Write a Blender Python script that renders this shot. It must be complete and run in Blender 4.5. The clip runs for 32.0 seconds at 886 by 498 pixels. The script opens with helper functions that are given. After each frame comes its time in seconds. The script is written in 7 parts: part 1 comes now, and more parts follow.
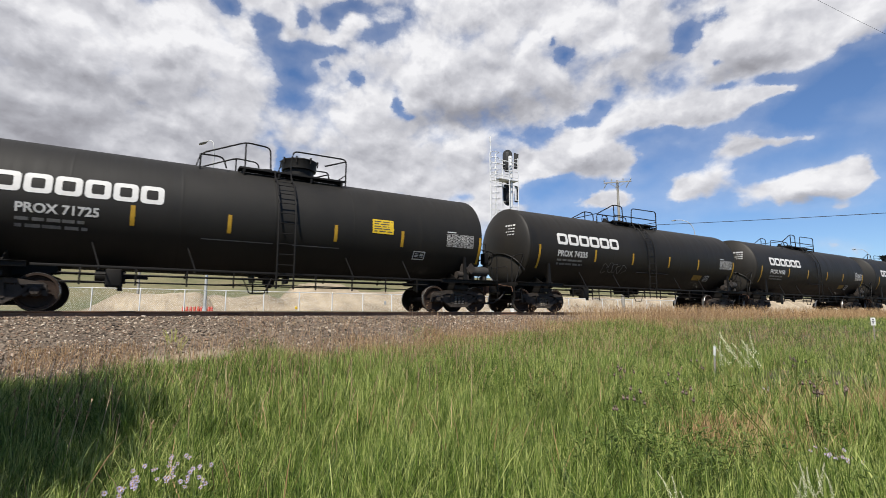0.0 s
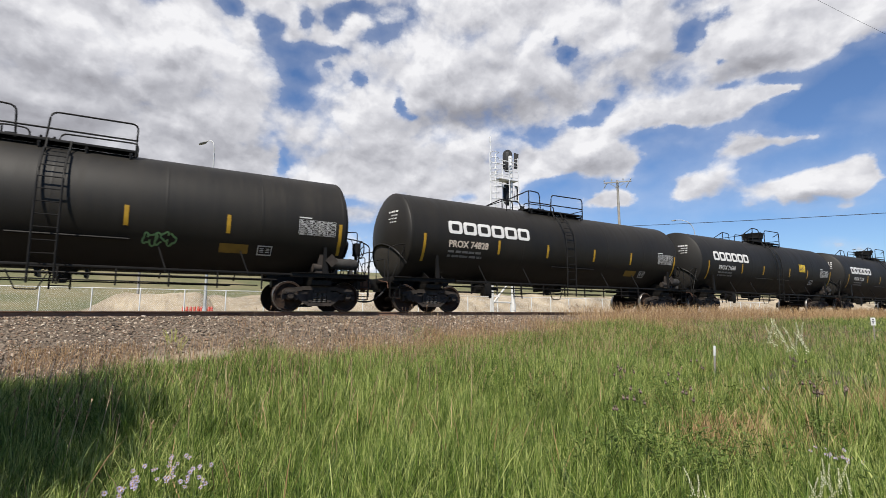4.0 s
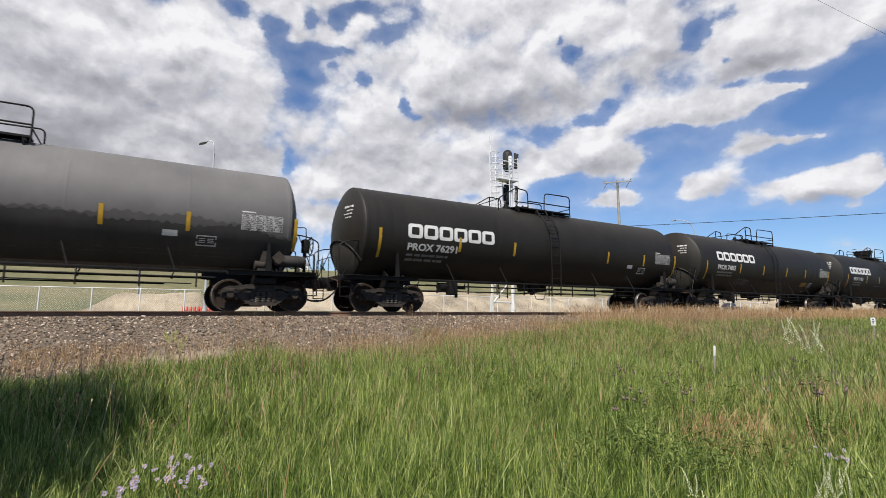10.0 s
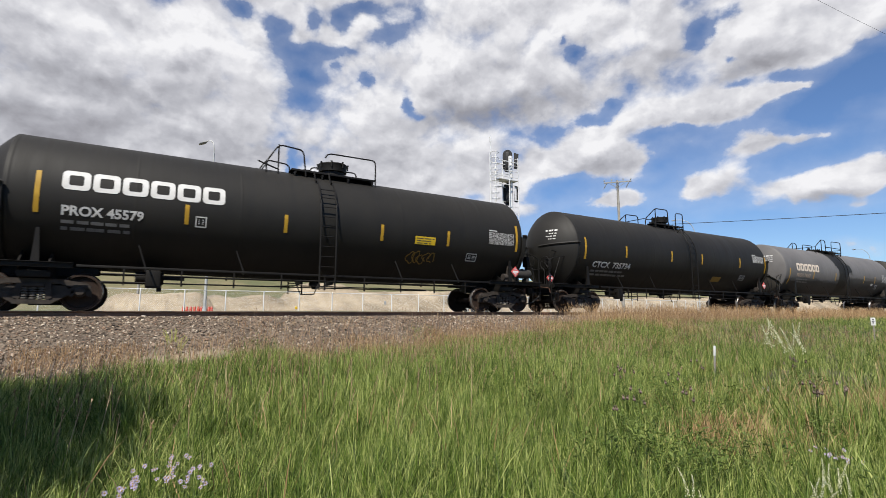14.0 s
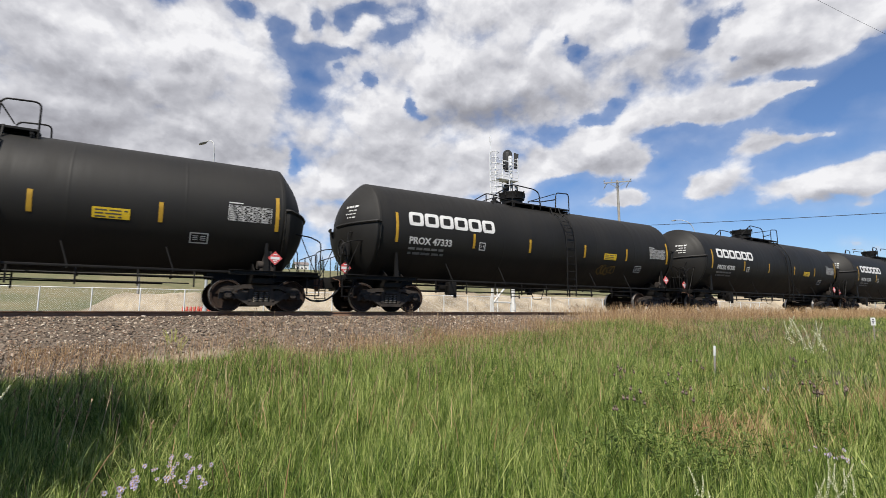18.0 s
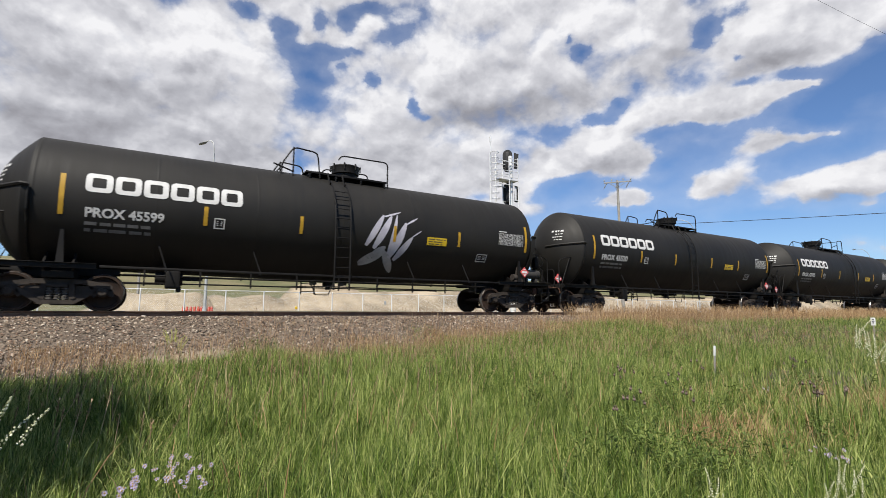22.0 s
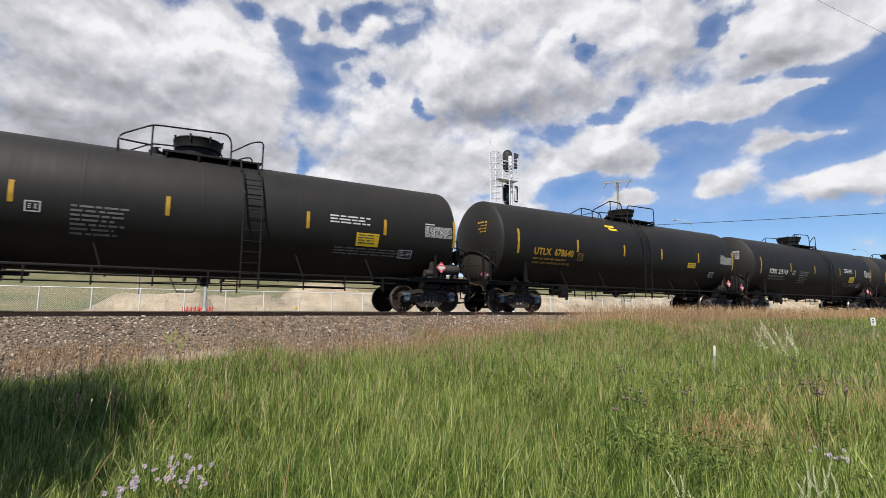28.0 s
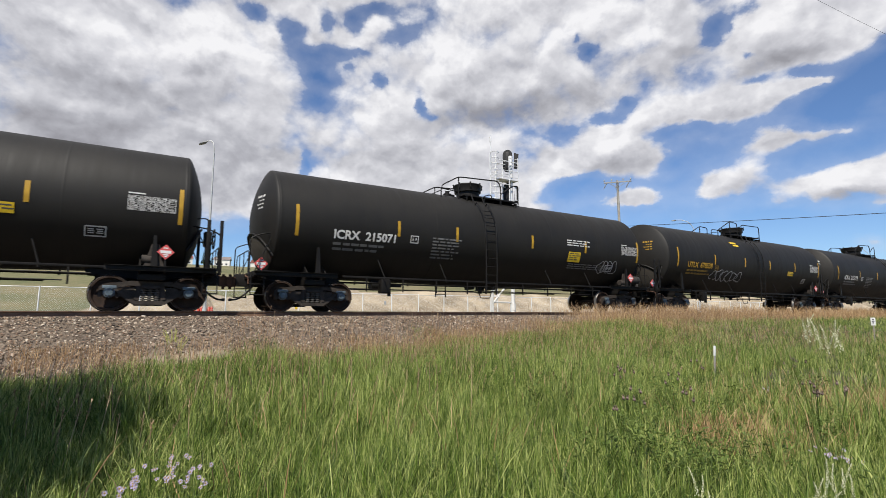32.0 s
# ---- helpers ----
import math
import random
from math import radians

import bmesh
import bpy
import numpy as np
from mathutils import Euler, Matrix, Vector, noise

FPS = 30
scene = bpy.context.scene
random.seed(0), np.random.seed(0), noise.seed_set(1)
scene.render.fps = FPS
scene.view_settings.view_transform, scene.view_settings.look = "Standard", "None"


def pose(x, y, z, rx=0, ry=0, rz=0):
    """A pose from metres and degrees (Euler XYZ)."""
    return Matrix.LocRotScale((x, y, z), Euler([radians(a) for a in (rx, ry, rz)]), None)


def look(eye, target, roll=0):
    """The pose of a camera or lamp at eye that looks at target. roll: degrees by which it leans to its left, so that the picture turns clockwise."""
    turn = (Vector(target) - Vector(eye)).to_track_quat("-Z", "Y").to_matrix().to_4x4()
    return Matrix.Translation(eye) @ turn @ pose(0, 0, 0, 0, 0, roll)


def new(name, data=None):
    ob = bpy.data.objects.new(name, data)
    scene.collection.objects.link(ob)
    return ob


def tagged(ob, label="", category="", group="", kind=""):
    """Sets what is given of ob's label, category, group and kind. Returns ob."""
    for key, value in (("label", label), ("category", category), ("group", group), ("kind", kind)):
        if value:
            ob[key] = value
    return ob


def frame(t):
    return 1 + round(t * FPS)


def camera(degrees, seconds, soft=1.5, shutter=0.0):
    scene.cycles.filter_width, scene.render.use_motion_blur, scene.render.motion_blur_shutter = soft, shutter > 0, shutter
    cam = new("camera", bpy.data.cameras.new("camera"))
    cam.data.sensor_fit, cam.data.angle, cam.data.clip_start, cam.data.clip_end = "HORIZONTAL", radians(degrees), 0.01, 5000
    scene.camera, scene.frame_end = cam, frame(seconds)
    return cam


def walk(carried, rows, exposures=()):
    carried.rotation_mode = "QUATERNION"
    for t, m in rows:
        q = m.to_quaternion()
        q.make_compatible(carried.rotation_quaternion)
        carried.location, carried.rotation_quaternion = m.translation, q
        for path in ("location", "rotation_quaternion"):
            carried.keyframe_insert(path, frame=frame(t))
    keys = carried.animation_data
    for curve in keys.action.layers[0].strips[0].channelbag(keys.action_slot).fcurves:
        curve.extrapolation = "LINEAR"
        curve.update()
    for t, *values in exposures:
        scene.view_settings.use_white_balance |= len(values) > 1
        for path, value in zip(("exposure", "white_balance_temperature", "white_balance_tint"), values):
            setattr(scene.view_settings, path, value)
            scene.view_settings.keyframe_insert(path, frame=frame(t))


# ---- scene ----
# ---- camera ----
EYE = Vector((0.0, 0.0, -0.09))
YAW, PITCH = radians(31.475), radians(7.523)
AHEAD = Vector((math.sin(YAW) * math.cos(PITCH), math.cos(YAW) * math.cos(PITCH), math.sin(PITCH)))
cam = camera(83.75, 32.0, soft=0.5, shutter=0.09)
walk(cam, [(0.0, look(EYE, EYE + AHEAD, -0.04)), (32.0, look(EYE, EYE + AHEAD, -0.04))], [(0.0, 0.6), (32.0, 0.6)])

# ---- sun and sky ----
SUN_AZ, SUN_EL = 226.0, 52.0      # degrees, from +Y towards +X
world = bpy.data.worlds.new("world")
scene.world = world
world.use_nodes = True
wn = world.node_tree.nodes
sky = wn.new("ShaderNodeTexSky")
sky.sky_type, sky.sun_disc = "NISHITA", False
sky.sun_elevation, sky.sun_rotation = radians(SUN_EL), radians(SUN_AZ)
sky.air_density, sky.dust_density, sky.ozone_density = 1.0, 0.1, 5.0
wn["Background"].inputs["Strength"].default_value = 0.066
tint = wn.new("ShaderNodeMix")
tint.data_type, tint.blend_type = "RGBA", "MULTIPLY"
tint.inputs[0].default_value = 1.0
tint.inputs[7].default_value = (0.96, 1.06, 1.22, 1.0)
world.node_tree.links.new(sky.outputs[0], tint.inputs[6])
world.node_tree.links.new(tint.outputs[2], wn["Background"].inputs["Color"])
sun = new("sun", bpy.data.lights.new("sun", "SUN"))
sun.data.energy, sun.data.angle, sun.data.color = 5.0, radians(0.53), (1.0, 0.94, 0.84)
SUN_DIR = Vector((math.sin(radians(SUN_AZ)) * math.cos(radians(SUN_EL)), math.cos(radians(SUN_AZ)) * math.cos(radians(SUN_EL)), math.sin(radians(SUN_EL))))
sun.matrix_world = look((0, 0, 0), -SUN_DIR)
sun.location = (0, -20, 60)


# ---- materials ----
class Nodes:
    """Short hand for writing node materials."""
    def __init__(self, name):
        self.mat = bpy.data.materials.new(name)
        self.mat.use_nodes = True
        self.tree = self.mat.node_tree
        self.bsdf = self.tree.nodes["Principled BSDF"]
        self.out = self.tree.nodes["Material Output"]

    def node(self, kind, **inputs):
        n = self.tree.nodes.new("ShaderNode" + kind)
        for k, v in inputs.items():
            self.put(n.inputs[int(k[1:]) if k[0] == "i" and k[1:].isdigit() else k], v)
        return n

    def put(self, socket, v):
        if isinstance(v, bpy.types.NodeSocket):
            self.tree.links.new(v, socket)
        else:
            socket.default_value = v

    def math(self, op, a, b=0.0, c=0.0):
        n = self.node("Math", i0=a, i1=b, i2=c)
        n.operation = op
        return n.outputs[0]

    def coords(self, which="Object"):
        return self.node("TexCoord").outputs[which]

    def noise(self, vec, scale, detail=3.0, rough=0.55):
        n = self.node("TexNoise", Vector=vec, Scale=scale, Detail=detail, Roughness=rough)
        return n.outputs["Fac"]

    def ramp(self, fac, *stops):
        n = self.node("ValToRGB", Fac=fac)
        el = n.color_ramp.elements
        while len(el) < len(stops):
            el.new(0.5)
        for e, (p, c) in zip(el, stops):
            e.position, e.color = p, (*c, 1.0) if len(c) == 3 else c
        return n.outputs["Color"]

    def mix(self, fac, a, b):
        n = self.tree.nodes.new("ShaderNodeMix")
        n.data_type = "RGBA"
        self.put(n.inputs[0], fac)
        for s, v in ((n.inputs[6], a), (n.inputs[7], b)):
            self.put(s, v if isinstance(v, bpy.types.NodeSocket) else (*v, 1.0))
        return n.outputs[2]

    def bump(self, height, strength=0.3, distance=0.01):
        n = self.node("Bump", Height=height, Strength=strength, Distance=distance)
        self.put(self.bsdf.inputs["Normal"], n.outputs[0])

    def set(self, color=None, rough=None, metal=None):
        if color is not None:
            self.put(self.bsdf.inputs["Base Color"], color if isinstance(color, bpy.types.NodeSocket) else (*color, 1.0))
        if rough is not None:
            self.put(self.bsdf.inputs["Roughness"], rough)
        if metal is not None:
            self.put(self.bsdf.inputs["Metallic"], metal)
        return self.mat


def worn(name, a, b, rough=0.6, metal=0.0, scale=3.0, fine=60.0, bump=0.15, island=0.0):
    """A surface of two tones with grain and blotches."""
    n = Nodes(name)
    co = n.coords()
    blot = n.noise(co, scale, 4.0, 0.6)
    grain = n.noise(co, fine, 3.0, 0.6)
    fac = n.math("ADD", n.math("MULTIPLY", blot, 0.75), n.math("MULTIPLY", grain, 0.35))
    if island:
        rnd = n.node("NewGeometry").outputs["Random Per Island"]
        fac = n.math("ADD", fac, n.math("MULTIPLY", n.math("SUBTRACT", rnd, 0.5), island))
    n.bump(grain, bump, 0.01)
    rg = n.math("ADD", n.math("MULTIPLY", blot, 0.25), rough - 0.12)
    if max(b) < 0.06:
        n.put(n.bsdf.inputs["Specular IOR Level"], 0.22)
    return n.set(n.ramp(fac, (0.3, a), (0.78, b)), rg, metal)


def tank_paint(name, dark, light, dust, streak=0.3, rough=0.58):
    """Paint on a tank: dust, rain streaks running down, a grimy belly and stained blotches."""
    n = Nodes(name)
    co = n.coords()
    rnd = n.node("ObjectInfo").outputs["Random"]
    shift = n.node("CombineXYZ", X=n.math("MULTIPLY", rnd, 37.0), Y=0.0, Z=0.0)
    p = n.node("VectorMath", i0=co, i1=shift.outputs[0])
    blot = n.noise(p.outputs[0], 0.55, 5.0, 0.62)
    st = n.node("Mapping", Vector=p.outputs[0], Scale=(2.6, 0.12, 0.16))
    runs = n.noise(st.outputs[0], 2.2, 5.0, 0.7)
    grain = n.noise(p.outputs[0], 45.0, 3.0, 0.6)
    base = n.mix(n.math("MULTIPLY", n.math("SUBTRACT", blot, 0.35), 1.6), dark, light)
    d = n.math("MULTIPLY", n.math("SUBTRACT", n.math("ADD", n.math("MULTIPLY", runs, 0.7), n.math("MULTIPLY", blot, 0.3)), 0.42), 3.0 * streak)
    d = n.math("MINIMUM", n.math("MAXIMUM", d, 0.0), 0.75)
    col = n.mix(d, base, dust)
    n.bump(n.math("ADD", n.math("MULTIPLY", grain, 0.3), n.noise(p.outputs[0], 1.3, 2.0)), 0.015, 0.02)
    n.put(n.bsdf.inputs["Specular IOR Level"], 0.29)
    return n.set(col, n.math("ADD", n.math("MULTIPLY", runs, 0.3), rough - 0.1))


M = {}
M["tank_black"] = tank_paint("tank_black", (0.0068, 0.0062, 0.0053), (0.0148, 0.0133, 0.0108), (0.029, 0.0245, 0.0185), 0.14)
M["tank_grey"] = tank_paint("tank_grey", (0.088, 0.084, 0.083), (0.15, 0.144, 0.141), (0.105, 0.098, 0.093), 0.45)
M["tank_dusty"] = tank_paint("tank_dusty", (0.00806, 0.00706, 0.00543), (0.0174, 0.0147, 0.0109), (0.0402, 0.0325, 0.0235), 0.22, 0.52)
M["shield_dusty"] = tank_paint("shield_dusty", (0.028, 0.025, 0.021), (0.052, 0.046, 0.038), (0.08, 0.067, 0.052), 0.35, 0.7)
M["frame_black"] = worn("frame_black", (0.00223, 0.00209, 0.00196), (0.00978, 0.00834, 0.00726), 0.6, 0.0, 2.5)
M["truck_iron"] = worn("truck_iron", (0.010, 0.0086, 0.0076), (0.052, 0.042, 0.035), 0.75, 0.0, 5.0, 90.0, 0.3)
M["spring_iron"] = worn("spring_iron", (0.03, 0.027, 0.024), (0.09, 0.08, 0.07), 0.7, 0.0, 6.0, 70.0, 0.2)
M["reservoir_grey"] = worn("reservoir_grey", (0.018, 0.017, 0.016), (0.05, 0.046, 0.042), 0.7, 0.0, 4.0, 70.0, 0.2)
M["wheel_iron"] = worn("wheel_iron", (0.00896, 0.0063, 0.00495), (0.045, 0.027, 0.0189), 0.7, 0.1, 6.0, 70.0, 0.25)
M["wheel_tread"] = worn("wheel_tread", (0.24, 0.232, 0.224), (0.4, 0.384, 0.368), 0.35, 0.9, 8.0, 80.0, 0.1)
M["rust"] = worn("rust", (0.04, 0.0192, 0.0112), (0.128, 0.06, 0.032), 0.85, 0.0, 6.0, 80.0, 0.3)
M["white_paint"] = worn("white_paint", (0.418, 0.41, 0.388), (0.623, 0.616, 0.6), 0.55, 0.0, 2.5, 60.0, 0.05)
M["cream_paint"] = worn("cream_paint", (0.38, 0.304, 0.236), (0.608, 0.532, 0.441), 0.6, 0.0, 2.5, 60.0, 0.05)
M["faded_cream"] = worn("faded_cream", (0.17, 0.13, 0.095), (0.34, 0.275, 0.205), 0.6, 0.0, 5.0, 60.0, 0.05)
M["faded_white"] = worn("faded_white", (0.063, 0.063, 0.0616), (0.182, 0.178, 0.171), 0.6, 0.0, 6.0, 60.0, 0.05)
M["stencil_white"] = worn("stencil_white", (0.306, 0.306, 0.297), (0.557, 0.549, 0.531), 0.6, 0.0, 6.0, 60.0, 0.05)
M["stripe_yellow"] = worn("stripe_yellow", (0.247, 0.135, 0.006), (0.435, 0.255, 0.015), 0.5, 0.0, 4.0, 50.0, 0.05)
M["sign_yellow"] = worn("sign_yellow", (0.465, 0.3, 0.0075), (0.615, 0.413, 0.015), 0.5, 0.0, 4.0, 50.0, 0.05)
M["dull_yellow"] = worn("dull_yellow", (0.15, 0.0825, 0.0075), (0.255, 0.15, 0.015), 0.6, 0.0, 4.0, 50.0, 0.05)
M["placard_red"] = worn("placard_red", (0.40, 0.05, 0.05), (0.54, 0.09, 0.085), 0.5, 0.0, 6.0, 60.0, 0.05)
M["graffiti_silver"] = worn("graffiti_silver", (0.16, 0.16, 0.165), (0.38, 0.38, 0.39), 0.5, 0.0, 3.0, 40.0, 0.05)
M["graffiti_green"] = worn("graffiti_green", (0.07, 0.16, 0.06), (0.16, 0.30, 0.12), 0.6, 0.0, 3.0, 40.0, 0.05)
M["graffiti_lilac"] = worn("graffiti_lilac", (0.27, 0.255, 0.3), (0.465, 0.45, 0.495), 0.5, 0.0, 3.0, 40.0, 0.05)
M["tank_grime"] = tank_paint("tank_grime", (0.026, 0.025, 0.023), (0.055, 0.053, 0.049), (0.06, 0.055, 0.05), 0.5)
M["tank_stain"] = tank_paint("tank_stain", (0.055, 0.052, 0.05), (0.1, 0.096, 0.092), (0.08, 0.075, 0.07), 0.6)
M["bearing_blue"] = worn("bearing_blue", (0.048, 0.072, 0.088), (0.128, 0.16, 0.184), 0.5, 0.3, 6.0, 60.0, 0.1)
M["rail_steel"] = worn("rail_steel", (0.0899, 0.0504, 0.0325), (0.234, 0.135, 0.0811), 0.8, 0.1, 2.0, 60.0, 0.2)
M["sleeper_wood"] = worn("sleeper_wood", (0.035, 0.028, 0.022), (0.10, 0.08, 0.062), 0.9, 0.0, 5.0, 60.0, 0.4)
M["galvanised"] = worn("galvanised", (0.496, 0.504, 0.504), (0.64, 0.64, 0.64), 0.5, 0.1, 3.0, 60.0, 0.05)
M["signal_black"] = worn("signal_black", (0.010, 0.010, 0.011), (0.022, 0.022, 0.023), 0.5)
M["pole_wood"] = worn("pole_wood", (0.168, 0.158, 0.14), (0.294, 0.28, 0.252), 0.9, 0.0, 3.0, 50.0, 0.4)
M["pole_grey"] = worn("pole_grey", (0.27, 0.277, 0.277), (0.42, 0.427, 0.427), 0.55, 0.2, 2.0, 40.0, 0.05)
M["lamp_grey"] = worn("lamp_grey", (0.10, 0.10, 0.10), (0.2, 0.2, 0.2), 0.5, 0.3)
M["wire_black"] = worn("wire_black", (0.015, 0.015, 0.016), (0.03, 0.03, 0.03), 0.6)
M["truck_blue"] = worn("truck_blue", (0.008, 0.010, 0.018), (0.014, 0.017, 0.03), 0.3)
M["glass_dark"] = Nodes("glass_dark").set((0.02, 0.025, 0.03), 0.08)
M["tyre"] = worn("tyre", (0.012, 0.012, 0.012), (0.03, 0.03, 0.03), 0.85)
M["chrome"] = worn("chrome", (0.45, 0.45, 0.46), (0.6, 0.6, 0.6), 0.25, 0.9)
M["barrier_red"] = worn("barrier_red", (0.315, 0.0315, 0.014), (0.434, 0.056, 0.0245), 0.55)
M["sign_white"] = worn("sign_white", (0.51, 0.51, 0.503), (0.615, 0.615, 0.608), 0.5)
M["sign_mark"] = worn("sign_mark", (0.03, 0.03, 0.035), (0.06, 0.06, 0.065), 0.6)
M["house_wall"] = worn("house_wall", (0.5, 0.48, 0.44), (0.68, 0.66, 0.62), 0.8, 0.0, 0.6)
M["house_roof"] = worn("house_roof", (0.10, 0.085, 0.08), (0.2, 0.17, 0.16), 0.9, 0.0, 0.6)
M["house_roof_red"] = worn("house_roof_red", (0.16, 0.06, 0.045), (0.24, 0.09, 0.07), 0.9, 0.0, 0.6)
M["conifer"] = worn("conifer", (0.018, 0.035, 0.014), (0.045, 0.075, 0.03), 0.9, 0.0, 1.2, 20.0, 0.2, 0.6)
M["bark"] = worn("bark", (0.05, 0.04, 0.03), (0.12, 0.1, 0.08), 0.9)



# ---- mesh tools ----
def finish(bm, name, mat, smooth=35.0):
    me = bpy.data.meshes.new(name)
    bmesh.ops.recalc_face_normals(bm, faces=bm.faces)
    if smooth:
        lim = radians(smooth)
        for f in bm.faces:
            f.smooth = True
        for e in bm.edges:
            e.smooth = len(e.link_faces) == 2 and e.calc_face_angle(0.0) < lim
    bm.to_mesh(me)
    bm.free()
    for m in (mat if isinstance(mat, (list, tuple)) else [mat]):
        me.materials.append(m)
    return me


MESHES = {}


def part(name, key, build, mat, parent, label="", m=None):
    """One mesh object under a thing or a part; alike pieces share the mesh that key names."""
    if key not in MESHES:
        bm = bmesh.new()
        build(bm)
        MESHES[key] = finish(bm, name, mat)
    ob = new(name, MESHES[key])
    ob.parent = parent
    if m is not None:
        ob.matrix_local = m
    if label:
        tagged(ob, label)
    return ob


def thing(name, key, build, mat, label, category, group="", kind="", m=None):
    ob = part(name, key, build, mat, None, "", m)
    return tagged(ob, label, category, group, kind)


def base(name, label, category, group="", kind="", m=None):
    ob = tagged(new(name), label, category, group, kind)
    if m is not None:
        ob.matrix_basis = m
    return ob


def box(bm, c, s, bevel=0.0, rot=None):
    r = bmesh.ops.create_cube(bm, size=1.0, matrix=Matrix.Translation(c) @ (rot or Matrix()) @ Matrix.Diagonal((*s, 1.0)))
    if bevel:
        es = {e for v in r["verts"] for e in v.link_edges}
        bmesh.ops.bevel(bm, geom=list(es), offset=bevel, segments=2, affect="EDGES", profile=0.6)


def rod(bm, a, b, r, seg=8, r2=None, caps=True):
    a, b = Vector(a), Vector(b)
    d = b - a
    q = d.to_track_quat("Z", "Y").to_matrix().to_4x4()
    bmesh.ops.create_cone(bm, cap_ends=caps, segments=seg, radius1=r, radius2=r if r2 is None else r2, depth=d.length,
                          matrix=Matrix.Translation((a + b) / 2) @ q)


def pipe(bm, pts, r, seg=6, closed=False):
    """A bent pipe swept through points."""
    pts = [Vector(p) for p in pts]
    n = len(pts)
    rings = []
    for i, p in enumerate(pts):
        if closed:
            t = (pts[(i + 1) % n] - pts[i - 1]).normalized()
        else:
            t = ((pts[min(i + 1, n - 1)] - p).normalized() + (p - pts[max(i - 1, 0)]).normalized()).normalized()
        up = Vector((0, 0, 1)) if abs(t.z) < 0.93 else Vector((1, 0, 0))
        u = t.cross(up).normalized()
        w = u.cross(t)
        rings.append([bm.verts.new(p + r * (math.cos(2 * math.pi * k / seg) * u + math.sin(2 * math.pi * k / seg) * w)) for k in range(seg)])
    for i in range(n if closed else n - 1):
        A, B = rings[i], rings[(i + 1) % n]
        for k in range(seg):
            bm.faces.new((A[k], A[(k + 1) % seg], B[(k + 1) % seg], B[k]))
    if not closed:
        bm.faces.new(rings[0][::-1])
        bm.faces.new(rings[-1])


def arc(p0, corner, p1, n=5):
    """Points of a rounded corner."""
    p0, corner, p1 = Vector(p0), Vector(corner), Vector(p1)
    return [(1 - t) ** 2 * p0 + 2 * t * (1 - t) * corner + t * t * p1 for t in [i / n for i in range(n + 1)]]


def bend(pts, r=0.15):
    """Rounds the inner corners of a line of points."""
    pts = [Vector(p) for p in pts]
    out = [pts[0]]
    for a, b, c in zip(pts, pts[1:], pts[2:]):
        ra = min(r, (a - b).length * 0.45)
        rc = min(r, (c - b).length * 0.45)
        out += arc(b + (a - b).normalized() * ra, b, b + (c - b).normalized() * rc, 4)
    return out + [pts[-1]]


def turned(bm, prof, seg=32, axis="x", a0=0.0, a1=2 * math.pi, c=(0, 0, 0), caps=True):
    """A surface turned round an axis from (along, radius) pairs."""
    full = abs(a1 - a0) > 6.28
    cols = seg if full else seg + 1
    rows = []
    for s, r in prof:
        row = []
        for k in range(cols):
            a = a0 + (a1 - a0) * k / seg
            u, w = r * math.cos(a), r * math.sin(a)
            p = {"x": (s, u, w), "y": (u, s, w), "z": (u, w, s)}[axis]
            row.append(bm.verts.new((p[0] + c[0], p[1] + c[1], p[2] + c[2])))
        rows.append(row)
    for A, B in zip(rows, rows[1:]):
        for k in range(seg):
            bm.faces.new((A[k], A[(k + 1) % cols], B[(k + 1) % cols], B[k]))
    if full and caps:
        for row in (rows[0], rows[-1]):
            if (row[0].co - row[seg // 2].co).length > 1e-4:
                bm.faces.new(row)
        bmesh.ops.remove_doubles(bm, verts=bm.verts, dist=1e-5)


def extrude_poly(bm, pts, y0, y1):
    """A plate: an outline in x, z between two depths."""
    A = [bm.verts.new((x, y0, z)) for x, z in pts]
    B = [bm.verts.new((x, y1, z)) for x, z in pts]
    n = len(pts)
    bm.faces.new(A)
    bm.faces.new(B[::-1])
    for i in range(n):
        bm.faces.new((A[i], B[i], B[(i + 1) % n], A[(i + 1) % n]))


def smooth01(t):
    t = np.clip(t, 0.0, 1.0)
    return t * t * (3 - 2 * t)


# ---- ground ----
TRACK = 15.97          # the track's middle line


def height(x, y):
    """The ground's height; the rails' tops are at 0."""
    x, y = np.asarray(x, float), np.asarray(y, float)
    near = -1.38 + 0.22 * smooth01((y - 3.0) / 7.0)
    bank = 0.62 * smooth01((x - 5.0) / 9.0) * smooth01((y - 7.5) / 4.0)
    near = near + bank + 0.05 * np.sin(x * 0.9 + 1.0) * np.sin(y * 0.8)
    t = smooth01((y - 11.2) / 3.2)
    bed = -0.165
    z = near * (1 - t) + bed * t
    far = 0.12 + 0.05 * np.sin(x * 0.13) + 0.0 * y
    t2 = smooth01((y - 18.0) / 2.2)
    ditch = -0.55 + (far + 0.55) * smooth01((y - 24.0) / 14.0)
    z = np.where(y > 18.0, bed * (1 - t2) + ditch * t2, z)
    rise = 15.0 * smooth01((y - 72.0) / 110.0) + 21.0 * smooth01((y - 170.0) / 260.0)
    z = z + rise * (1.0 - 0.15 * smooth01((x - 260.0) / 260.0))
    z = z + np.where(y < 2.0, 0.15 * smooth01((2.0 - y) / 20.0), 0.0)
    return z


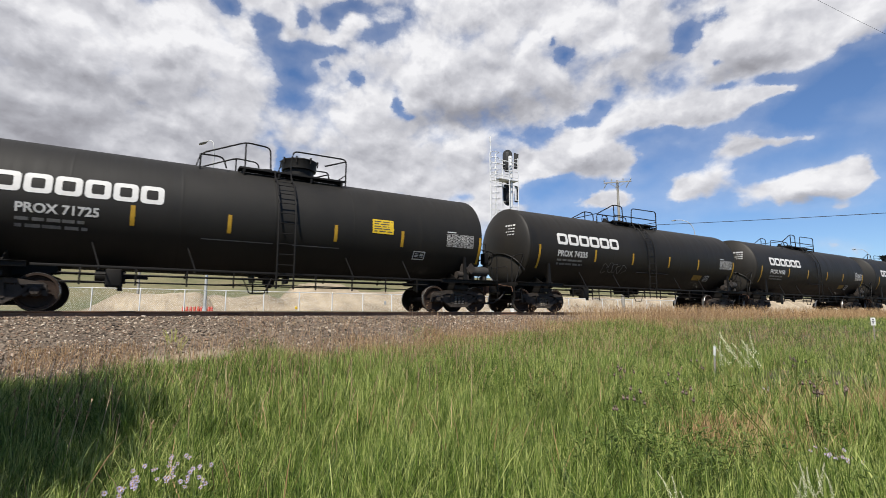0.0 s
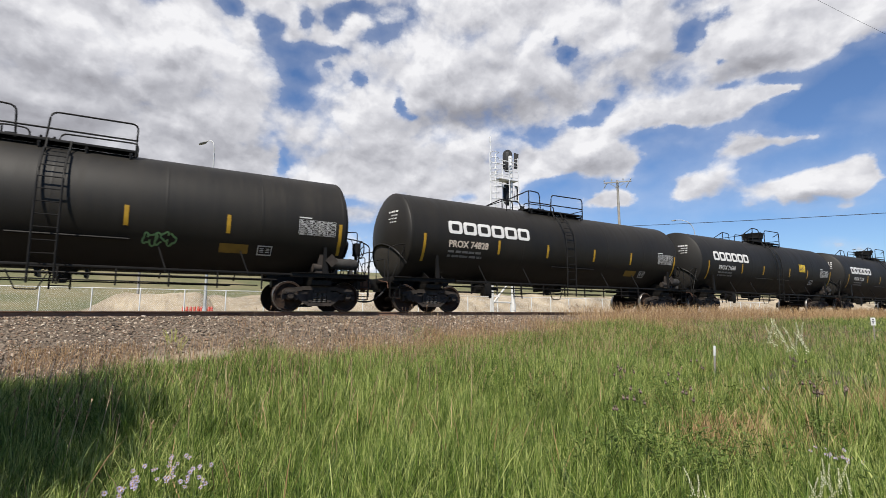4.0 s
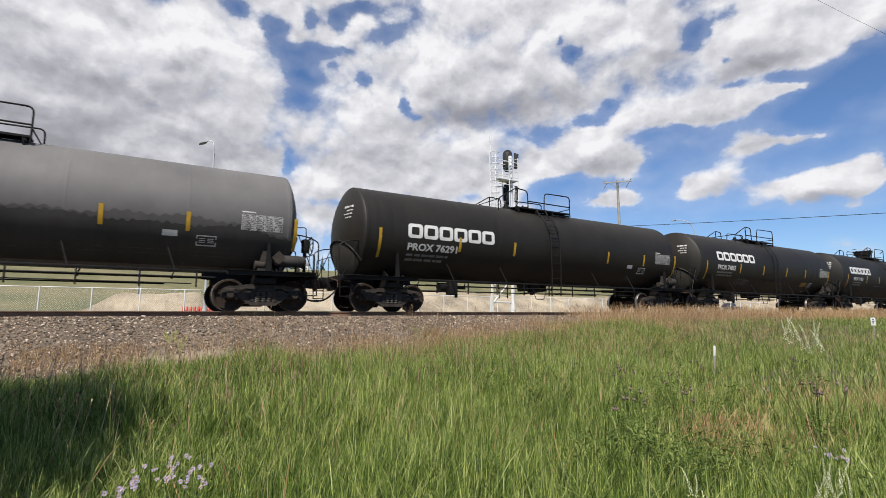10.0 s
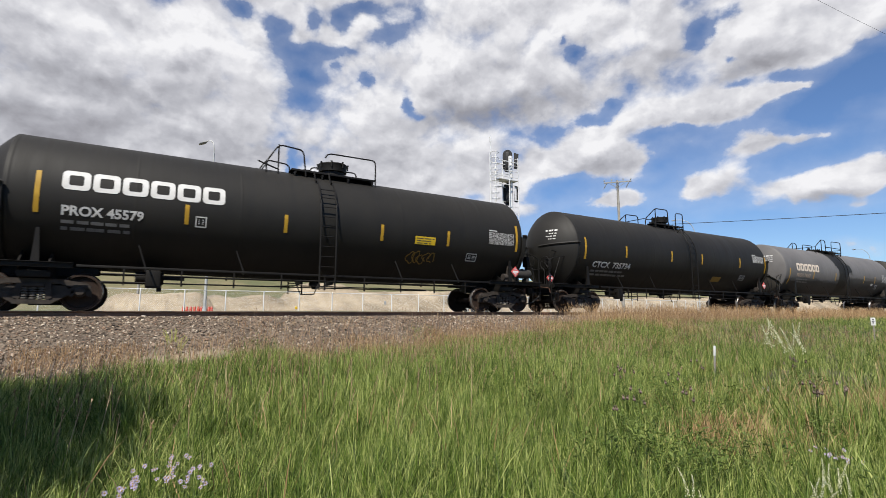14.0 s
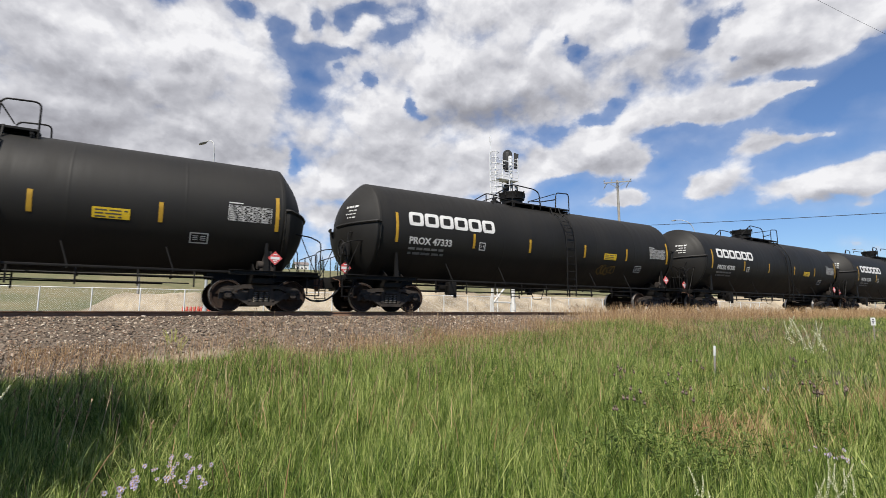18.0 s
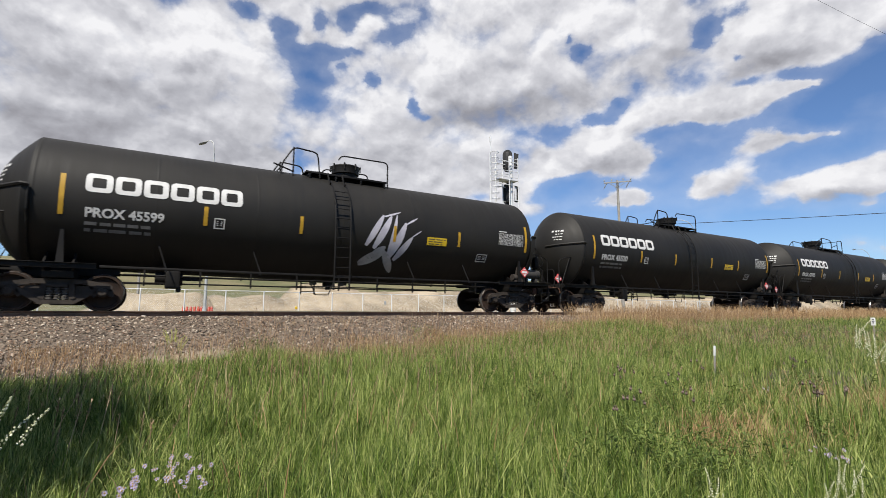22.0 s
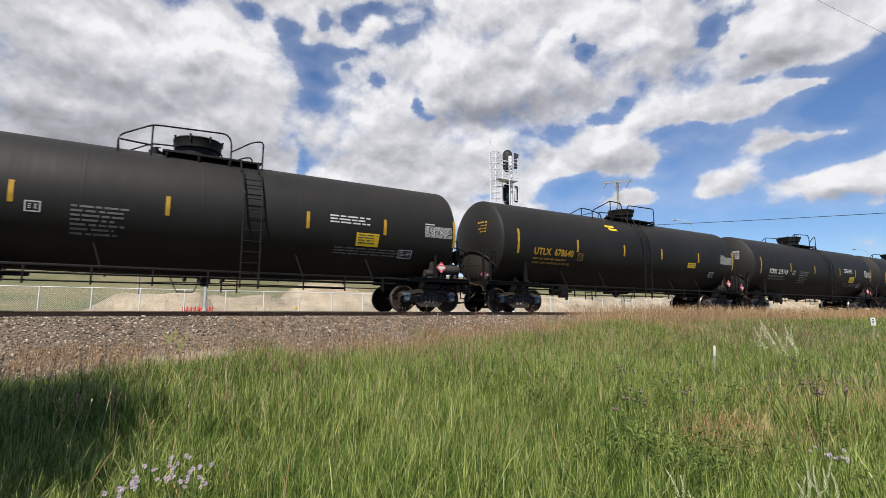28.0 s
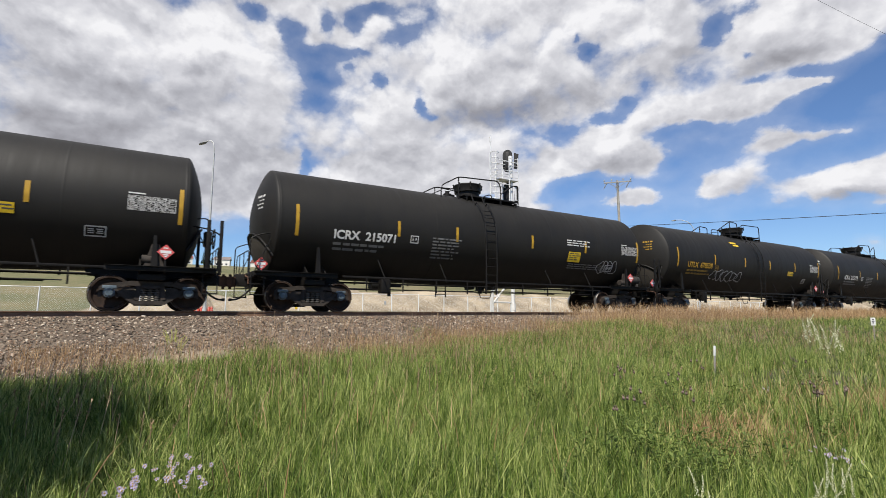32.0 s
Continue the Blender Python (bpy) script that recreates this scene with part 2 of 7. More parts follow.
def ground_mesh():
    xs = np.unique(np.concatenate([np.linspace(-2400, -60, 26), np.linspace(-60, -8, 27), np.linspace(-8, 36, 111), np.linspace(36, 120, 57), np.linspace(120, 2600, 42)]))
    ys = np.unique(np.concatenate([np.linspace(-2400, -20, 22), np.linspace(-20, 0, 14), np.linspace(0, 22, 89), np.linspace(22, 90, 46), np.linspace(90, 480, 48), np.linspace(480, 3400, 22)]))
    X, Y = np.meshgrid(xs, ys)
    Z = height(X, Y)
    co = np.stack([X, Y, Z], -1).reshape(-1, 3)
    nx, ny = len(xs), len(ys)
    i = (np.arange(ny - 1)[:, None] * nx + np.arange(nx - 1)).ravel()
    faces = np.stack([i, i + 1, i + nx + 1, i + nx], -1)
    me = bpy.data.meshes.new("ground")
    me.from_pydata(co.tolist(), [], faces.tolist())
    me.shade_smooth()
    return me


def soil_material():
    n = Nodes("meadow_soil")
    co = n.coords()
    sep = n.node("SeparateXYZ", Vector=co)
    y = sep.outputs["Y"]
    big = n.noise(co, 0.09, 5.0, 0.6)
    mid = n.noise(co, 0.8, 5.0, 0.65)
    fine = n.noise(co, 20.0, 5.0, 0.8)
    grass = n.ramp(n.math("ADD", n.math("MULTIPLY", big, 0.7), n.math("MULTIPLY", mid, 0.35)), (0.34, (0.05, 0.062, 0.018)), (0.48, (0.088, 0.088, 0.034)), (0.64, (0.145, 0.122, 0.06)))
    # soil under the near meadow, coloured darker for the shade among the blades
    shaded_thatch = n.ramp(mid, (0.35, (0.03, 0.03, 0.014)), (0.5, (0.06, 0.052, 0.026)), (0.66, (0.10, 0.08, 0.045)))
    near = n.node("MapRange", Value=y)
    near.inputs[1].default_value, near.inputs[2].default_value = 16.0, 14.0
    grass = n.mix(near.outputs[0], grass, shaded_thatch)
    # gravel bed, its mottled tones lowered to paint in shade between stones
    shaded_grit = n.ramp(n.math("ADD", n.math("MULTIPLY", fine, 0.8), n.math("MULTIPLY", mid, 0.25)), (0.36, (0.036, 0.026, 0.018)), (0.52, (0.105, 0.08, 0.058)), (0.68, (0.24, 0.19, 0.14)))
    wob = n.math("MULTIPLY", n.math("SUBTRACT", mid, 0.5), 2.2)
    yy = n.math("ADD", y, wob)
    a = n.node("MapRange", Value=yy)
    a.inputs[1].default_value, a.inputs[2].default_value = 10.6, 11.8
    b = n.node("MapRange", Value=yy)
    b.inputs[1].default_value, b.inputs[2].default_value = 21.0, 19.6
    k = n.math("MULTIPLY", a.outputs[0], b.outputs[0])
    n.bump(n.math("ADD", fine, mid), 0.5, 0.05)
    # a bare patch of pale dirt at the foot of the ballast
    px = n.math("MULTIPLY", n.math("SUBTRACT", sep.outputs["X"], 1.0), 0.85)
    py = n.math("MULTIPLY", n.math("SUBTRACT", yy, 11.75), 1.5)
    bare = n.node("MapRange", Value=n.math("ADD", n.math("MULTIPLY", px, px), n.math("MULTIPLY", py, py)))
    bare.inputs[1].default_value, bare.inputs[2].default_value = 1.3, 0.5
    dirt = n.ramp(fine, (0.3, (0.17, 0.135, 0.095)), (0.7, (0.36, 0.30, 0.22)))
    return n.set(n.mix(bare.outputs[0], n.mix(k, grass, shaded_grit), dirt), 0.95)


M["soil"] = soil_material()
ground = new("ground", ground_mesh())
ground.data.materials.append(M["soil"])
tagged(ground, "grassy ground with a gravel track bed and a rising field", "ground", kind="structure")



# ---- clouds ----
def cloud_material():
    """Broken fair-weather cloud over the northern half of the sky: heaped banks with bright rims, grey bellies and blue gaps."""
    n = Nodes("cloud")
    co = n.coords()
    d = n.node("VectorMath", i0=co)
    d.operation = "NORMALIZE"
    sep = n.node("SeparateXYZ", Vector=d.outputs[0])
    az = n.math("MULTIPLY", n.math("ARCTAN2", sep.outputs[0], sep.outputs[1]), 57.29578)
    el = n.math("MULTIPLY", n.math("ARCSINE", sep.outputs[2]), 57.29578)
    flat = n.node("CombineXYZ", X=n.math("MULTIPLY", az, 0.1), Y=n.math("MULTIPLY", el, 0.135), Z=0.0).outputs[0]

    def field(shift):
        p = n.node("VectorMath", i0=flat, i1=(0.0, shift, 0.0)).outputs[0]
        w = n.node("TexNoise", Vector=p, Scale=1.1, Detail=3.0)
        warp = n.node("VectorMath", i0=w.outputs["Color"], i1=(-0.5, -0.5, -0.5)).outputs[0]
        sc = n.node("VectorMath", i0=warp)
        sc.operation = "SCALE"
        sc.inputs["Scale"].default_value = 0.5
        p2 = n.node("VectorMath", i0=p, i1=sc.outputs[0]).outputs[0]
        return n.noise(p2, 1.15, 8.0, 0.54)

    f0 = field(3.1)
    def heaps(shift):
        """Rounded heads at two sizes, with creases between them."""
        p = n.node("VectorMath", i0=flat, i1=shift).outputs[0]
        w = n.node("TexNoise", Vector=p, Scale=1.6, Detail=5.0, Roughness=0.6)
        sc = n.node("VectorMath", i0=n.node("VectorMath", i0=w.outputs["Color"], i1=(-0.5, -0.5, -0.5)).outputs[0])
        sc.operation = "SCALE"
        sc.inputs["Scale"].default_value = 0.55
        q = n.node("VectorMath", i0=p, i1=sc.outputs[0]).outputs[0]
        v = n.node("TexVoronoi", Vector=q, Scale=1.2, Detail=2.6, Roughness=0.45, Lacunarity=2.4)
        v.feature = "SMOOTH_F1"
        v.inputs["Smoothness"].default_value = 0.35
        return n.math("SUBTRACT", 1.0, v.outputs["Distance"])

    puff = heaps((0.0, 0.0, 0.0))
    puff_up = heaps((-0.04, 0.15, 0.0))
    # the banks' outlines wander a little
    wob = n.node("TexNoise", Vector=flat, Scale=2.4, Detail=6.0, Roughness=0.6)
    ws = n.node("SeparateXYZ", Vector=wob.outputs["Color"])
    a_raw = az
    az = n.math("MULTIPLY_ADD", n.math("SUBTRACT", ws.outputs[0], 0.5), 3.6, az)
    e = n.math("MULTIPLY_ADD", n.math("SUBTRACT", ws.outputs[1], 0.5), 2.4, el)
    # wide cover down to the hills in the north, open towards the east below a level edge
    cover_n = n.node("MapRange", Value=az)
    cover_n.inputs[1].default_value, cover_n.inputs[2].default_value, cover_n.inputs[3].default_value, cover_n.inputs[4].default_value = 37.0, 47.0, 0.34, -0.14
    level = n.math("MULTIPLY_ADD", n.math("MAXIMUM", n.math("SUBTRACT", az, 59.0), 0.0), -0.24, e)
    cover_e = n.node("MapRange", Value=level)
    cover_e.inputs[1].default_value, cover_e.inputs[2].default_value, cover_e.inputs[3].default_value, cover_e.inputs[4].default_value = 17.6, 21.6, -0.14, 0.30
    cover = n.math("MAXIMUM", cover_n.outputs[0], cover_e.outputs[0])
    # mostly clear sky behind and to the sides, and a clear strip low down
    off = n.math("ABSOLUTE", n.math("SUBTRACT", a_raw, 32.0))
    clear_sky = n.node("MapRange", Value=off)
    clear_sky.inputs[1].default_value, clear_sky.inputs[2].default_value, clear_sky.inputs[3].default_value, clear_sky.inputs[4].default_value = 65.0, 100.0, 0.0, -0.28
    low = n.node("MapRange", Value=e)
    low.inputs[1].default_value, low.inputs[2].default_value, low.inputs[3].default_value, low.inputs[4].default_value = 8.0, 11.5, -0.30, 0.0
    total = n.math("ADD", n.math("ADD", cover, clear_sky.outputs[0]), low.outputs[0])
    tone = n.math("MULTIPLY_ADD", n.math("SUBTRACT", f0, 0.5), 0.22, 0.68)

    def heap(level, a, l, wa, wl, amount):
        u = n.math("MULTIPLY", n.math("SUBTRACT", az, a), 1.0 / wa)
        v = n.math("MULTIPLY", n.math("SUBTRACT", e, l), 1.0 / wl)
        r2 = n.math("ADD", n.math("MULTIPLY", u, u), n.math("MULTIPLY", v, v))
        return n.math("MULTIPLY_ADD", n.math("EXPONENT", n.math("MULTIPLY", r2, -1.0)), amount, level)

    def blob(*a):
        nonlocal total
        total = heap(total, *a)

    def shade_at(*a):
        nonlocal tone
        tone = heap(tone, *a)

    # blue gaps and banks of cloud
    blob(7.8, 31.1, 1.5, 0.7, -0.48)
    blob(11.8, 29.8, 1.6, 1.2, -0.46)
    blob(14.0, 28.0, 2.2, 0.9, -0.43)
    blob(18.2, 28.7, 2.9, 0.8, -0.46)
    blob(16.0, 31.3, 1.0, 1.4, -0.39)
    blob(24.9, 30.9, 2.4, 1.2, -0.48)
    blob(19.4, 31.8, 1.5, 1.1, -0.41)
    blob(21.4, 33.2, 2.1, 0.6, -0.34)
    blob(22.5, 31.4, 1.5, 0.6, 0.27)
    blob(15.0, 26.1, 1.7, 0.9, -0.48)
    blob(15.5, 23.5, 1.5, 0.8, -0.48)
    blob(18.9, 27.2, 0.9, 0.6, -0.23)
    blob(22.4, 25.9, 0.7, 0.6, -0.48)
    blob(27.5, 23.6, 0.7, 1.0, -0.48)
    blob(28.6, 22.4, 0.7, 0.4, -0.23)
    blob(47.4, 28.3, 0.9, 0.7, -0.52)
    blob(46.3, 29.7, 0.5, 0.4, -0.23)
    blob(13.9, 16.7, 0.6, 1.1, -0.52)
    blob(49.2, 21.2, 2.2, 0.8, -0.50)
    blob(51.3, 22.6, 1.2, 0.7, -0.41)
    blob(44.9, 20.4, 1.2, 0.5, -0.23)
    blob(61.2, 28.0, 1.4, 1.0, -0.48)
    blob(63.5, 28.7, 1.2, 0.7, -0.41)
    blob(60.3, 26.8, 0.9, 0.5, -0.26)
    blob(63.4, 25.2, 0.7, 0.5, -0.34)
    blob(63.9, 22.3, 1.3, 0.6, -0.30)
    blob(67.9, 21.9, 1.8, 0.6, -0.27)
    blob(56.7, 18.7, 3.3, 0.6, -0.26)
    blob(53.5, 24.3, 0.8, 0.7, -0.14)
    blob(71.4, 19.5, 2.4, 1.4, -0.23)
    blob(74.2, 21.5, 1.5, 1.8, -0.29)
    blob(69.2, 18.3, 1.7, 1.0, -0.29)
    blob(45.7, 14.3, 2.5, 0.8, -0.34)
    blob(43.1, 13.5, 1.9, 0.9, -0.34)
    blob(55.4, 15.9, 1.4, 0.7, -0.32)
    blob(20.0, 12.6, 3.8, 0.9, -0.34)
    blob(35.2, 13.4, 2.7, 0.8, -0.23)
    blob(63.2, 27.1, 1.0, 3.0, 0.18)
    blob(65.7, 27.0, 2.9, 1.9, 0.27)
    blob(69.2, 24.0, 2.6, 1.9, 0.31)
    blob(72.3, 24.5, 2.0, 1.6, 0.27)
    blob(74.4, 25.4, 1.9, 1.3, 0.27)
    blob(61.2, 20.7, 5.7, 1.4, 0.41)
    blob(56.8, 20.6, 3.4, 1.1, 0.32)
    blob(66.2, 21.0, 2.8, 0.7, 0.36)
    blob(68.7, 20.9, 1.6, 0.4, 0.32)
    blob(49.0, 17.8, 4.3, 2.2, 0.34)
    blob(53.7, 16.1, 2.5, 1.7, 0.31)
    blob(44.8, 16.9, 2.6, 1.5, 0.27)
    blob(51.5, 12.6, 2.7, 0.9, 0.38)
    blob(64.9, 16.5, 2.4, 1.1, 0.38)
    blob(68.6, 16.3, 1.9, 0.7, 0.38)
    blob(70.3, 16.3, 0.8, 0.4, 0.27)
    blob(60.4, 13.6, 2.4, 1.9, 0.41)
    blob(58.8, 12.3, 1.3, 1.0, 0.31)
    blob(63.3, 14.6, 2.0, 1.4, 0.32)
    blob(67.7, 11.7, 3.1, 1.4, 0.41)
    blob(71.6, 12.4, 2.0, 1.5, 0.41)
    blob(73.5, 12.5, 1.5, 1.9, 0.45)
    blob(64.9, 10.6, 1.2, 0.5, 0.31)
    blob(72.5, 9.5, 1.5, 0.6, 0.36)
    blob(59.6, 17.6, 1.3, 0.4, 0.20)
    blob(71.3, 6.6, 1.2, 0.5, 0.45)
    blob(73.3, 5.7, 0.9, 0.6, 0.45)
    blob(25.8, 14.7, 7.9, 1.9, 0.11)
    blob(8.9, 13.7, 3.4, 2.4, 0.14)
    blob(60.9, 13.2, 3.1, 1.9, 0.22)
    blob(64.1, 12.5, 2.4, 1.3, 0.15)
    blob(69.0, 11.5, 3.8, 1.6, 0.25)
    blob(72.7, 11.7, 2.3, 2.0, 0.25)
    blob(51.8, 12.5, 2.9, 0.9, 0.20)
    blob(64.4, 16.3, 2.9, 0.9, 0.15)
    blob(49.5, 17.1, 5.5, 1.8, 0.18)
    blob(16.1, 30.2, 2.0, 1.6, 0.10)
    blob(12.7, 29.2, 3.1, 1.8, 0.14)
    blob(18.2, 29.0, 4.0, 1.3, 0.14)
    blob(24.9, 30.9, 2.8, 1.3, 0.10)
    blob(-10.5, 24.1, 3.5, 2.7, 0.32)
    blob(-3.8, 28.1, 3.8, 1.7, 0.28)
    blob(-6.4, 16.9, 6.4, 2.5, 0.20)
    blob(11.1, 17.2, 3.6, 2.4, 0.20)
    blob(49.2, 17.1, 6.1, 2.2, 0.22)
    blob(53.7, 15.5, 3.5, 1.8, 0.16)
    blob(51.8, 12.5, 3.5, 1.2, 0.26)
    blob(43.2, 16.4, 3.2, 2.5, 0.15)
    blob(71.8, 6.0, 2.3, 0.8, 0.30)
    blob(58.3, 18.4, 1.6, 0.6, 0.15)
    blob(-7.3, 6.7, 6.5, 2.1, -0.69)
    blob(3.8, 6.7, 8.3, 2.3, -0.52)
    # grey bellies and bright heads
    shade_at(-9.7, 21.1, 5.9, 1.2, -0.27)
    shade_at(-2.2, 21.2, 5.7, 1.1, -0.22)
    shade_at(-7.8, 17.4, 5.8, 1.0, -0.16)
    shade_at(4.1, 20.0, 5.9, 0.9, -0.19)
    shade_at(36.7, 23.1, 8.1, 1.6, -0.46)
    shade_at(32.6, 22.0, 4.8, 1.0, -0.22)
    shade_at(44.7, 24.4, 5.9, 1.2, -0.27)
    shade_at(39.5, 27.4, 4.1, 1.5, -0.16)
    shade_at(56.0, 26.1, 6.3, 1.6, -0.22)
    shade_at(66.4, 23.8, 3.3, 0.8, -0.35)
    shade_at(61.1, 19.9, 4.7, 0.7, -0.19)
    shade_at(62.1, 12.5, 2.5, 0.8, -0.24)
    shade_at(68.9, 10.5, 2.5, 0.5, -0.30)
    shade_at(71.4, 10.7, 2.0, 0.5, -0.20)
    shade_at(49.5, 15.9, 3.7, 0.9, -0.19)
    shade_at(3.2, 24.8, 3.2, 0.8, -0.14)
    shade_at(20.5, 17.0, 5.8, 1.0, -0.16)
    shade_at(8.2, 16.6, 4.6, 0.9, -0.14)
    shade_at(26.4, 21.0, 3.4, 0.9, -0.16)
    shade_at(-5.0, 25.8, 5.5, 1.2, 0.18)
    shade_at(5.2, 27.3, 4.5, 1.1, 0.20)
    shade_at(-7.1, 19.3, 2.9, 0.8, 0.16)
    shade_at(1.4, 20.6, 4.1, 0.9, 0.12)
    shade_at(23.0, 24.5, 4.7, 1.3, 0.20)
    shade_at(19.1, 21.2, 3.9, 1.1, 0.15)
    shade_at(30.5, 28.8, 4.9, 1.7, 0.22)
    shade_at(42.3, 30.6, 4.1, 1.4, 0.18)
    shade_at(48.9, 31.0, 3.8, 1.4, 0.14)
    shade_at(53.2, 28.7, 3.0, 1.1, 0.15)
    shade_at(40.8, 25.6, 1.7, 0.8, 0.14)
    shade_at(56.9, 22.6, 3.4, 1.0, 0.18)
    shade_at(65.7, 27.0, 2.9, 1.1, 0.18)
    shade_at(70.7, 25.0, 2.5, 1.1, 0.18)
    shade_at(50.8, 18.8, 3.6, 1.0, 0.20)
    shade_at(60.8, 15.2, 2.6, 0.9, 0.20)
    shade_at(69.6, 12.8, 2.5, 0.7, 0.20)
    shade_at(73.2, 13.1, 1.5, 1.0, 0.20)
    shade_at(67.7, 17.0, 1.8, 0.5, 0.15)
    shade_at(14.1, 19.0, 3.7, 1.1, 0.16)
    shade_at(16.7, 15.5, 3.8, 0.9, 0.14)
    shade_at(8.9, 25.3, 2.4, 1.1, 0.10)
    shade_at(-7.2, 20.8, 9.8, 2.9, -0.13)
    shade_at(-9.3, 16.3, 4.7, 2.4, -0.16)
    shade_at(-9.7, 12.2, 5.4, 2.5, -0.20)
    shade_at(2.8, 22.6, 6.4, 1.3, -0.12)
    shade_at(-0.7, 14.2, 6.8, 2.2, -0.12)
    shade_at(38.0, 22.5, 6.1, 1.1, -0.12)
    shade_at(61.6, 19.5, 3.1, 0.5, -0.12)
    shade_at(-3.3, 16.5, 13.9, 2.4, -0.20)
    shade_at(19.2, 19.1, 10.3, 2.5, -0.14)
    shade_at(10.1, 13.8, 11.6, 2.4, -0.12)
    shade_at(-10.1, 24.3, 4.7, 1.8, -0.10)
    shade_at(66.4, 23.7, 3.3, 0.7, -0.14)
    shade_at(70.6, 10.3, 3.2, 0.5, -0.14)
    dens = n.math("ADD", total, n.math("MULTIPLY", n.math("SUBTRACT", f0, 0.5), 0.85))
    dens = n.math("MULTIPLY_ADD", n.math("SUBTRACT", puff, 0.45), 0.30, dens)
    mask = n.node("MapRange", Value=dens)
    mask.interpolation_type = "SMOOTHSTEP"
    mask.inputs[1].default_value, mask.inputs[2].default_value = -0.06, 0.24
    veil = n.node("MapRange", Value=dens)
    veil.inputs[1].default_value, veil.inputs[2].default_value, veil.inputs[4].default_value = -0.42, 0.05, 0.18
    cover_all = n.math("MAXIMUM", mask.outputs[0], veil.outputs[0])
    # the side towards thinner cloud above is bright, thin edges glow
    edge = n.node("MapRange", Value=dens)
    edge.inputs[1].default_value, edge.inputs[2].default_value, edge.inputs[3].default_value, edge.inputs[4].default_value = 0.02, 0.30, 0.16, 0.0
    shade = n.math("ADD", n.math("MULTIPLY_ADD", n.math("SUBTRACT", puff, puff_up), 0.75, tone), edge.outputs[0])
    col = n.ramp(shade, (0.10, (0.335, 0.335, 0.37)), (0.42, (0.49, 0.494, 0.54)), (0.70, (0.71, 0.712, 0.755)), (0.95, (0.945, 0.942, 0.965)))
    em = n.node("Emission", Color=col, Strength=0.635)
    clear = n.node("BsdfTransparent")
    mx = n.node("MixShader", i0=cover_all, i1=clear.outputs[0], i2=em.outputs[0])
    n.put(n.out.inputs["Surface"], mx.outputs[0])
    n.mat.cycles.emission_sampling = "NONE"
    return n.mat


M["cloud"] = cloud_material()


def cloud_dome(bm):
    turned(bm, [(4200 * math.sin(radians(a)), 4200 * math.cos(radians(a))) for a in (0.5, 4, 8, 14, 20, 28, 36, 46, 56, 66)], 60, "z", radians(-50), radians(166))


clouds = thing("backdrop_clouds", "clouds", cloud_dome, M["cloud"], "broken white and grey fair-weather clouds drifting in a blue sky", "sky", kind="structure")



# ---- the tank train ----
R, ZC, SAG = 1.503, 2.743, 0.0        # the tank's radius and the height of its middle line, set anew for each kind of car


def wrap(x, z, off=0.006, side=-1):
    """A point of the tank's side: along x, at height z, where the bottom falls towards the outlet."""
    zz = z
    if z < ZC:
        for _ in range(3):
            zz = z + SAG * ((ZC - zz) / R) ** 5
    a = math.asin(max(-1.0, min(1.0, (zz - ZC) / R)))
    return (x, side * (R + off) * math.cos(a), z + off * math.sin(a))


def patch(bm, x0, x1, z0, z1, off=0.006, rows=4, lean=0.0):
    """A painted or stuck-on patch that follows the tank's curve."""
    prev = None
    for i in range(rows + 1):
        z = z0 + (z1 - z0) * i / rows
        s = lean * i / rows
        cur = (bm.verts.new(wrap(x0 + s, z, off)), bm.verts.new(wrap(x1 + s, z, off)))
        if prev:
            bm.faces.new((prev[0], prev[1], cur[1], cur[0]))
        prev = cur


def ring_mark(bm, x0, x1, z0, z1, w, off=0.007):
    """A heavy rounded frame as a plain painted mark."""
    def outline(a, b, c, d, r):
        pts = []
        for cx, cz, s in ((b - r, d - r, 0), (a + r, d - r, 1), (a + r, c + r, 2), (b - r, c + r, 3)):
            for k in range(4):
                t = math.pi / 2 * (s + k / 3)
                pts.append((cx + r * math.cos(t), cz + r * math.sin(t)))
        return pts
    A = outline(x0, x1, z0, z1, 0.10)
    B = outline(x0 + w * 1.2, x1 - w * 1.2, z0 + w, z1 - w, 0.04)
    va = [bm.verts.new(wrap(x, z, off)) for x, z in A]
    vb = [bm.verts.new(wrap(x, z, off)) for x, z in B]
    n = len(A)
    for i in range(n):
        bm.faces.new((va[i], va[(i + 1) % n], vb[(i + 1) % n], vb[i]))


def lettering(text, x0, x1, z0, z1):
    """Writing in the built-in font, laid on the tank's side."""
    def build(bm):
        cu = bpy.data.curves.new("lettering", "FONT")
        cu.body = text
        cu.offset = 0.032
        cu.resolution_u = 3
        ob = bpy.data.objects.new("lettering", cu)
        scene.collection.objects.link(ob)
        dg = bpy.context.evaluated_depsgraph_get()
        me = bpy.data.meshes.new_from_object(ob.evaluated_get(dg))
        bm.from_mesh(me)
        bpy.data.objects.remove(ob)
        bpy.data.curves.remove(cu)
        bpy.data.meshes.remove(me)
        xs = [v.co.x for v in bm.verts]
        zs = [v.co.y for v in bm.verts]
        a, b, c, d = min(xs), max(xs), min(zs), max(zs)
        for v in bm.verts:
            v.co = (x0 + (v.co.x - a) / (b - a) * (x1 - x0), 0.0, z0 + (v.co.y - c) / (d - c) * (z1 - z0))
        for f in (0.25, 0.5, 0.75):
            bmesh.ops.bisect_plane(bm, geom=bm.verts[:] + bm.edges[:] + bm.faces[:], plane_co=(0, 0, z0 + f * (z1 - z0)), plane_no=(0, 0, 1))
        for v in bm.verts:
            v.co = wrap(v.co.x, v.co.z, 0.008)
    return build


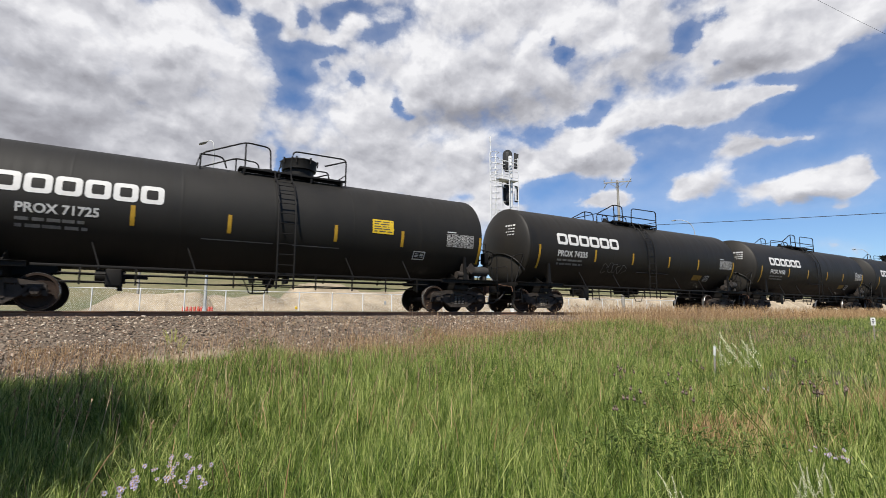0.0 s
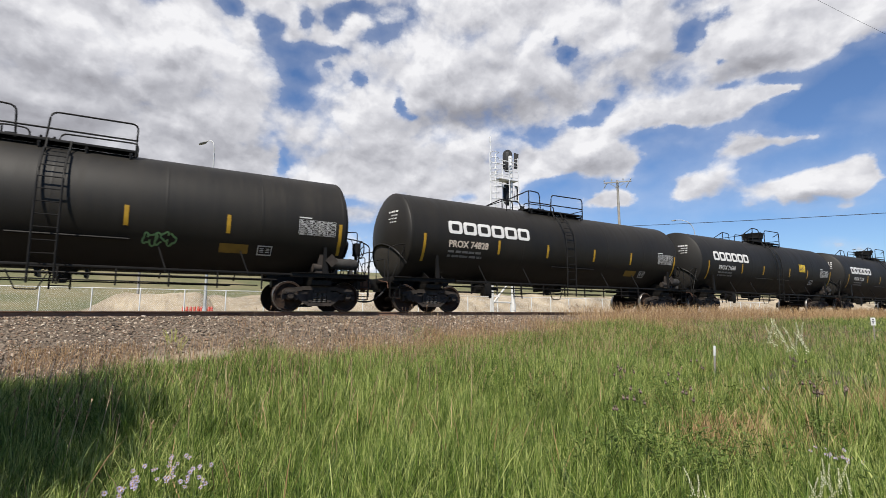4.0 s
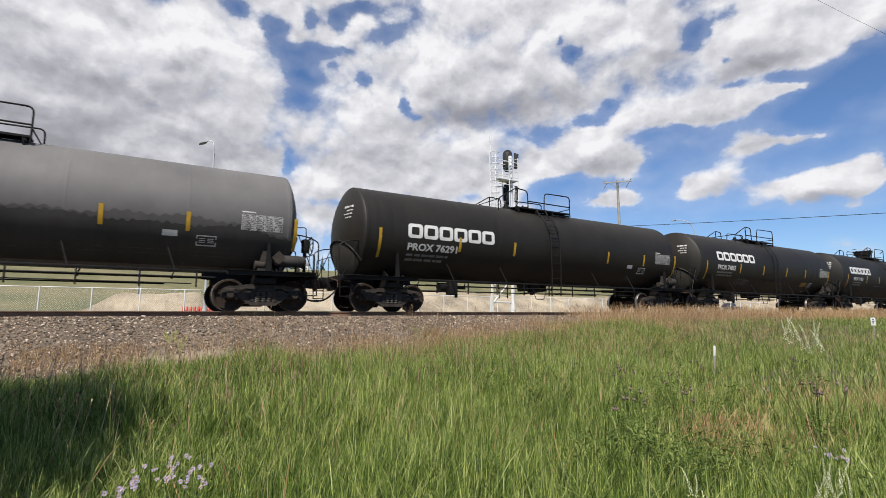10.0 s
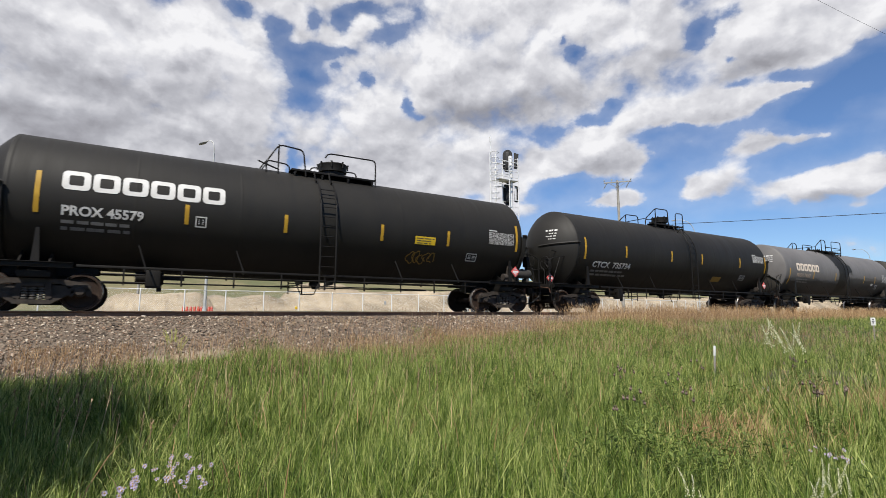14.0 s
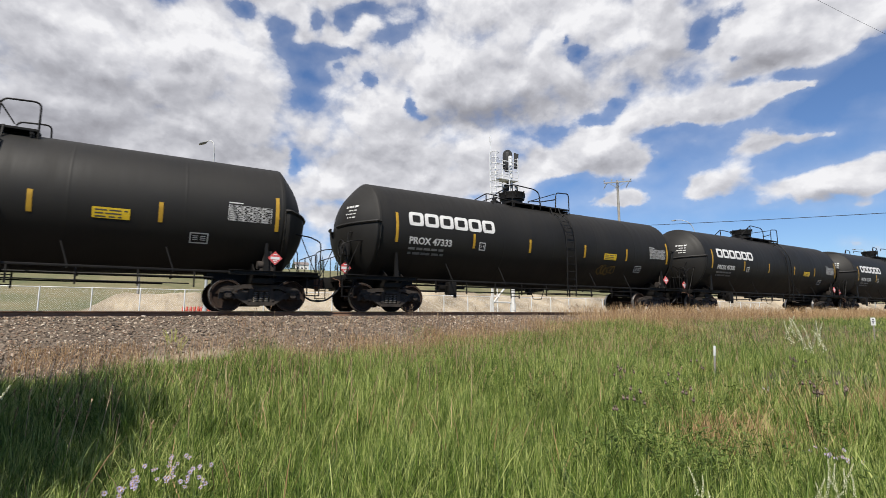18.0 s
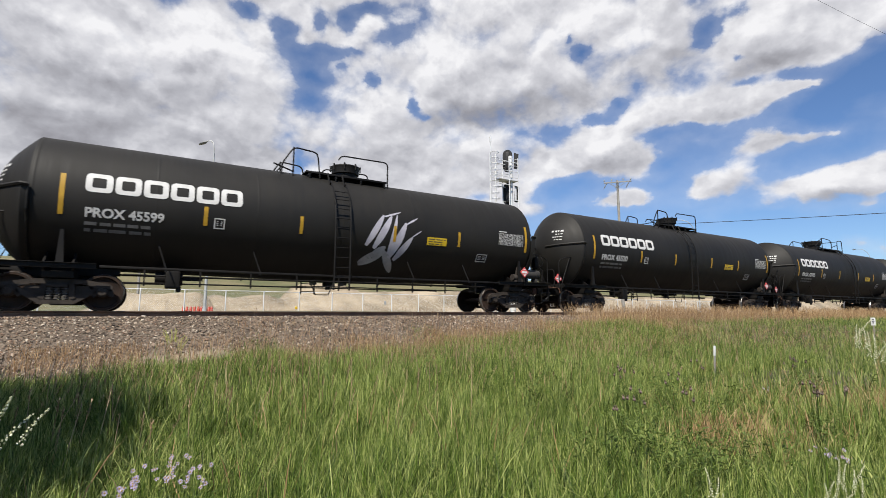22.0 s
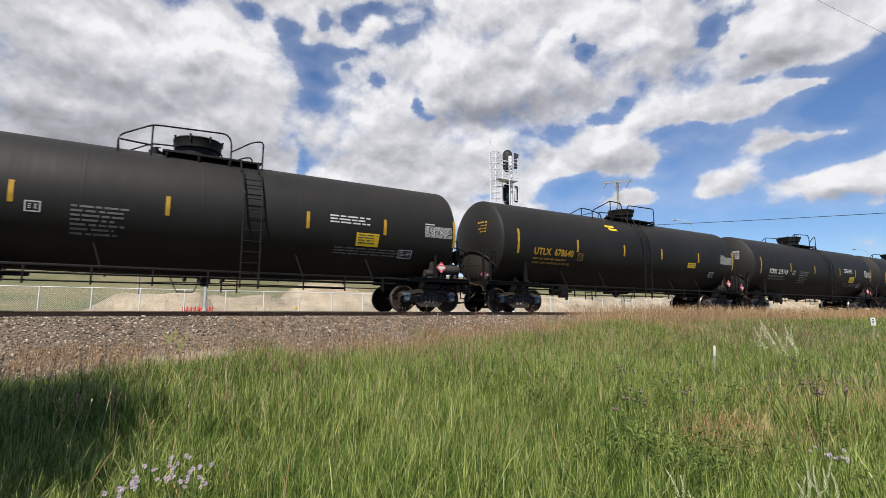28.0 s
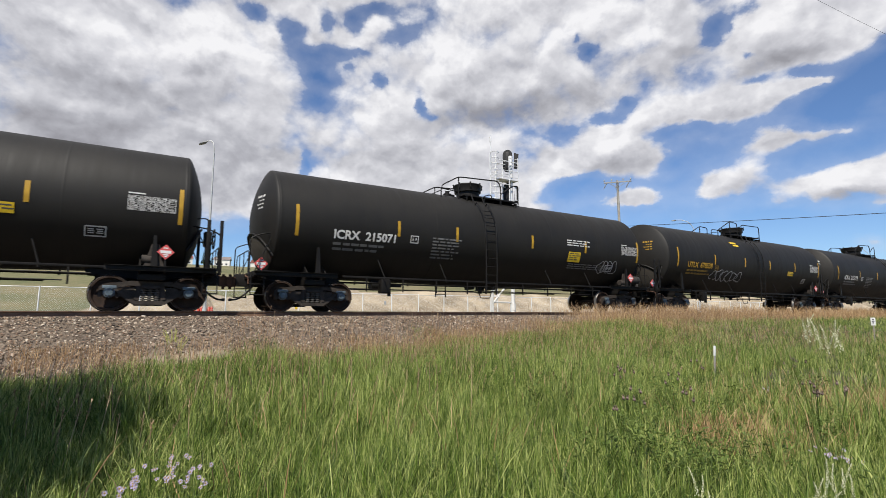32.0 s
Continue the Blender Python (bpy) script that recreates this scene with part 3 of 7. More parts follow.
def stencil(seed, x0, x1, z1, rows, h, gap):
    """Lines of small writing too fine to read, as bars."""
    def build(bm):
        rng = random.Random(seed)
        for i in range(rows):
            z = z1 - i * (h + gap)
            x = x0
            end = x1 - rng.uniform(0.0, 0.3) * (x1 - x0)
            while x < end:
                w = min(rng.uniform(0.10, 0.36), end - x + 0.02)
                patch(bm, x, x + w, z - h, z, 0.007, 1)
                x += w + rng.uniform(0.03, 0.07)
    return build


def data_panel(x0, x1, z0, z1):
    def build(bm):
        n = 9
        for i in range(n):
            z = z0 + (z1 - z0) * i / (n - 1)
            patch(bm, x0, x1, z - 0.004, z + 0.004, 0.007, 1)
        for f in (0.0, 0.34, 0.55, 0.78, 1.0):
            x = x0 + (x1 - x0) * f
            patch(bm, x - 0.006, x + 0.006, z0, z1, 0.009, 3)
        rng = random.Random(5)
        for i in range(n - 1):
            z = z0 + (z1 - z0) * (i + 0.3) / (n - 1)
            x = x0 + 0.03
            while x < x1 - 0.12:
                w = rng.uniform(0.06, 0.2)
                patch(bm, x, min(x + w, x1 - 0.02), z, z + 0.015, 0.007, 1)
                x += w + rng.uniform(0.03, 0.08)
        patch(bm, x0, x0 + 0.36, z1 + 0.05, z1 + 0.085, 0.007, 1)
    return build


def small_panel(x0, x1, z0, z1):
    def build(bm):
        for a, b, c, d in ((x0, x1, z0, z0 + 0.03), (x0, x1, z1 - 0.03, z1), (x0, x0 + 0.03, z0 + 0.03, z1 - 0.03), (x1 - 0.03, x1, z0 + 0.03, z1 - 0.03)):
            patch(bm, a, b, c, d, 0.007, 1)
        m = (x0 + x1) / 2
        for a, b in ((x0 + 0.07, m - 0.03), (m + 0.03, x1 - 0.07)):
            for i in range(3):
                z = z0 + (z1 - z0) * (0.3 + 0.17 * i)
                patch(bm, a, b, z, z + 0.022, 0.007, 1)
    return build


def scrawl(seed, x0, x1, z0, z1, loops, w=0.03):
    """Sprayed loops that spell nothing."""
    def build(bm):
        rng = random.Random(seed)
        k = (x1 - x0) / loops
        for i in range(loops):
            cx = x0 + k * (i + 0.5)
            cz = (z0 + z1) / 2 + rng.uniform(-0.05, 0.05)
            a, b = k * rng.uniform(0.5, 0.72), (z1 - z0) * rng.uniform(0.42, 0.56)
            t0, span = rng.uniform(0, 6.28), rng.uniform(5.0, 7.4)
            ph = rng.uniform(0, 6.28)
            pts = []
            for j in range(25):
                t = t0 + span * j / 24
                rr = 1 + 0.22 * math.sin(3 * t + ph)
                pts.append((cx + a * rr * math.cos(t) + 0.12 * b * math.sin(t), min(max(cz + b * rr * math.sin(t), z0 - 0.08), z1 + 0.08)))
            prev = None
            for j, (x, z) in enumerate(pts):
                x2, z2 = pts[min(j + 1, 24)]
                x3, z3 = pts[max(j - 1, 0)]
                d = Vector((x2 - x3, z2 - z3)).normalized()
                ww = w * rng.uniform(0.75, 1.1)
                cur = (bm.verts.new(wrap(x - d.y * ww / 2, z + d.x * ww / 2, 0.009)), bm.verts.new(wrap(x + d.y * ww / 2, z - d.x * ww / 2, 0.009)))
                if prev:
                    bm.faces.new((prev[0], prev[1], cur[1], cur[0]))
                prev = cur
    return build


def claw_mark(part_of):
    """Sprayed leaf-like strokes fanning out of a rounded base."""
    strokes = ((0.69, 2.07, 1.25, 3.08, 0.14),
               (0.97, 2.0, 1.53, 3.07, 0.16),
               (1.49, 1.86, 1.73, 3.13, 0.09),
               (1.56, 1.74, 2.05, 2.89, 0.18),
               (1.75, 1.68, 2.3, 2.43, 0.15),
               (1.24, 3.02, 1.88, 3.24, 0.04),
               (2.04, 2.83, 2.5, 3.1, 0.04),
               (2.27, 2.43, 2.65, 2.69, 0.03),
               (0.58, 1.53, 1.39, 1.94, 0.21),
               (1.34, 1.92, 1.81, 1.31, 0.17),
               (0.94, 1.77, 1.38, 2.07, 0.16))

    def build(bm):
        for x0, z0, x1, z1, h0 in strokes[:8] if part_of == "fingers" else strokes[8:]:
            a, b = Vector((x0, z0)), Vector((x1, z1))
            w = Vector((a.y - b.y, b.x - a.x)).normalized()
            L, Rr = [], []
            for k in range(9):
                t = k / 8
                c = a.lerp(b, t)
                h = 0.74 * h0 * math.sin(math.pi * (0.1 + 0.86 * t)) ** 0.7
                L.append(bm.verts.new(wrap(*(c + w * h), 0.0055)))
                Rr.append(bm.verts.new(wrap(*(c - w * h), 0.0055)))
            for k in range(8):
                bm.faces.new((L[k], Rr[k], Rr[k + 1], L[k + 1]))
    return build


KINDS = {
    "short": dict(head_r=0.45, tip_r=7.5, off=-0.11, r=1.503, half=8.38, tip=7.92, truck=6.39, head=0.47, bars=(-6.87, -3.68, -1.42, 1.6, 3.87, 7.0), long=(1.72, 2.64), small=(2.12, 2.62), ladder=0.09,
                  plate=(2.79, 3.53, 2.48, 2.93, "sign_yellow"), panel=(5.6, 6.7, 2.25, 2.68), box=(4.35, 4.8, 1.75, 2.02), deck=(-1.15, 2.1), man=(0.25, 1.37, 4.88), shield=0,
                  rails=(((-2.19, 3.95), (-2.19, 4.44), (-1.0, 4.97), (-0.3, 4.92), (-0.26, 4.14)), ((-2.19, 4.42), (-1.6, 4.42), (-1.5, 4.1)), ((-1.0, 4.97), (-1.0, 4.1)),
                         ((0.32, 4.2), (0.38, 4.94), (2.11, 4.95), (2.1, 4.05)), ((1.4, 4.62), (2.1, 4.88)))),
    "plain": dict(head_r=0.45, tip_r=7.47, off=-0.13, r=1.503, half=8.38, tip=7.92, truck=6.42, head=0.47, bars=(-6.95, -3.78, -1.34, 1.31, 3.68, 6.86), long=(1.72, 2.64), small=(2.12, 2.62), ladder=-0.23,
                  plate=(3.5, 4.25, 1.62, 1.86, "dull_yellow"), panel=(5.6, 6.7, 2.25, 2.68), box=(4.5, 4.9, 1.6, 1.86), deck=(-1.7, 1.4), man=(-0.9, -0.2, 4.4), shield=0,
                  rails=(((-2.87, 3.9), (-2.87, 4.4), (-1.7, 4.96), (-1.12, 4.93), (-1.08, 4.14)), ((-2.87, 4.4), (-2.2, 4.4), (-2.1, 4.08)), ((-1.7, 4.96), (-1.7, 4.1)),
                         ((-0.5, 4.2), (-0.44, 4.92), (1.4, 4.95), (1.39, 4.05)), ((-1.7, 4.48), (1.38, 4.5)))),
    "long": dict(head_r=0.45, tip_r=8.1, off=-0.22, r=1.503, sag=0.0, half=9.1, tip=8.66, truck=7.06, head=0.47, bars=(-7.71, -4.63, -2.15, 3.07, 5.48, 7.79), long=(1.75, 2.68), small=(2.1, 2.6), ladder=-0.2,
                 plate=(4.4, 4.75, 1.95, 2.1, "stencil_white"), panel=(6.3, 7.4, 2.25, 2.68), box=(5.2, 5.7, 1.75, 2.02), deck=(-1.5, 1.5), man=(-0.9, -0.2, 4.4), shield=0,
                 rails=(((-2.4, 3.95), (-2.4, 4.44), (-1.5, 4.97), (-0.9, 4.93), (-0.86, 4.14)), ((-1.5, 4.97), (-1.5, 4.1)),
                        ((0.0, 4.2), (0.05, 4.94), (1.5, 4.96), (1.5, 4.05)), ((-0.9, 4.5), (1.5, 4.5)))),
    "round": dict(head_r=0.76, tip_r=8.22, off=-0.11, r=1.59, half=9.01, tip=8.5, truck=6.98, head=0.8, bars=(-7.02, -3.93, -1.38, 1.65, 4.15, 7.19), long=(2.25, 3.23), small=(2.25, 2.76), ladder=-0.16,
                  plate=(2.86, 3.64, 2.24, 2.5, "sign_yellow"), panel=(5.9, 7.03, 2.46, 2.88), box=(5.0, 5.45, 1.8, 2.07), deck=(-1.1, 1.7), man=(0.02, 0.98, 4.95), shield=1,
                  rails=(((-1.85, 4.1), (-1.85, 4.5), (-1.5, 5.08), (-0.75, 5.02), (-0.65, 4.2)), ((-1.5, 5.08), (-1.5, 4.15)),
                         ((-0.05, 4.9), (0.05, 5.06), (1.7, 5.08), (1.7, 4.15)), ((-2.1, 4.48), (-1.5, 4.3)))),
    "round_b": dict(head_r=0.76, tip_r=8.2, off=-0.1, r=1.59, half=9.01, tip=8.5, truck=6.96, head=0.8, bars=(-7.02, -3.95, -1.32, 1.68, 4.3, 7.19), long=(2.25, 3.23), small=(2.25, 2.76), ladder=0.7,
                    plate=(2.86, 3.64, 2.24, 2.5, "sign_yellow"), panel=(5.9, 7.03, 2.46, 2.88), box=(5.0, 5.45, 1.8, 2.07), deck=(-1.6, 1.6), man=(-1.37, -0.3, 4.98), shield=1,
                    rails=(((-2.52, 4.1), (-2.52, 4.5), (-1.54, 5.1), (-0.35, 5.04), (-0.1, 4.9), (-0.05, 4.2)), ((-1.54, 5.1), (-1.54, 4.15)),
                           ((0.8, 4.2), (0.85, 5.06), (1.6, 5.1), (1.6, 4.15)), ((-0.05, 4.55), (0.8, 4.75)), ((-2.5, 4.46), (-1.55, 4.4)))),
    "cone": dict(head_r=0.7, tip_r=8.05, off=-0.2, r=1.59, half=9.1, tip=8.5, truck=6.93, head=0.8, bars=(-7.2, -4.62, -1.33, 1.16, 4.67, 7.3), long=(2.2, 3.1), small=(2.4, 2.9), ladder=0.22,
                 plate=(2.4, 3.2, 1.6, 1.85, "dull_yellow"), panel=(6.0, 7.1, 2.75, 3.1), box=(4.9, 5.4, 1.75, 2.0), deck=(-1.5, 0.95), man=(-0.1, 0.66, 4.95), shield=1,
                 rails=(((-2.15, 4.3), (-2.1, 4.56), (-1.33, 5.13), (-0.35, 5.15), (-0.3, 4.25)), ((-1.33, 5.13), (-1.33, 4.2)), ((0.3, 4.3), (0.3, 5.05), (0.91, 5.08), (0.93, 4.15)))),
    "lease": dict(head_r=0.45, tip_r=8.1, off=-0.2, r=1.59, half=9.02, tip=8.68, truck=7.0, head=0.47, bars=(-7.62, -4.2, -1.1, 2.53, 5.02, 7.66), long=(2.2, 3.12), small=(2.43, 2.93), ladder=0.95,
                  plate=(4.07, 4.83, 2.04, 2.44, "sign_yellow"), panel=(6.5, 7.55, 2.5, 2.86), box=(5.6, 6.1, 1.75, 2.02), deck=(-1.3, 1.3), man=(-1.02, 0.28, 5.0), shield=0,
                  rails=(((-2.32, 4.15), (-2.32, 4.6), (-1.56, 5.03), (0.3, 5.12), (0.43, 4.9), (0.43, 4.15)), ((-1.56, 5.03), (-1.56, 4.1)), ((0.43, 4.6), (1.0, 5.0), (1.32, 5.08), (1.31, 4.2)), ((-2.32, 4.5), (-1.56, 4.45)))),
    "union": dict(posts=1, head_r=0.45, tip_r=8.04, off=-0.17, r=1.59, half=8.95, tip=8.5, truck=6.88, head=0.47, bars=(-7.35, -4.2, -1.3, 1.35, 4.3, 7.42), long=(2.22, 3.15), small=(2.45, 2.95), ladder=0.1,
                  plate=(3.45, 4.1, 2.18, 2.42, "sign_yellow"), panel=(6.25, 7.3, 2.5, 2.86), box=(5.4, 5.85, 1.8, 2.05), deck=(-1.2, 2.0), man=(0.06, 1.25, 4.98), shield=0,
                  rails=(((-2.4, 4.1), (-2.4, 4.52), (-1.17, 5.11), (-0.4, 5.08), (-0.38, 4.2)), ((-1.17, 5.11), (-1.17, 4.15)), ((0.0, 4.3), (0.04, 5.04), (2.0, 5.08), (2.0, 4.2)), ((-2.4, 4.5), (-1.9, 4.45), (-1.8, 4.2)))),
}


KNUCKLE = 0.14        # the radius of the bend between a tank's head and its side


def head_profile(tip, depth):
    """Half of a dished head: (along, radius) from the tip to the shoulder."""
    q = KNUCKLE
    sag = depth - 0.8 * q
    ball = ((R - q) ** 2 + sag ** 2) / (2 * sag)
    out = []
    for i in range(13):
        r = (R - q) * i / 12
        out.append((tip - ball + math.sqrt(ball * ball - r * r), max(r, 0.001)))
    x0, r0 = out[-1]
    slope = r0 / math.sqrt(ball * ball - r0 * r0)
    c = x0 - slope * (R - r0)
    end = min(tip - depth, c - 0.04)
    for i in range(1, 7):
        t = i / 6
        out.append(((1 - t) ** 2 * x0 + 2 * t * (1 - t) * c + t * t * end, (1 - t) ** 2 * r0 + 2 * t * (1 - t) * R + t * t * R))
    return out


def head_at(tip, depth, y, z):
    """How far out the head stands at y, z."""
    p = head_profile(tip, depth)
    return float(np.interp(min(R, math.hypot(y, z - ZC)), [r for _, r in p], [x for x, _ in p]))


def tank_shell(k):
    def build(bm):
        t, h, tr, hr = k["tip"], k["head"], k["tip_r"], k["head_r"]
        left, right = head_profile(t, h), head_profile(tr, hr)
        a, b = -left[-1][0], right[-1][0]
        mid = []
        for i in range(7):          # girth welds, the outer two where the heads are joined on
            x = a + 0.06 + (b - a - 0.12) * i / 6
            w = 0.0035 if i in (0, 6) else 0.0018
            mid += [(x - 0.05, R), (x - 0.024, R), (x - 0.012, R + w), (x + 0.012, R + w), (x + 0.024, R), (x + 0.05, R)]
        turned(bm, [(-x, r) for x, r in left] + mid + right[::-1], 64, "x", c=(0, 0, ZC))
        for v in bm.verts:
            if v.co.z < ZC and a < v.co.x < b:
                v.co.z -= SAG * max(0.0, 1 - abs(v.co.x - (a + b) / 2) / ((b - a) / 2)) ** 0.6 * ((ZC - v.co.z) / R) ** 5
    return build


def head_shield(k, s):
    """A half-height shield over the lower part of a tank head, with a lip along its top."""
    def build(bm):
        t, h = (k["tip"], k["head"]) if s < 0 else (k["tip_r"], k["head_r"])
        if k["shield"]:
            o, top = 0.12, 3.0
            a0, a1 = radians(180 - top), radians(360 + top)
            prof = [(s * (x + o), r * (1 + o * 0.8 / R)) for x, r in head_profile(t, h)[3:]]
            prof.append((prof[-1][0] - s * 0.12, R + o * 0.55))
            turned(bm, prof, 28, "x", a0, a1, (0, 0, ZC))
            for a in (a0, a1):       # the lip
                pipe(bm, [(x, (r + 0.01) * math.cos(a), ZC + (r + 0.01) * math.sin(a)) for x, r in prof], 0.05)
            pipe(bm, [(prof[-1][0], prof[-1][1] * math.cos(a0 + (a1 - a0) * i / 20), ZC + prof[-1][1] * math.sin(a0 + (a1 - a0) * i / 20)) for i in range(21)], 0.022)
            return
        # an arched plate that follows the dish
        rows = []
        for i in range(25):
            y = 1.22 * math.cos(math.pi * (24 - i) / 24)
            top = 1.32 + 1.02 * math.sqrt(max(0.0, 1 - (y / 1.24) ** 2)) ** 0.8
            low = ZC - 0.992 * math.sqrt(R * R - y * y)
            rows.append([bm.verts.new((s * (head_at(t, h, y, low + (top - low) * j / 9) + 0.03), y, low + (top - low) * j / 9)) for j in range(10)])
        for A, B in zip(rows, rows[1:]):
            for j in range(9):
                bm.faces.new((A[j], A[j + 1], B[j + 1], B[j]))
    return build


def shield_lip(k, s):
    """The dark pipe along the arched edge of a head shield."""
    def build(bm):
        t, h = (k["tip"], k["head"]) if s < 0 else (k["tip_r"], k["head_r"])
        pts = []
        for i in range(25):
            y = 1.22 * math.cos(math.pi * (24 - i) / 24)
            z = 1.34 + 1.02 * math.sqrt(max(0.0, 1 - (y / 1.24) ** 2)) ** 0.8
            pts.append((s * (head_at(t, h, y, z) + 0.05), y, z))
        pipe(bm, pts, 0.034)
    return build


def saddle(bm):
    """The cradle over a truck: web plates under the tank and a cross beam."""
    pts = [(1.36, 0.98), (1.42, 1.12)] + [((R + 0.02) * math.sin(radians(a)), ZC - (R + 0.02) * math.cos(radians(a))) for a in (36, 28, 20, 10, 0, -10, -20, -28, -36)] + [(-1.42, 1.12), (-1.36, 0.98), (-0.5, 0.72), (0.5, 0.72)]
    for x in (-0.28, 0.28):
        vs = [[bm.verts.new((x + dx, y, z)) for y, z in pts] for dx in (-0.02, 0.02)]
        bm.faces.new(vs[0])
        bm.faces.new(vs[1][::-1])
        for i in range(len(pts)):
            j = (i + 1) % len(pts)
            bm.faces.new((vs[0][i], vs[1][i], vs[1][j], vs[0][j]))
    box(bm, (0, 0, 0.86), (0.62, 2.5, 0.16), 0.02)


def bolster_post(bm):
    """A tapered plate rising from the side of the frame against the tank."""
    extrude_poly(bm, [(-0.06, 1.06), (0.11, 1.06), (0.05, 1.92), (-0.02, 1.92)], -1.46, -1.40)
    box(bm, (0, -1.42, 1.07), (0.34, 0.12, 0.04), 0.01)


def stub_sill(k, s):
    def build(bm):
        h, t = k["half"], k["truck"]
        box(bm, (s * (t + h - 0.45) / 2 - s * 0.4, 0, 0.93), (h - 0.45 - t + 1.4, 0.36, 0.36), 0.02)
        box(bm, (s * (h - 0.55), 0, 0.90), (0.12, 0.62, 0.42), 0.02)
        for y in (-0.3, 0.3):
            extrude_poly(bm, [(s * (t - 1.3), 0.95), (s * (t + 0.6), 0.78), (s * (t + 0.6), 1.1), (s * (t - 1.3), 1.3)], y - 0.012, y + 0.012)
    return build


def end_deck(k, s):
    """The walkway at a car's end: treads, edge beams and the crossbearer below."""
    def build(bm):
        h, t = k["half"], k["truck"]
        x0, x1 = t - 0.85, h - 0.42
        for i in range(7):
            y = -1.38 + 0.46 * i
            box(bm, (s * (x1 - 0.32), y, 1.12), (0.62, 0.42, 0.03), 0.004)
        for y in (-1.42, 1.42):
            box(bm, (s * (x0 + x1) / 2, y, 1.06), (x1 - x0, 0.07, 0.12), 0.012)
            box(bm, (s * (x0 + x1) / 2, y * 1.01, 1.125), (x1 - x0, 0.16, 0.012), 0.003)
        box(bm, (s * x1, 0, 1.04), (0.06, 2.84, 0.16), 0.012)
        for y in (-1.36, 1.36):
            box(bm, (s * (x1 - 0.12), y, 0.46), (0.4, 0.06, 0.03), 0.004)
            for dx in (-0.18, 0.18):
                box(bm, (s * (x1 - 0.12) + dx, y, 0.76), (0.025, 0.05, 0.6), 0.004)
            box(bm, (s * (x1 - 0.12), y, 0.76), (0.4, 0.05, 0.025), 0.004)
        for y in (-0.85, 0.85):
            rod(bm, (s * x1, y, 1.0), (s * (t + 0.2), y * 0.5, 0.8), 0.035)
    return build


def end_rail(k, s):
    """Bent grab irons at a car's end."""
    def build(bm):
        h = k["half"]
        x = s * (h - 0.32)
        for y in (-1.3, 1.3):
            pipe(bm, bend([(x, y, 0.98), (x, y, 2.08), (x - s * 0.34, y, 2.22), (x - s * 1.1, y * 0.99, 2.3)], 0.12), 0.02)
            rod(bm, (x - s * 0.14, y, 1.12), (x - s * 0.62, y, 2.24), 0.014, 6)
        pipe(bm, bend([(x - s * 0.02, -1.0, 1.1), (x - s * 0.02, -1.0, 1.75), (x - s * 0.02, 1.0, 1.75), (x - s * 0.02, 1.0, 1.1)], 0.14), 0.016)
        for y in (-0.35, 0.35):
            rod(bm, (x, y, 1.1), (x, y, 1.75), 0.014, 6)
        if k.get("posts"):
            for y in (-1.34, 1.34):
                box(bm, (x, y, 1.72), (0.09, 0.05, 1.5), 0.01)
                box(bm, (x - s * 0.32, y, 1.72), (0.09, 0.05, 1.5), 0.01)
    return build


def coupler(k, s):
    def build(bm):
        h = k["half"]
        box(bm, (s * (h - 0.36), 0, 0.88), (0.5, 0.15, 0.17), 0.02)
        extrude_poly(bm, [(s * (h - 0.2), 0.74), (s * (h + 0.02), 0.72), (s * (h + 0.1), 0.8), (s * (h + 0.1), 0.98), (s * (h + 0.02), 1.04), (s * (h - 0.2), 1.02)], -0.12, 0.05)
        box(bm, (s * (h + 0.03), 0.11 * s, 0.88), (0.16, 0.14, 0.28), 0.035)
        rod(bm, (s * (h - 0.03), 0.03, 0.66), (s * (h - 0.03), 0.03, 1.1), 0.045)
        pipe(bm, bend([(s * (h - 0.45), -0.1, 1.12), (s * (h - 0.3), -0.9, 1.0), (s * (h - 0.3), -1.3, 0.95), (s * (h - 0.3), -1.35, 0.75)], 0.08), 0.014)
    return build


def air_hose(k, s):
    def build(bm):
        h = k["half"]
        pts = [(s * (h - 0.62), 0.3 * s - 0.15, 0.82)]
        for i in range(11):
            u = i / 10
            pts.append((s * (h - 0.55 + 0.56 * u), 0.3 * s * (1 - u) - 0.15, 0.74 - 0.40 * math.sin(math.pi * min(u * 0.55 + 0.05, 0.5)) ))
        pipe(bm, pts, 0.028, 8)
        box(bm, (s * (h - 0.03), -0.15, 0.34), (0.1, 0.06, 0.08), 0.015)
    return build


def side_rail(k):
    """The thin bar that runs along the lower side of the tank between the decks."""
    def build(bm):
        x = k["truck"] - 0.8
        box(bm, (0, -1.42, 1.065), (2 * x, 0.055, 0.06), 0.01)
    return build


def strut(bm):
    """A flat stay leaning from the tank down to the side bar."""
    a, b = Vector(wrap(-0.17, 1.68, 0.0)), Vector((0.02, -1.42, 1.08))
    rod(bm, a, b, 0.02, 6)
    rod(bm, b, (0.02, -1.42, 1.0), 0.03, 6)


def brake_line(k, i):
    """Air pipes and rods slung below the tank."""
    x = k["truck"] - 1.3
    ways = (([(-x, -1.05, 0.92), (-x * 0.5, -1.05, 0.9), (0, -1.05, 0.92), (x, -1.05, 0.92)], 0.024),
            ([(-x, -1.0, 0.72), (-1.6, -1.02, 0.72), (-0.9, -1.02, 0.76), (x * 0.9, -1.0, 0.74)], 0.018),
            ([(-x * 0.8, 0.6, 0.8), (x * 0.8, 0.6, 0.8)], 0.022),
            (bend([(-0.95, -1.1, 0.95), (-0.75, -1.1, 0.5), (-0.35, -1.1, 0.5), (-0.15, -1.1, 0.95)], 0.03), 0.016))
    return lambda bm: pipe(bm, *ways[i])


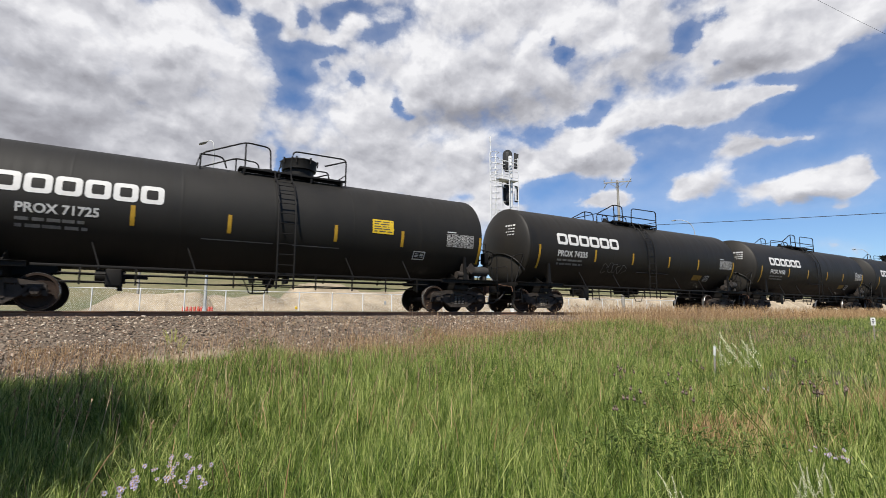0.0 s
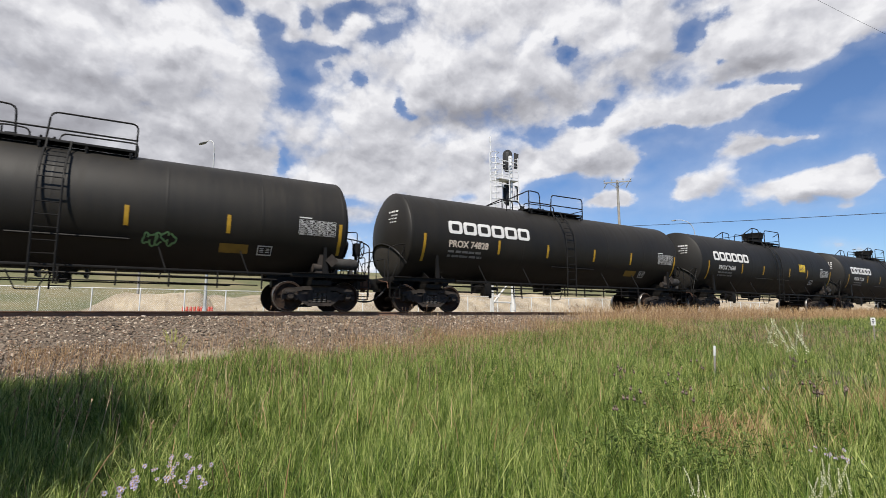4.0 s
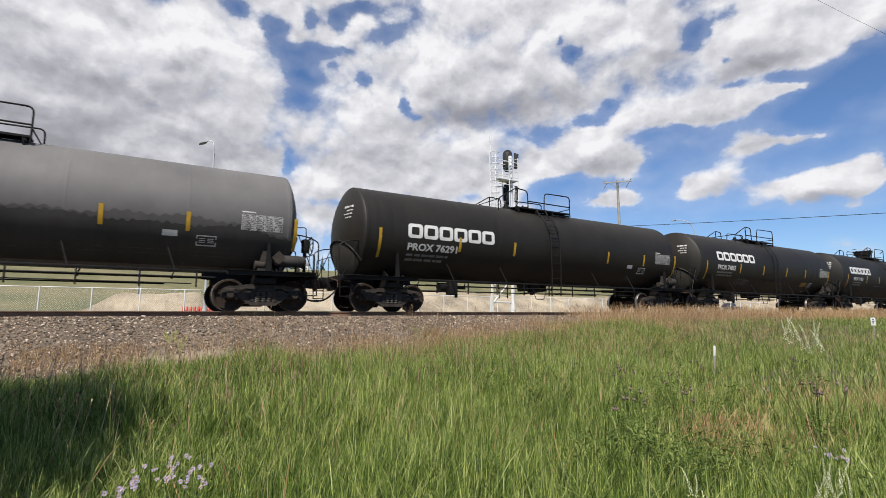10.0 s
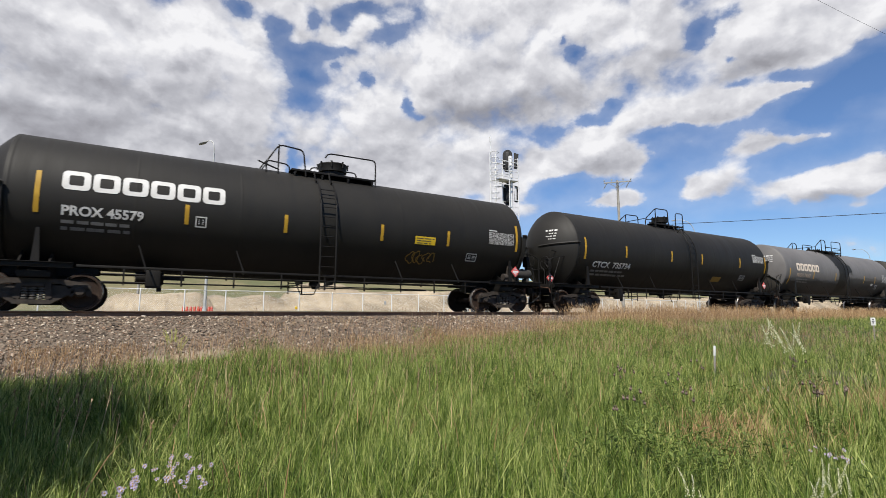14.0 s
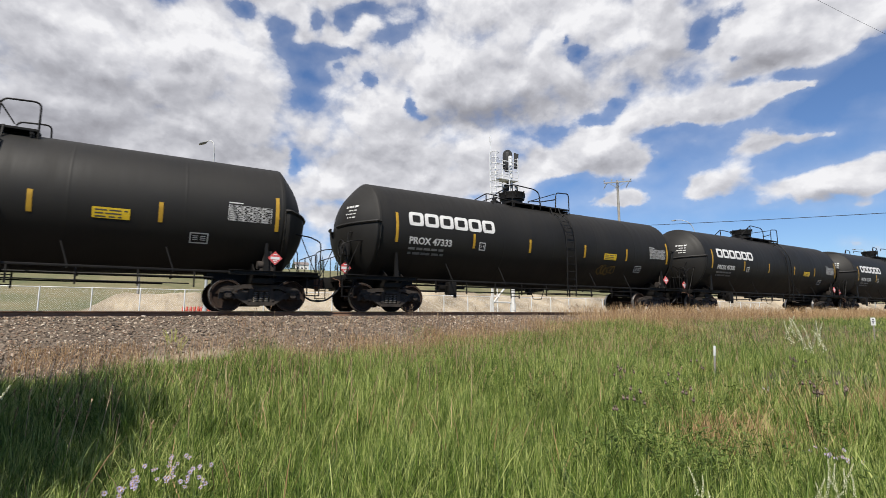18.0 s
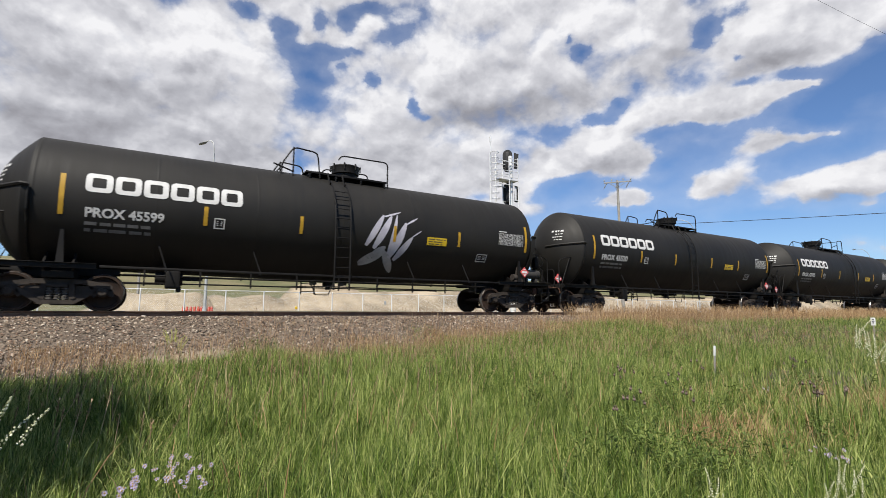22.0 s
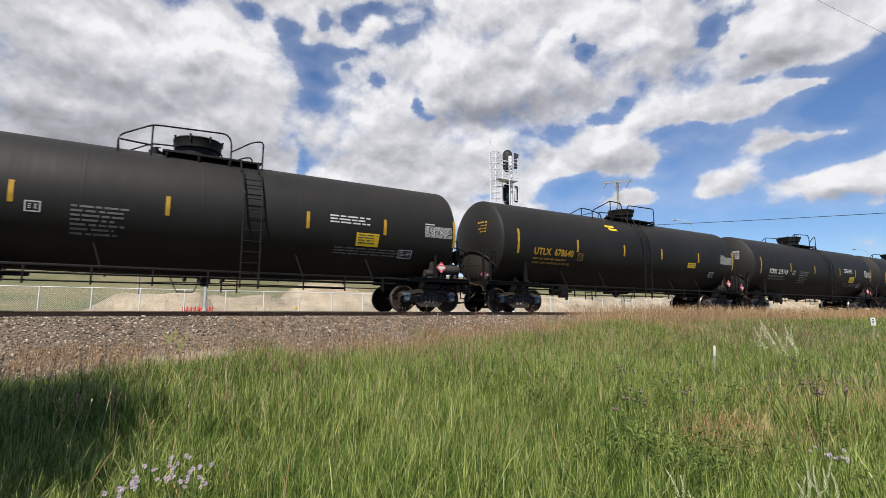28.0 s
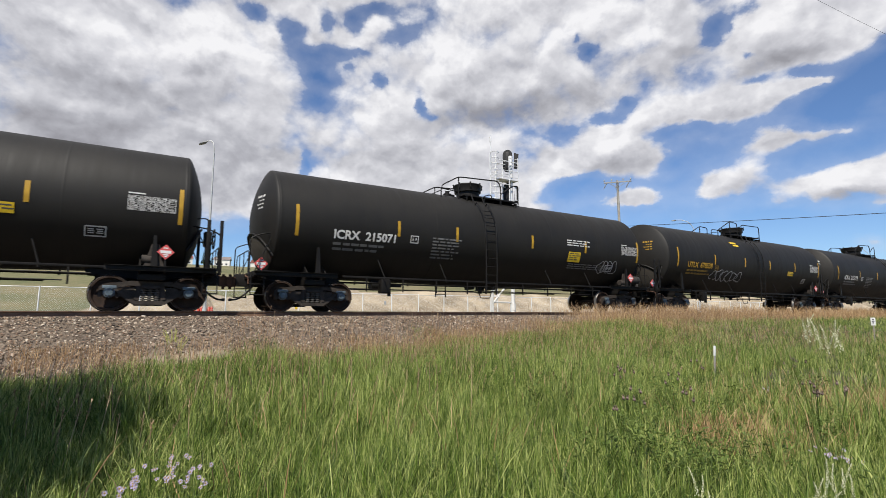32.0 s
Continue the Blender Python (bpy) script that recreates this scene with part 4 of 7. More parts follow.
def hanger(bm):
    box(bm, (0, -1.05, 0.86), (0.04, 0.04, 0.44), 0.004)


def brake_gear(k):
    """Brake cylinder with its valve block below the tank."""
    def build(bm):
        x = -k["truck"] + 2.35
        rod(bm, (x - 0.35, -0.75, 0.86), (x + 0.3, -0.75, 0.86), 0.17, 16)
        box(bm, (x + 0.05, -1.0, 0.82), (0.34, 0.3, 0.46), 0.04)
        box(bm, (x + 0.55, -0.75, 0.86), (0.5, 0.06, 0.08), 0.01)
        box(bm, (x - 0.75, -0.78, 0.72), (0.8, 0.05, 0.06), 0.008)
        rod(bm, (x + 0.2, -1.05, 0.7), (x + 0.2, -1.05, 0.5), 0.06, 10)
    return build


def bottom_outlet(bm):
    rod(bm, (0, 0, 1.32), (0, 0, 1.0), 0.42, 20, 0.3)
    rod(bm, (0, 0, 1.0), (0, 0, 0.82), 0.18, 14)
    rod(bm, (0, 0, 0.82), (0, 0, 0.72), 0.09, 10)
    box(bm, (0, -0.3, 0.92), (0.05, 0.5, 0.04), 0.008)
    for x in (-0.55, 0.55):
        extrude_poly(bm, [(x - 0.05, 1.3), (x + 0.05, 1.3), (x * 0.9 + 0.03, 0.86), (x * 0.9 - 0.03, 0.86)], -0.3, 0.3)


def walkway(k):
    """A tread plate beside the manway, with turned-down edges."""
    def build(bm):
        a, b = k["deck"]
        zt = ZC + R
        box(bm, ((a + b) / 2, 0, zt - 0.04), (b - a, 0.36, 0.025), 0.006)
        for y in (-0.19, 0.19):
            box(bm, ((a + b) / 2, y, zt - 0.05), (b - a, 0.02, 0.06), 0.004)
    return build


def bearer(bm):
    """A cross beam that carries the walkways, with feet on the tank."""
    zt = ZC + R
    box(bm, (0, 0, zt + 0.005 - 0.14), (0.06, 1.84, 0.06))
    for y in (-0.9, 0.9):
        rod(bm, (0, y, zt - 0.12), (0, y * 0.98, ZC + math.sqrt(R * R - 0.77)), 0.03, 6)


def top_rail(k):
    def build(bm):
        for y in (-0.88, 0.88):
            for ln in k["rails"]:
                pipe(bm, bend([(x, y, z) for x, z in ln], 0.16), 0.024, 7)
        for ln in (k["rails"][0][0], k["rails"][-2][-1] if len(k["rails"][-1]) < 4 else k["rails"][-1][-1]):
            rod(bm, (ln[0], -0.88, max(ln[1] + 0.25, 4.42)), (ln[0], 0.88, max(ln[1] + 0.25, 4.42)), 0.018, 6)
    return build


def manway(k):
    def build(bm):
        a, b, z = k["man"]
        r = (b - a) / 2
        c = ((a + b) / 2, 0, 0)
        zt = ZC + R - 0.12
        m = zt + (z - zt) * 0.55
        turned(bm, [(zt, 0.001), (zt, r * 0.82), (m, r * 0.84), (m + 0.02, r * 0.97), (z - 0.06, r), (z - 0.03, r * 1.03), (z, r * 1.01), (z + 0.01, r * 0.2), (z + 0.01, 0.001)], 28, "z", c=c)
    return build


def lid_bolt(bm):
    rod(bm, (0, 0, -0.16), (0, 0, 0.04), 0.022, 6)
    rod(bm, (0, 0, 0.0), (0, 0, 0.03), 0.034, 6)


def top_valve(k, dx):
    def build(bm):
        a, b, _ = k["man"]
        x = (a - 0.45) if dx < 0 else (b + 0.4)
        zt = ZC + R - 0.08
        rod(bm, (x, -0.05, zt), (x, -0.05, zt + 0.2), 0.16, 14)
        rod(bm, (x, -0.05, zt + 0.2), (x, -0.05, zt + 0.3), 0.09, 10)
        box(bm, (x + 0.18, -0.05, zt + 0.16), (0.3, 0.09, 0.09), 0.02)
        rod(bm, (x - 0.1, -0.05, zt + 0.3), (x + 0.14, -0.05, zt + 0.32), 0.018, 6)
    return build


def ladder_path():
    return [(-0.9, ZC + R - 0.02), (-1.1, ZC + 1.18)] + [(-(R + 0.13) * math.cos(radians(a)), ZC + (R + 0.13) * math.sin(radians(a))) for a in (46, 38, 30, 22, 14, 6)] + [(-R - 0.14, 2.55), (-R - 0.14, 1.6), (-R - 0.1, 0.62)]


def ladder_stile(bm):
    """One side of the ladder, bent over the tank's shoulder, with its stay."""
    pipe(bm, [(0, y, z) for y, z in ladder_path()], 0.026, 6)
    rod(bm, (0, -R - 0.12, 1.25), (0.2, -1.42, 1.06), 0.016, 6)


def ladder_rung(bm):
    rod(bm, (-0.24, 0, 0), (0.24, 0, 0), 0.015, 6)


def add_ladder(car, k, tag, turn):
    x = k["ladder"]
    lad = part("side_ladder", ("stile", R), ladder_stile, M["frame_black"], car, "black steel side ladder", pose(-0.24 + x, 0, 0) if not turn else pose(0.24 + x, 0, 0, 0, 0, 180))
    part("ladder_stile", ("stile", R), ladder_stile, M["frame_black"], lad, "", pose(0.48, 0, 0))
    path = ladder_path()
    for z in (3.95, 3.68, 3.4, 3.1, 2.8, 2.5, 2.2, 1.9, 1.6, 1.3, 1.0, 0.72):
        for p, q in zip(path, path[1:]):
            if min(p[1], q[1]) <= z <= max(p[1], q[1]) and p[1] != q[1]:
                y = p[0] + (q[0] - p[0]) * (z - p[1]) / (q[1] - p[1])
                part("rung", "rung", ladder_rung, M["frame_black"], lad, "", pose(0.24, y, z))
                break


def brake_wheel(k, s):
    def build(bm):
        x = s * (k["half"] - 0.62)
        y, z = -0.92, 2.0
        pts = [(x + s * 0.16, y + 0.27 * math.cos(t), z + 0.27 * math.sin(t)) for t in [2 * math.pi * i / 18 for i in range(18)]]
        pipe(bm, pts, 0.02, 6, True)
        for i in range(5):
            t = 2 * math.pi * i / 5 + 0.3
            rod(bm, (x + s * 0.13, y, z), (x + s * 0.16, y + 0.27 * math.cos(t), z + 0.27 * math.sin(t)), 0.014, 6)
        box(bm, (x, y, z - 0.02), (0.2, 0.26, 0.42), 0.04)
        box(bm, (x - s * 0.02, y, 1.6), (0.07, 0.08, 1.0), 0.01)
        rod(bm, (x, y + 0.1, 1.9), (x, y + 0.1, 1.1), 0.012, 6)
        pipe(bm, bend([(x - s * 0.02, y - 0.12, 1.15), (x - s * 0.02, y - 0.12, 2.55), (x - s * 0.4, y - 0.12, 2.5)], 0.1), 0.016)
    return build


def air_tank(k):
    """Air reservoir on the deck at the brake end, with domed ends and straps."""
    def build(bm):
        x = k["half"] - 1.66
        prof = [(0.0, 0.001), (0.02, 0.1), (0.07, 0.16), (0.14, 0.175), (0.86, 0.175), (0.93, 0.16), (0.98, 0.1), (1.0, 0.001)]
        turned(bm, [(x + a, r) for a, r in prof], 20, "x", c=(0, -1.18, 1.46))
        for dx in (0.25, 0.75):
            turned(bm, [(x + dx - 0.03, 0.183), (x + dx + 0.03, 0.183)], 20, "x", c=(0, -1.18, 1.46))
            box(bm, (x + dx, -1.18, 1.2), (0.08, 0.3, 0.16), 0.01)
    return build


def retainer_box(k):
    """Valve casting and bracket beside the reservoir."""
    def build(bm):
        x = k["half"] - 2.15
        rod(bm, (x, -1.32, 1.3), (x + 0.25, -1.32, 1.3), 0.12, 14)
        extrude_poly(bm, [(x + 0.05, 1.12), (x + 0.5, 1.12), (x + 0.38, 1.7), (x + 0.2, 1.7)], -1.4, -1.34)
    return build


def placard_holder(bm):
    a = 0.14
    vs = [[bm.verts.new((x, y, z)) for x, z in ((0, a * 1.42), (a * 1.42, 0), (0, -a * 1.42), (-a * 1.42, 0))] for y in (-0.012, 0.012)]
    bm.faces.new(vs[0])
    bm.faces.new(vs[1][::-1])
    for i in range(4):
        bm.faces.new((vs[0][i], vs[1][i], vs[1][(i + 1) % 4], vs[0][(i + 1) % 4]))


def placard_band(bm):
    box(bm, (0, -0.015, 0), (0.25, 0.004, 0.075))
    for z, w in ((0.1, 0.10), (-0.075, 0.12), (-0.12, 0.06)):
        box(bm, (0, -0.015, z), (w, 0.004, 0.028))


# trucks
AXLE, WHEEL = 0.889, 0.457


def truck_bolster(bm):
    box(bm, (0, 0, 0.58), (0.42, 1.9, 0.26), 0.04)
    rod(bm, (0, 0, 0.66), (0, 0, 0.76), 0.22, 18)
    for x in (-0.55, 0.55):
        box(bm, (x, 0, 0.46), (0.1, 1.5, 0.14), 0.02)
        box(bm, (x * 0.72, 0, 0.46), (0.34, 0.06, 0.1), 0.01)


def side_frame(s):
    """A cast side frame: arched top chord, slanted lower members, spring pocket and pedestals."""
    def build(bm):
        y0, y1 = s * 0.93, s * 1.07
        top = [(-1.10, 0.50), (-1.10, 0.60), (-1.02, 0.67), (-0.82, 0.70), (-0.45, 0.76), (0.45, 0.76), (0.82, 0.70), (1.02, 0.67), (1.10, 0.60), (1.10, 0.50), (1.0, 0.46), (0.72, 0.56), (0.5, 0.64), (-0.5, 0.64), (-0.72, 0.56), (-1.0, 0.46)]
        extrude_poly(bm, top, y0, y1)
        for m in (-1, 1):
            extrude_poly(bm, [(m * 0.74, 0.56), (m * 0.86, 0.50), (m * 0.70, 0.40), (m * 0.34, 0.16), (m * 0.24, 0.18), (m * 0.26, 0.28)], y0, y1)
            extrude_poly(bm, [(m * 0.20, 0.66), (m * 0.32, 0.66), (m * 0.36, 0.30), (m * 0.24, 0.26)], y0 - s * 0.02, y1 + s * 0.02)
            extrude_poly(bm, [(m * 0.35, 0.27), (m * 0.35, 0.60), (m * 0.60, 0.60), (m * 0.70, 0.44)], y0 + s * 0.02, y1 - s * 0.04)
            extrude_poly(bm, [(m * 1.12, 0.52), (m * 1.12, 0.34), (m * 1.02, 0.36), (m * 1.0, 0.52)], y0, y1)
            extrude_poly(bm, [(m * 0.76, 0.52), (m * 0.66, 0.36), (m * 0.72, 0.32), (m * 0.80, 0.40)], y0, y1)
        extrude_poly(bm, [(-0.36, 0.16), (0.36, 0.16), (0.30, 0.26), (-0.30, 0.26)], y0 - s * 0.03, y1 + s * 0.05)
        box(bm, (0, s * 1.05, 0.60), (0.40, 0.2, 0.08), 0.015)
    return build


def spring(bm):
    prof = [(0.0, 0.03)]
    for i in range(5):
        z = 0.29 * i / 5
        prof += [(z + 0.006, 0.03), (z + 0.014, 0.07), (z + 0.044, 0.07), (z + 0.052, 0.03)]
    prof += [(0.29, 0.03)]
    turned(bm, prof, 10, "z", c=(0, 0, 0.265))


def bearing(s):
    def build(bm):
        rod(bm, (0, s * 0.94, WHEEL), (0, s * 1.10, WHEEL), 0.125, 18)
        rod(bm, (0, s * 1.10, WHEEL), (0, s * 1.15, WHEEL), 0.11, 18, 0.085)
        for i in range(3):
            t = 2 * math.pi * i / 3 + 0.5
            rod(bm, (0.055 * math.cos(t), s * 1.13, WHEEL + 0.055 * math.sin(t)), (0.055 * math.cos(t), s * 1.16, WHEEL + 0.055 * math.sin(t)), 0.018, 6)
        box(bm, (0, s * 1.0, WHEEL + 0.14), (0.3, 0.16, 0.08), 0.015)
    return build


def wheelset(bm):
    for s in (-1, 1):
        g = 0.72 * s
        o = s * 1.0
        prof = [(g - o * 0.015, 0.001), (g - o * 0.02, 0.11), (g + o * 0.04, 0.16), (g + o * 0.045, 0.30), (g - o * 0.005, 0.38), (g - o * 0.005, 0.475), (g + o * 0.012, 0.485), (g + o * 0.03, 0.462), (g + o * 0.125, 0.452), (g + o * 0.135, 0.445), (g + o * 0.135, 0.39), (g + o * 0.09, 0.37), (g + o * 0.07, 0.30), (g + o * 0.075, 0.16), (g + o * 0.15, 0.12), (g + o * 0.15, 0.001)]
        turned(bm, prof, 30, "y")
    rod(bm, (0, -0.94, 0), (0, 0.94, 0), 0.085, 14)
    for s in (-1, 1):        # rust and chalk patches set the wheel off as it turns
        box(bm, (0.2, s * 0.80, 0.05), (0.10, 0.012, 0.05), 0.003)
    for f in bm.faces:
        c = f.calc_center_median()
        r = math.hypot(c.x, c.z)
        if 0.44 < r < 0.47 and abs(f.normal.y) < 0.6:
            f.material_index = 1


def shoe(s):
    return lambda bm: extrude_poly(bm, [(0.50, 0.30), (0.56, 0.30), (0.58, 0.46), (0.55, 0.62), (0.49, 0.62), (0.50, 0.46)], s * 0.82 - 0.05, s * 0.82 + 0.05)


WHEELS = []


def add_truck(car, x, blue):
    tr = part("truck", "truck", truck_bolster, M["truck_iron"], car, "cast iron freight truck with two axles", pose(x, 0, 0))
    for s in (-1, 1):
        part("side_frame", ("side_frame", s), side_frame(s), M["truck_iron"], tr)
        for i in range(3):
            part("spring", "spring", spring, M["spring_iron"], tr, "", pose(-0.15 + 0.15 * i, s * 1.05, 0))
        for m in (-1, 1):
            part("bearing", ("bearing", s, blue), bearing(s), M["bearing_blue" if blue else "truck_iron"], tr, "round blue-grey bearing cap with bolts" if blue else "round bearing cap with bolts", pose(m * AXLE, 0, 0))
    for m in (-1, 1):
        w = part("wheelset", "wheelset", wheelset, [M["wheel_iron"], M["wheel_tread"]], tr, "pair of steel wheels on an axle with bright treads", pose(m * AXLE, 0, WHEEL))
        WHEELS.append((w, car, x, m * AXLE))
        for s in (-1, 1):
            part("brake_shoe", ("shoe", s), shoe(s), M["truck_iron"], tr, "", pose(0, 0, 0) if m > 0 else pose(0, 0, 0, 0, 0, 180))
    return tr


CARS = []


def make_car(kind, centre, mark="", logo=None, paint="tank_black", ink="stencil_white", marks="", note="", extra=(), over=None):
    global R, ZC, SAG, KNUCKLE
    k = dict(KINDS[kind], **(over or {}))
    R = k["r"] + 0.065
    ZC = 1.24 + 2 * k["r"] - R
    KNUCKLE = 0.42 if k["shield"] else 0.15
    SAG = k.get("sag", 0.13 if k["r"] > 1.55 else 0.06)
    tag = kind + (str(sorted(over)) + str(over.get("ladder", "")) if over else "")
    look_words = {"tank_black": "black", "tank_grey": "weathered grey", "tank_dusty": "dusty black"}[paint]
    car = base("tank_car", look_words + " tank car with " + (note or "yellow stripes and white lettering"), "tank car", "cars of the freight train", m=pose(centre, TRACK, 0))
    END = pose(k["off"], 0, 0)
    tank = part("tank", (tag, "tank", paint), tank_shell(k), M[paint], car, look_words + " painted steel tank")
    for s in (-1, 1):
        part("head_shield", (tag, "shield", s, paint), head_shield(k, s), M[paint if k["shield"] else "shield_dusty"], car, "" if k["shield"] else "dusty grey half-height head shield")
        if not k["shield"]:
            part("shield_lip", (tag, "lip", s), shield_lip(k, s), M["frame_black"], car)
        part("saddle", ("saddle", R), saddle, M["frame_black"], car, "", pose(s * k["truck"], 0, 0))
        for side in (0, 180):
            part("bolster_post", ("post", R), bolster_post, M["frame_black"], car, "", pose(s * k["truck"], 0, 0, 0, 0, side))
        part("stub_sill", (tag, "sill", s), stub_sill(k, s), M["frame_black"], car, "", END)
        part("end_platform", (tag, "deck", s), end_deck(k, s), M["frame_black"], car, "", END)
        part("grab_rail", (tag, "grab", s), end_rail(k, s), M["frame_black"], car, "", END)
        part("coupler", (tag, "coupler", s), coupler(k, s), M["rust"], car, "rusty knuckle coupler", END)
        part("air_hose", (tag, "hose", s), air_hose(k, s), M["wire_black"], car, "black rubber air hose", END)
        add_truck(car, s * k["truck"], kind in ("lease", "union"))
        add_ladder(car, k, tag, s > 0)
        sb = part("side_bar", (tag, "bar"), side_rail(k), M["frame_black"], car, "", pose(0, 0, 0, 0, 0, 0 if s < 0 else 180))
        for f in (-0.80, -0.41, 0.41, 0.78):
            x = f * (k["truck"] - 1.0)
            part("stay", ("stay", R), strut, M["frame_black"], sb, "", pose(x, 0, 0))
    for i in range(4):
        part("brake_pipe", (tag, "pipe", i), brake_line(k, i), M["frame_black"], car)
    for i in range(9):
        part("hanger", "hanger", hanger, M["frame_black"], car, "", pose((k["truck"] - 1.3) * (-0.92 + 0.23 * i), 0, 0))
    part("brake_cylinder", (tag, "gear"), brake_gear(k), M["frame_black"], car)
    part("bottom_outlet", ("outlet", R), bottom_outlet, M["frame_black"], car)
    for y in (-0.7, 0.7):
        part("walkway", (tag, "top"), walkway(k), M["frame_black"], car, "", pose(0, y, 0))
    for i in range(4):
        part("bearer", ("bearer", R), bearer, M["frame_black"], car, "", pose(k["deck"][0] + (k["deck"][1] - k["deck"][0]) * (0.04 + 0.92 * i / 3), 0, 0))
    part("safety_railing", (tag, "rail"), top_rail(k), M["frame_black"], car)
    mw = part("manway", (tag, "man", paint), manway(k), M["frame_black"], car)
    ma, mb, mz = k["man"]
    for i in range(8):
        t = 2 * math.pi * (i + 0.5) / 8
        part("bolt", "lid bolt", lid_bolt, M["frame_black"], mw, "", pose((ma + mb) / 2 + 0.525 * (mb - ma) * math.cos(t), 0.525 * (mb - ma) * math.sin(t), mz))
    part("valve", (tag, "valve"), top_valve(k, -1), M["frame_black"], car)
    bw = -1 if kind in ("round_b", "cone") else 1       # the end that carries the handbrake
    part("brake_wheel", (tag, "wheel", bw), brake_wheel(k, bw), M["frame_black"], car, "", END)
    if kind not in ("round_b", "cone", "union"):
        part("air_reservoir", (tag, "res"), air_tank(k), M["reservoir_grey"], car, "dusty dark grey air reservoir", END)
    part("valve_bracket", (tag, "ret"), retainer_box(k), M["truck_iron"], car, "", END)
    # paint and plates
    for i, x in enumerate(k["bars"]):
        z0, z1 = k["long"] if i in (0, 5) else k["small"]
        part("reflective_stripe", (tag, "stripe", i in (0, 5), z0), lambda bm, z0=z0, z1=z1: patch(bm, -0.05, 0.05, z0, z1, 0.007, 6), M["stripe_yellow"], car, "", pose(x, 0, 0))
    if k["plate"]:
        a, b, c, d, col = k["plate"]
        pl = part("warning_plate", (tag, "plate"), lambda bm: patch(bm, a, b, c, d, 0.010, 4), M[col], car, "yellow warning plate" if "yellow" in col else "")
        if col == "sign_yellow":
            part("print", (tag, "plate print"), stencil(3, a + 0.06, b - 0.02, d - 0.05, max(2, int((d - c) / 0.085)), 0.028, 0.05), M["sign_mark"], pl).location = (0, -0.006, 0)
    part("data_panel", (tag, "panel"), data_panel(*k["panel"]), M["stencil_white"], car, "white table of fine print")
    part("test_panel", (tag, "tests"), small_panel(*k["box"]), M["stencil_white"], car)
    if logo:
        x0, x1, z0, z1, col = logo
        w = (x1 - x0 - 5 * 0.05) / 6
        for i in range(6):
            a = i * (w + 0.05)
            part("logo_shape", ("logo", R, round(w, 3), z0, col, z1), lambda bm: ring_mark(bm, 0, w, z0, z1, 0.11), M[col], car, "", pose(x0 + a, 0, 0))
    if mark:
        x0, x1, z0, z1 = marks
        part("lettering", ("mark", mark), lettering(mark, x0, x1, z0, z1), M[ink], car, "stencilled reporting mark")
        part("small_print", (tag, "lines", ink), stencil(11, x0, x1 - 0.1, z0 - 0.1, 2, 0.075, 0.075), M["faded_white"] if ink != "stripe_yellow" else M["dull_yellow"], car)
        part("head_print", (tag, "head lines", ink), lambda bm: head_lines(bm, k), M["stencil_white"] if ink != "stripe_yellow" else M["stripe_yellow"], car)
    for name, key, build, col in extra:
        part(name, key, build, M[col], car)
    if kind in ("round", "round_b", "cone", "lease", "union"):
        for x, y in ((k["half"] - 1.8, -1.5), (-k["half"] + 0.5, -0.95)):
            p = part("placard", "placard", placard_holder, M["placard_red"], car, "red diamond hazard placard", pose(x, y, 1.5 if x > 0 else 1.38))
            part("placard_bracket", "placard bracket", lambda bm: (box(bm, (0, 0.03, -0.25), (0.05, 0.03, 0.5), 0.004), box(bm, (0, 0.05, 0.0), (0.14, 0.03, 0.14), 0.004)), M["frame_black"], p)
            part("placard_panel", "placard panel", placard_band, M["sign_white"], p)
    else:
        part("placard_holder", "empty placard", placard_holder, M["truck_iron"], car, "empty diamond placard holder", pose(k["half"] - 1.75, -1.5, 1.52))
    CARS.append(car)
    return car


def head_lines(bm, k):
    """Small print on the tank's rear head."""
    rng = random.Random(2)
    t, h = k["tip"], k["head"]
    for i in range(4):
        z = 3.40 - 0.12 * i
        hh = 0.07 if i == 0 else 0.04
        y = -0.95
        end = y + (0.5 if i == 0 else rng.uniform(0.22, 0.4))
        while y < end:
            w = rng.uniform(0.05, 0.11)
            vs = []
            for yy, zz in ((y, z), (y + w, z), (y + w, z + hh), (y, z + hh)):
                vs.append(bm.verts.new((-head_at(t, h, yy, zz) - 0.012, yy, zz)))
            bm.faces.new(vs)
            y += w + rng.uniform(0.025, 0.05)


LOGO_A = (-6.41, -3.02, 2.70, 3.17, "white_paint")
LOGO_C = (-6.0, -2.3, 2.72, 3.18, "white_paint")
LOGO_B = (-6.58, -3.03, 2.84, 3.31, "white_paint")
MARK_A, MARK_C, MARK_B = (-5.95, -4.37, 2.24, 2.47), (-5.98, -4.28, 2.24, 2.49), (-6.55, -4.89, 2.23, 2.47)
PIPE = ("heater_pipe", "heater pipe", lambda bm: pipe(bm, [wrap(-1.0 + 0.4 * i, 1.82, 0.05) for i in range(7)], 0.03), "frame_black")
LOWLINE = ("stencil_line", "low line", lambda bm: [patch(bm, a, b, 1.92, 1.945, 0.007, 1) for a, b in ((-2.1, -0.22), (0.32, 1.75))], "faded_white")
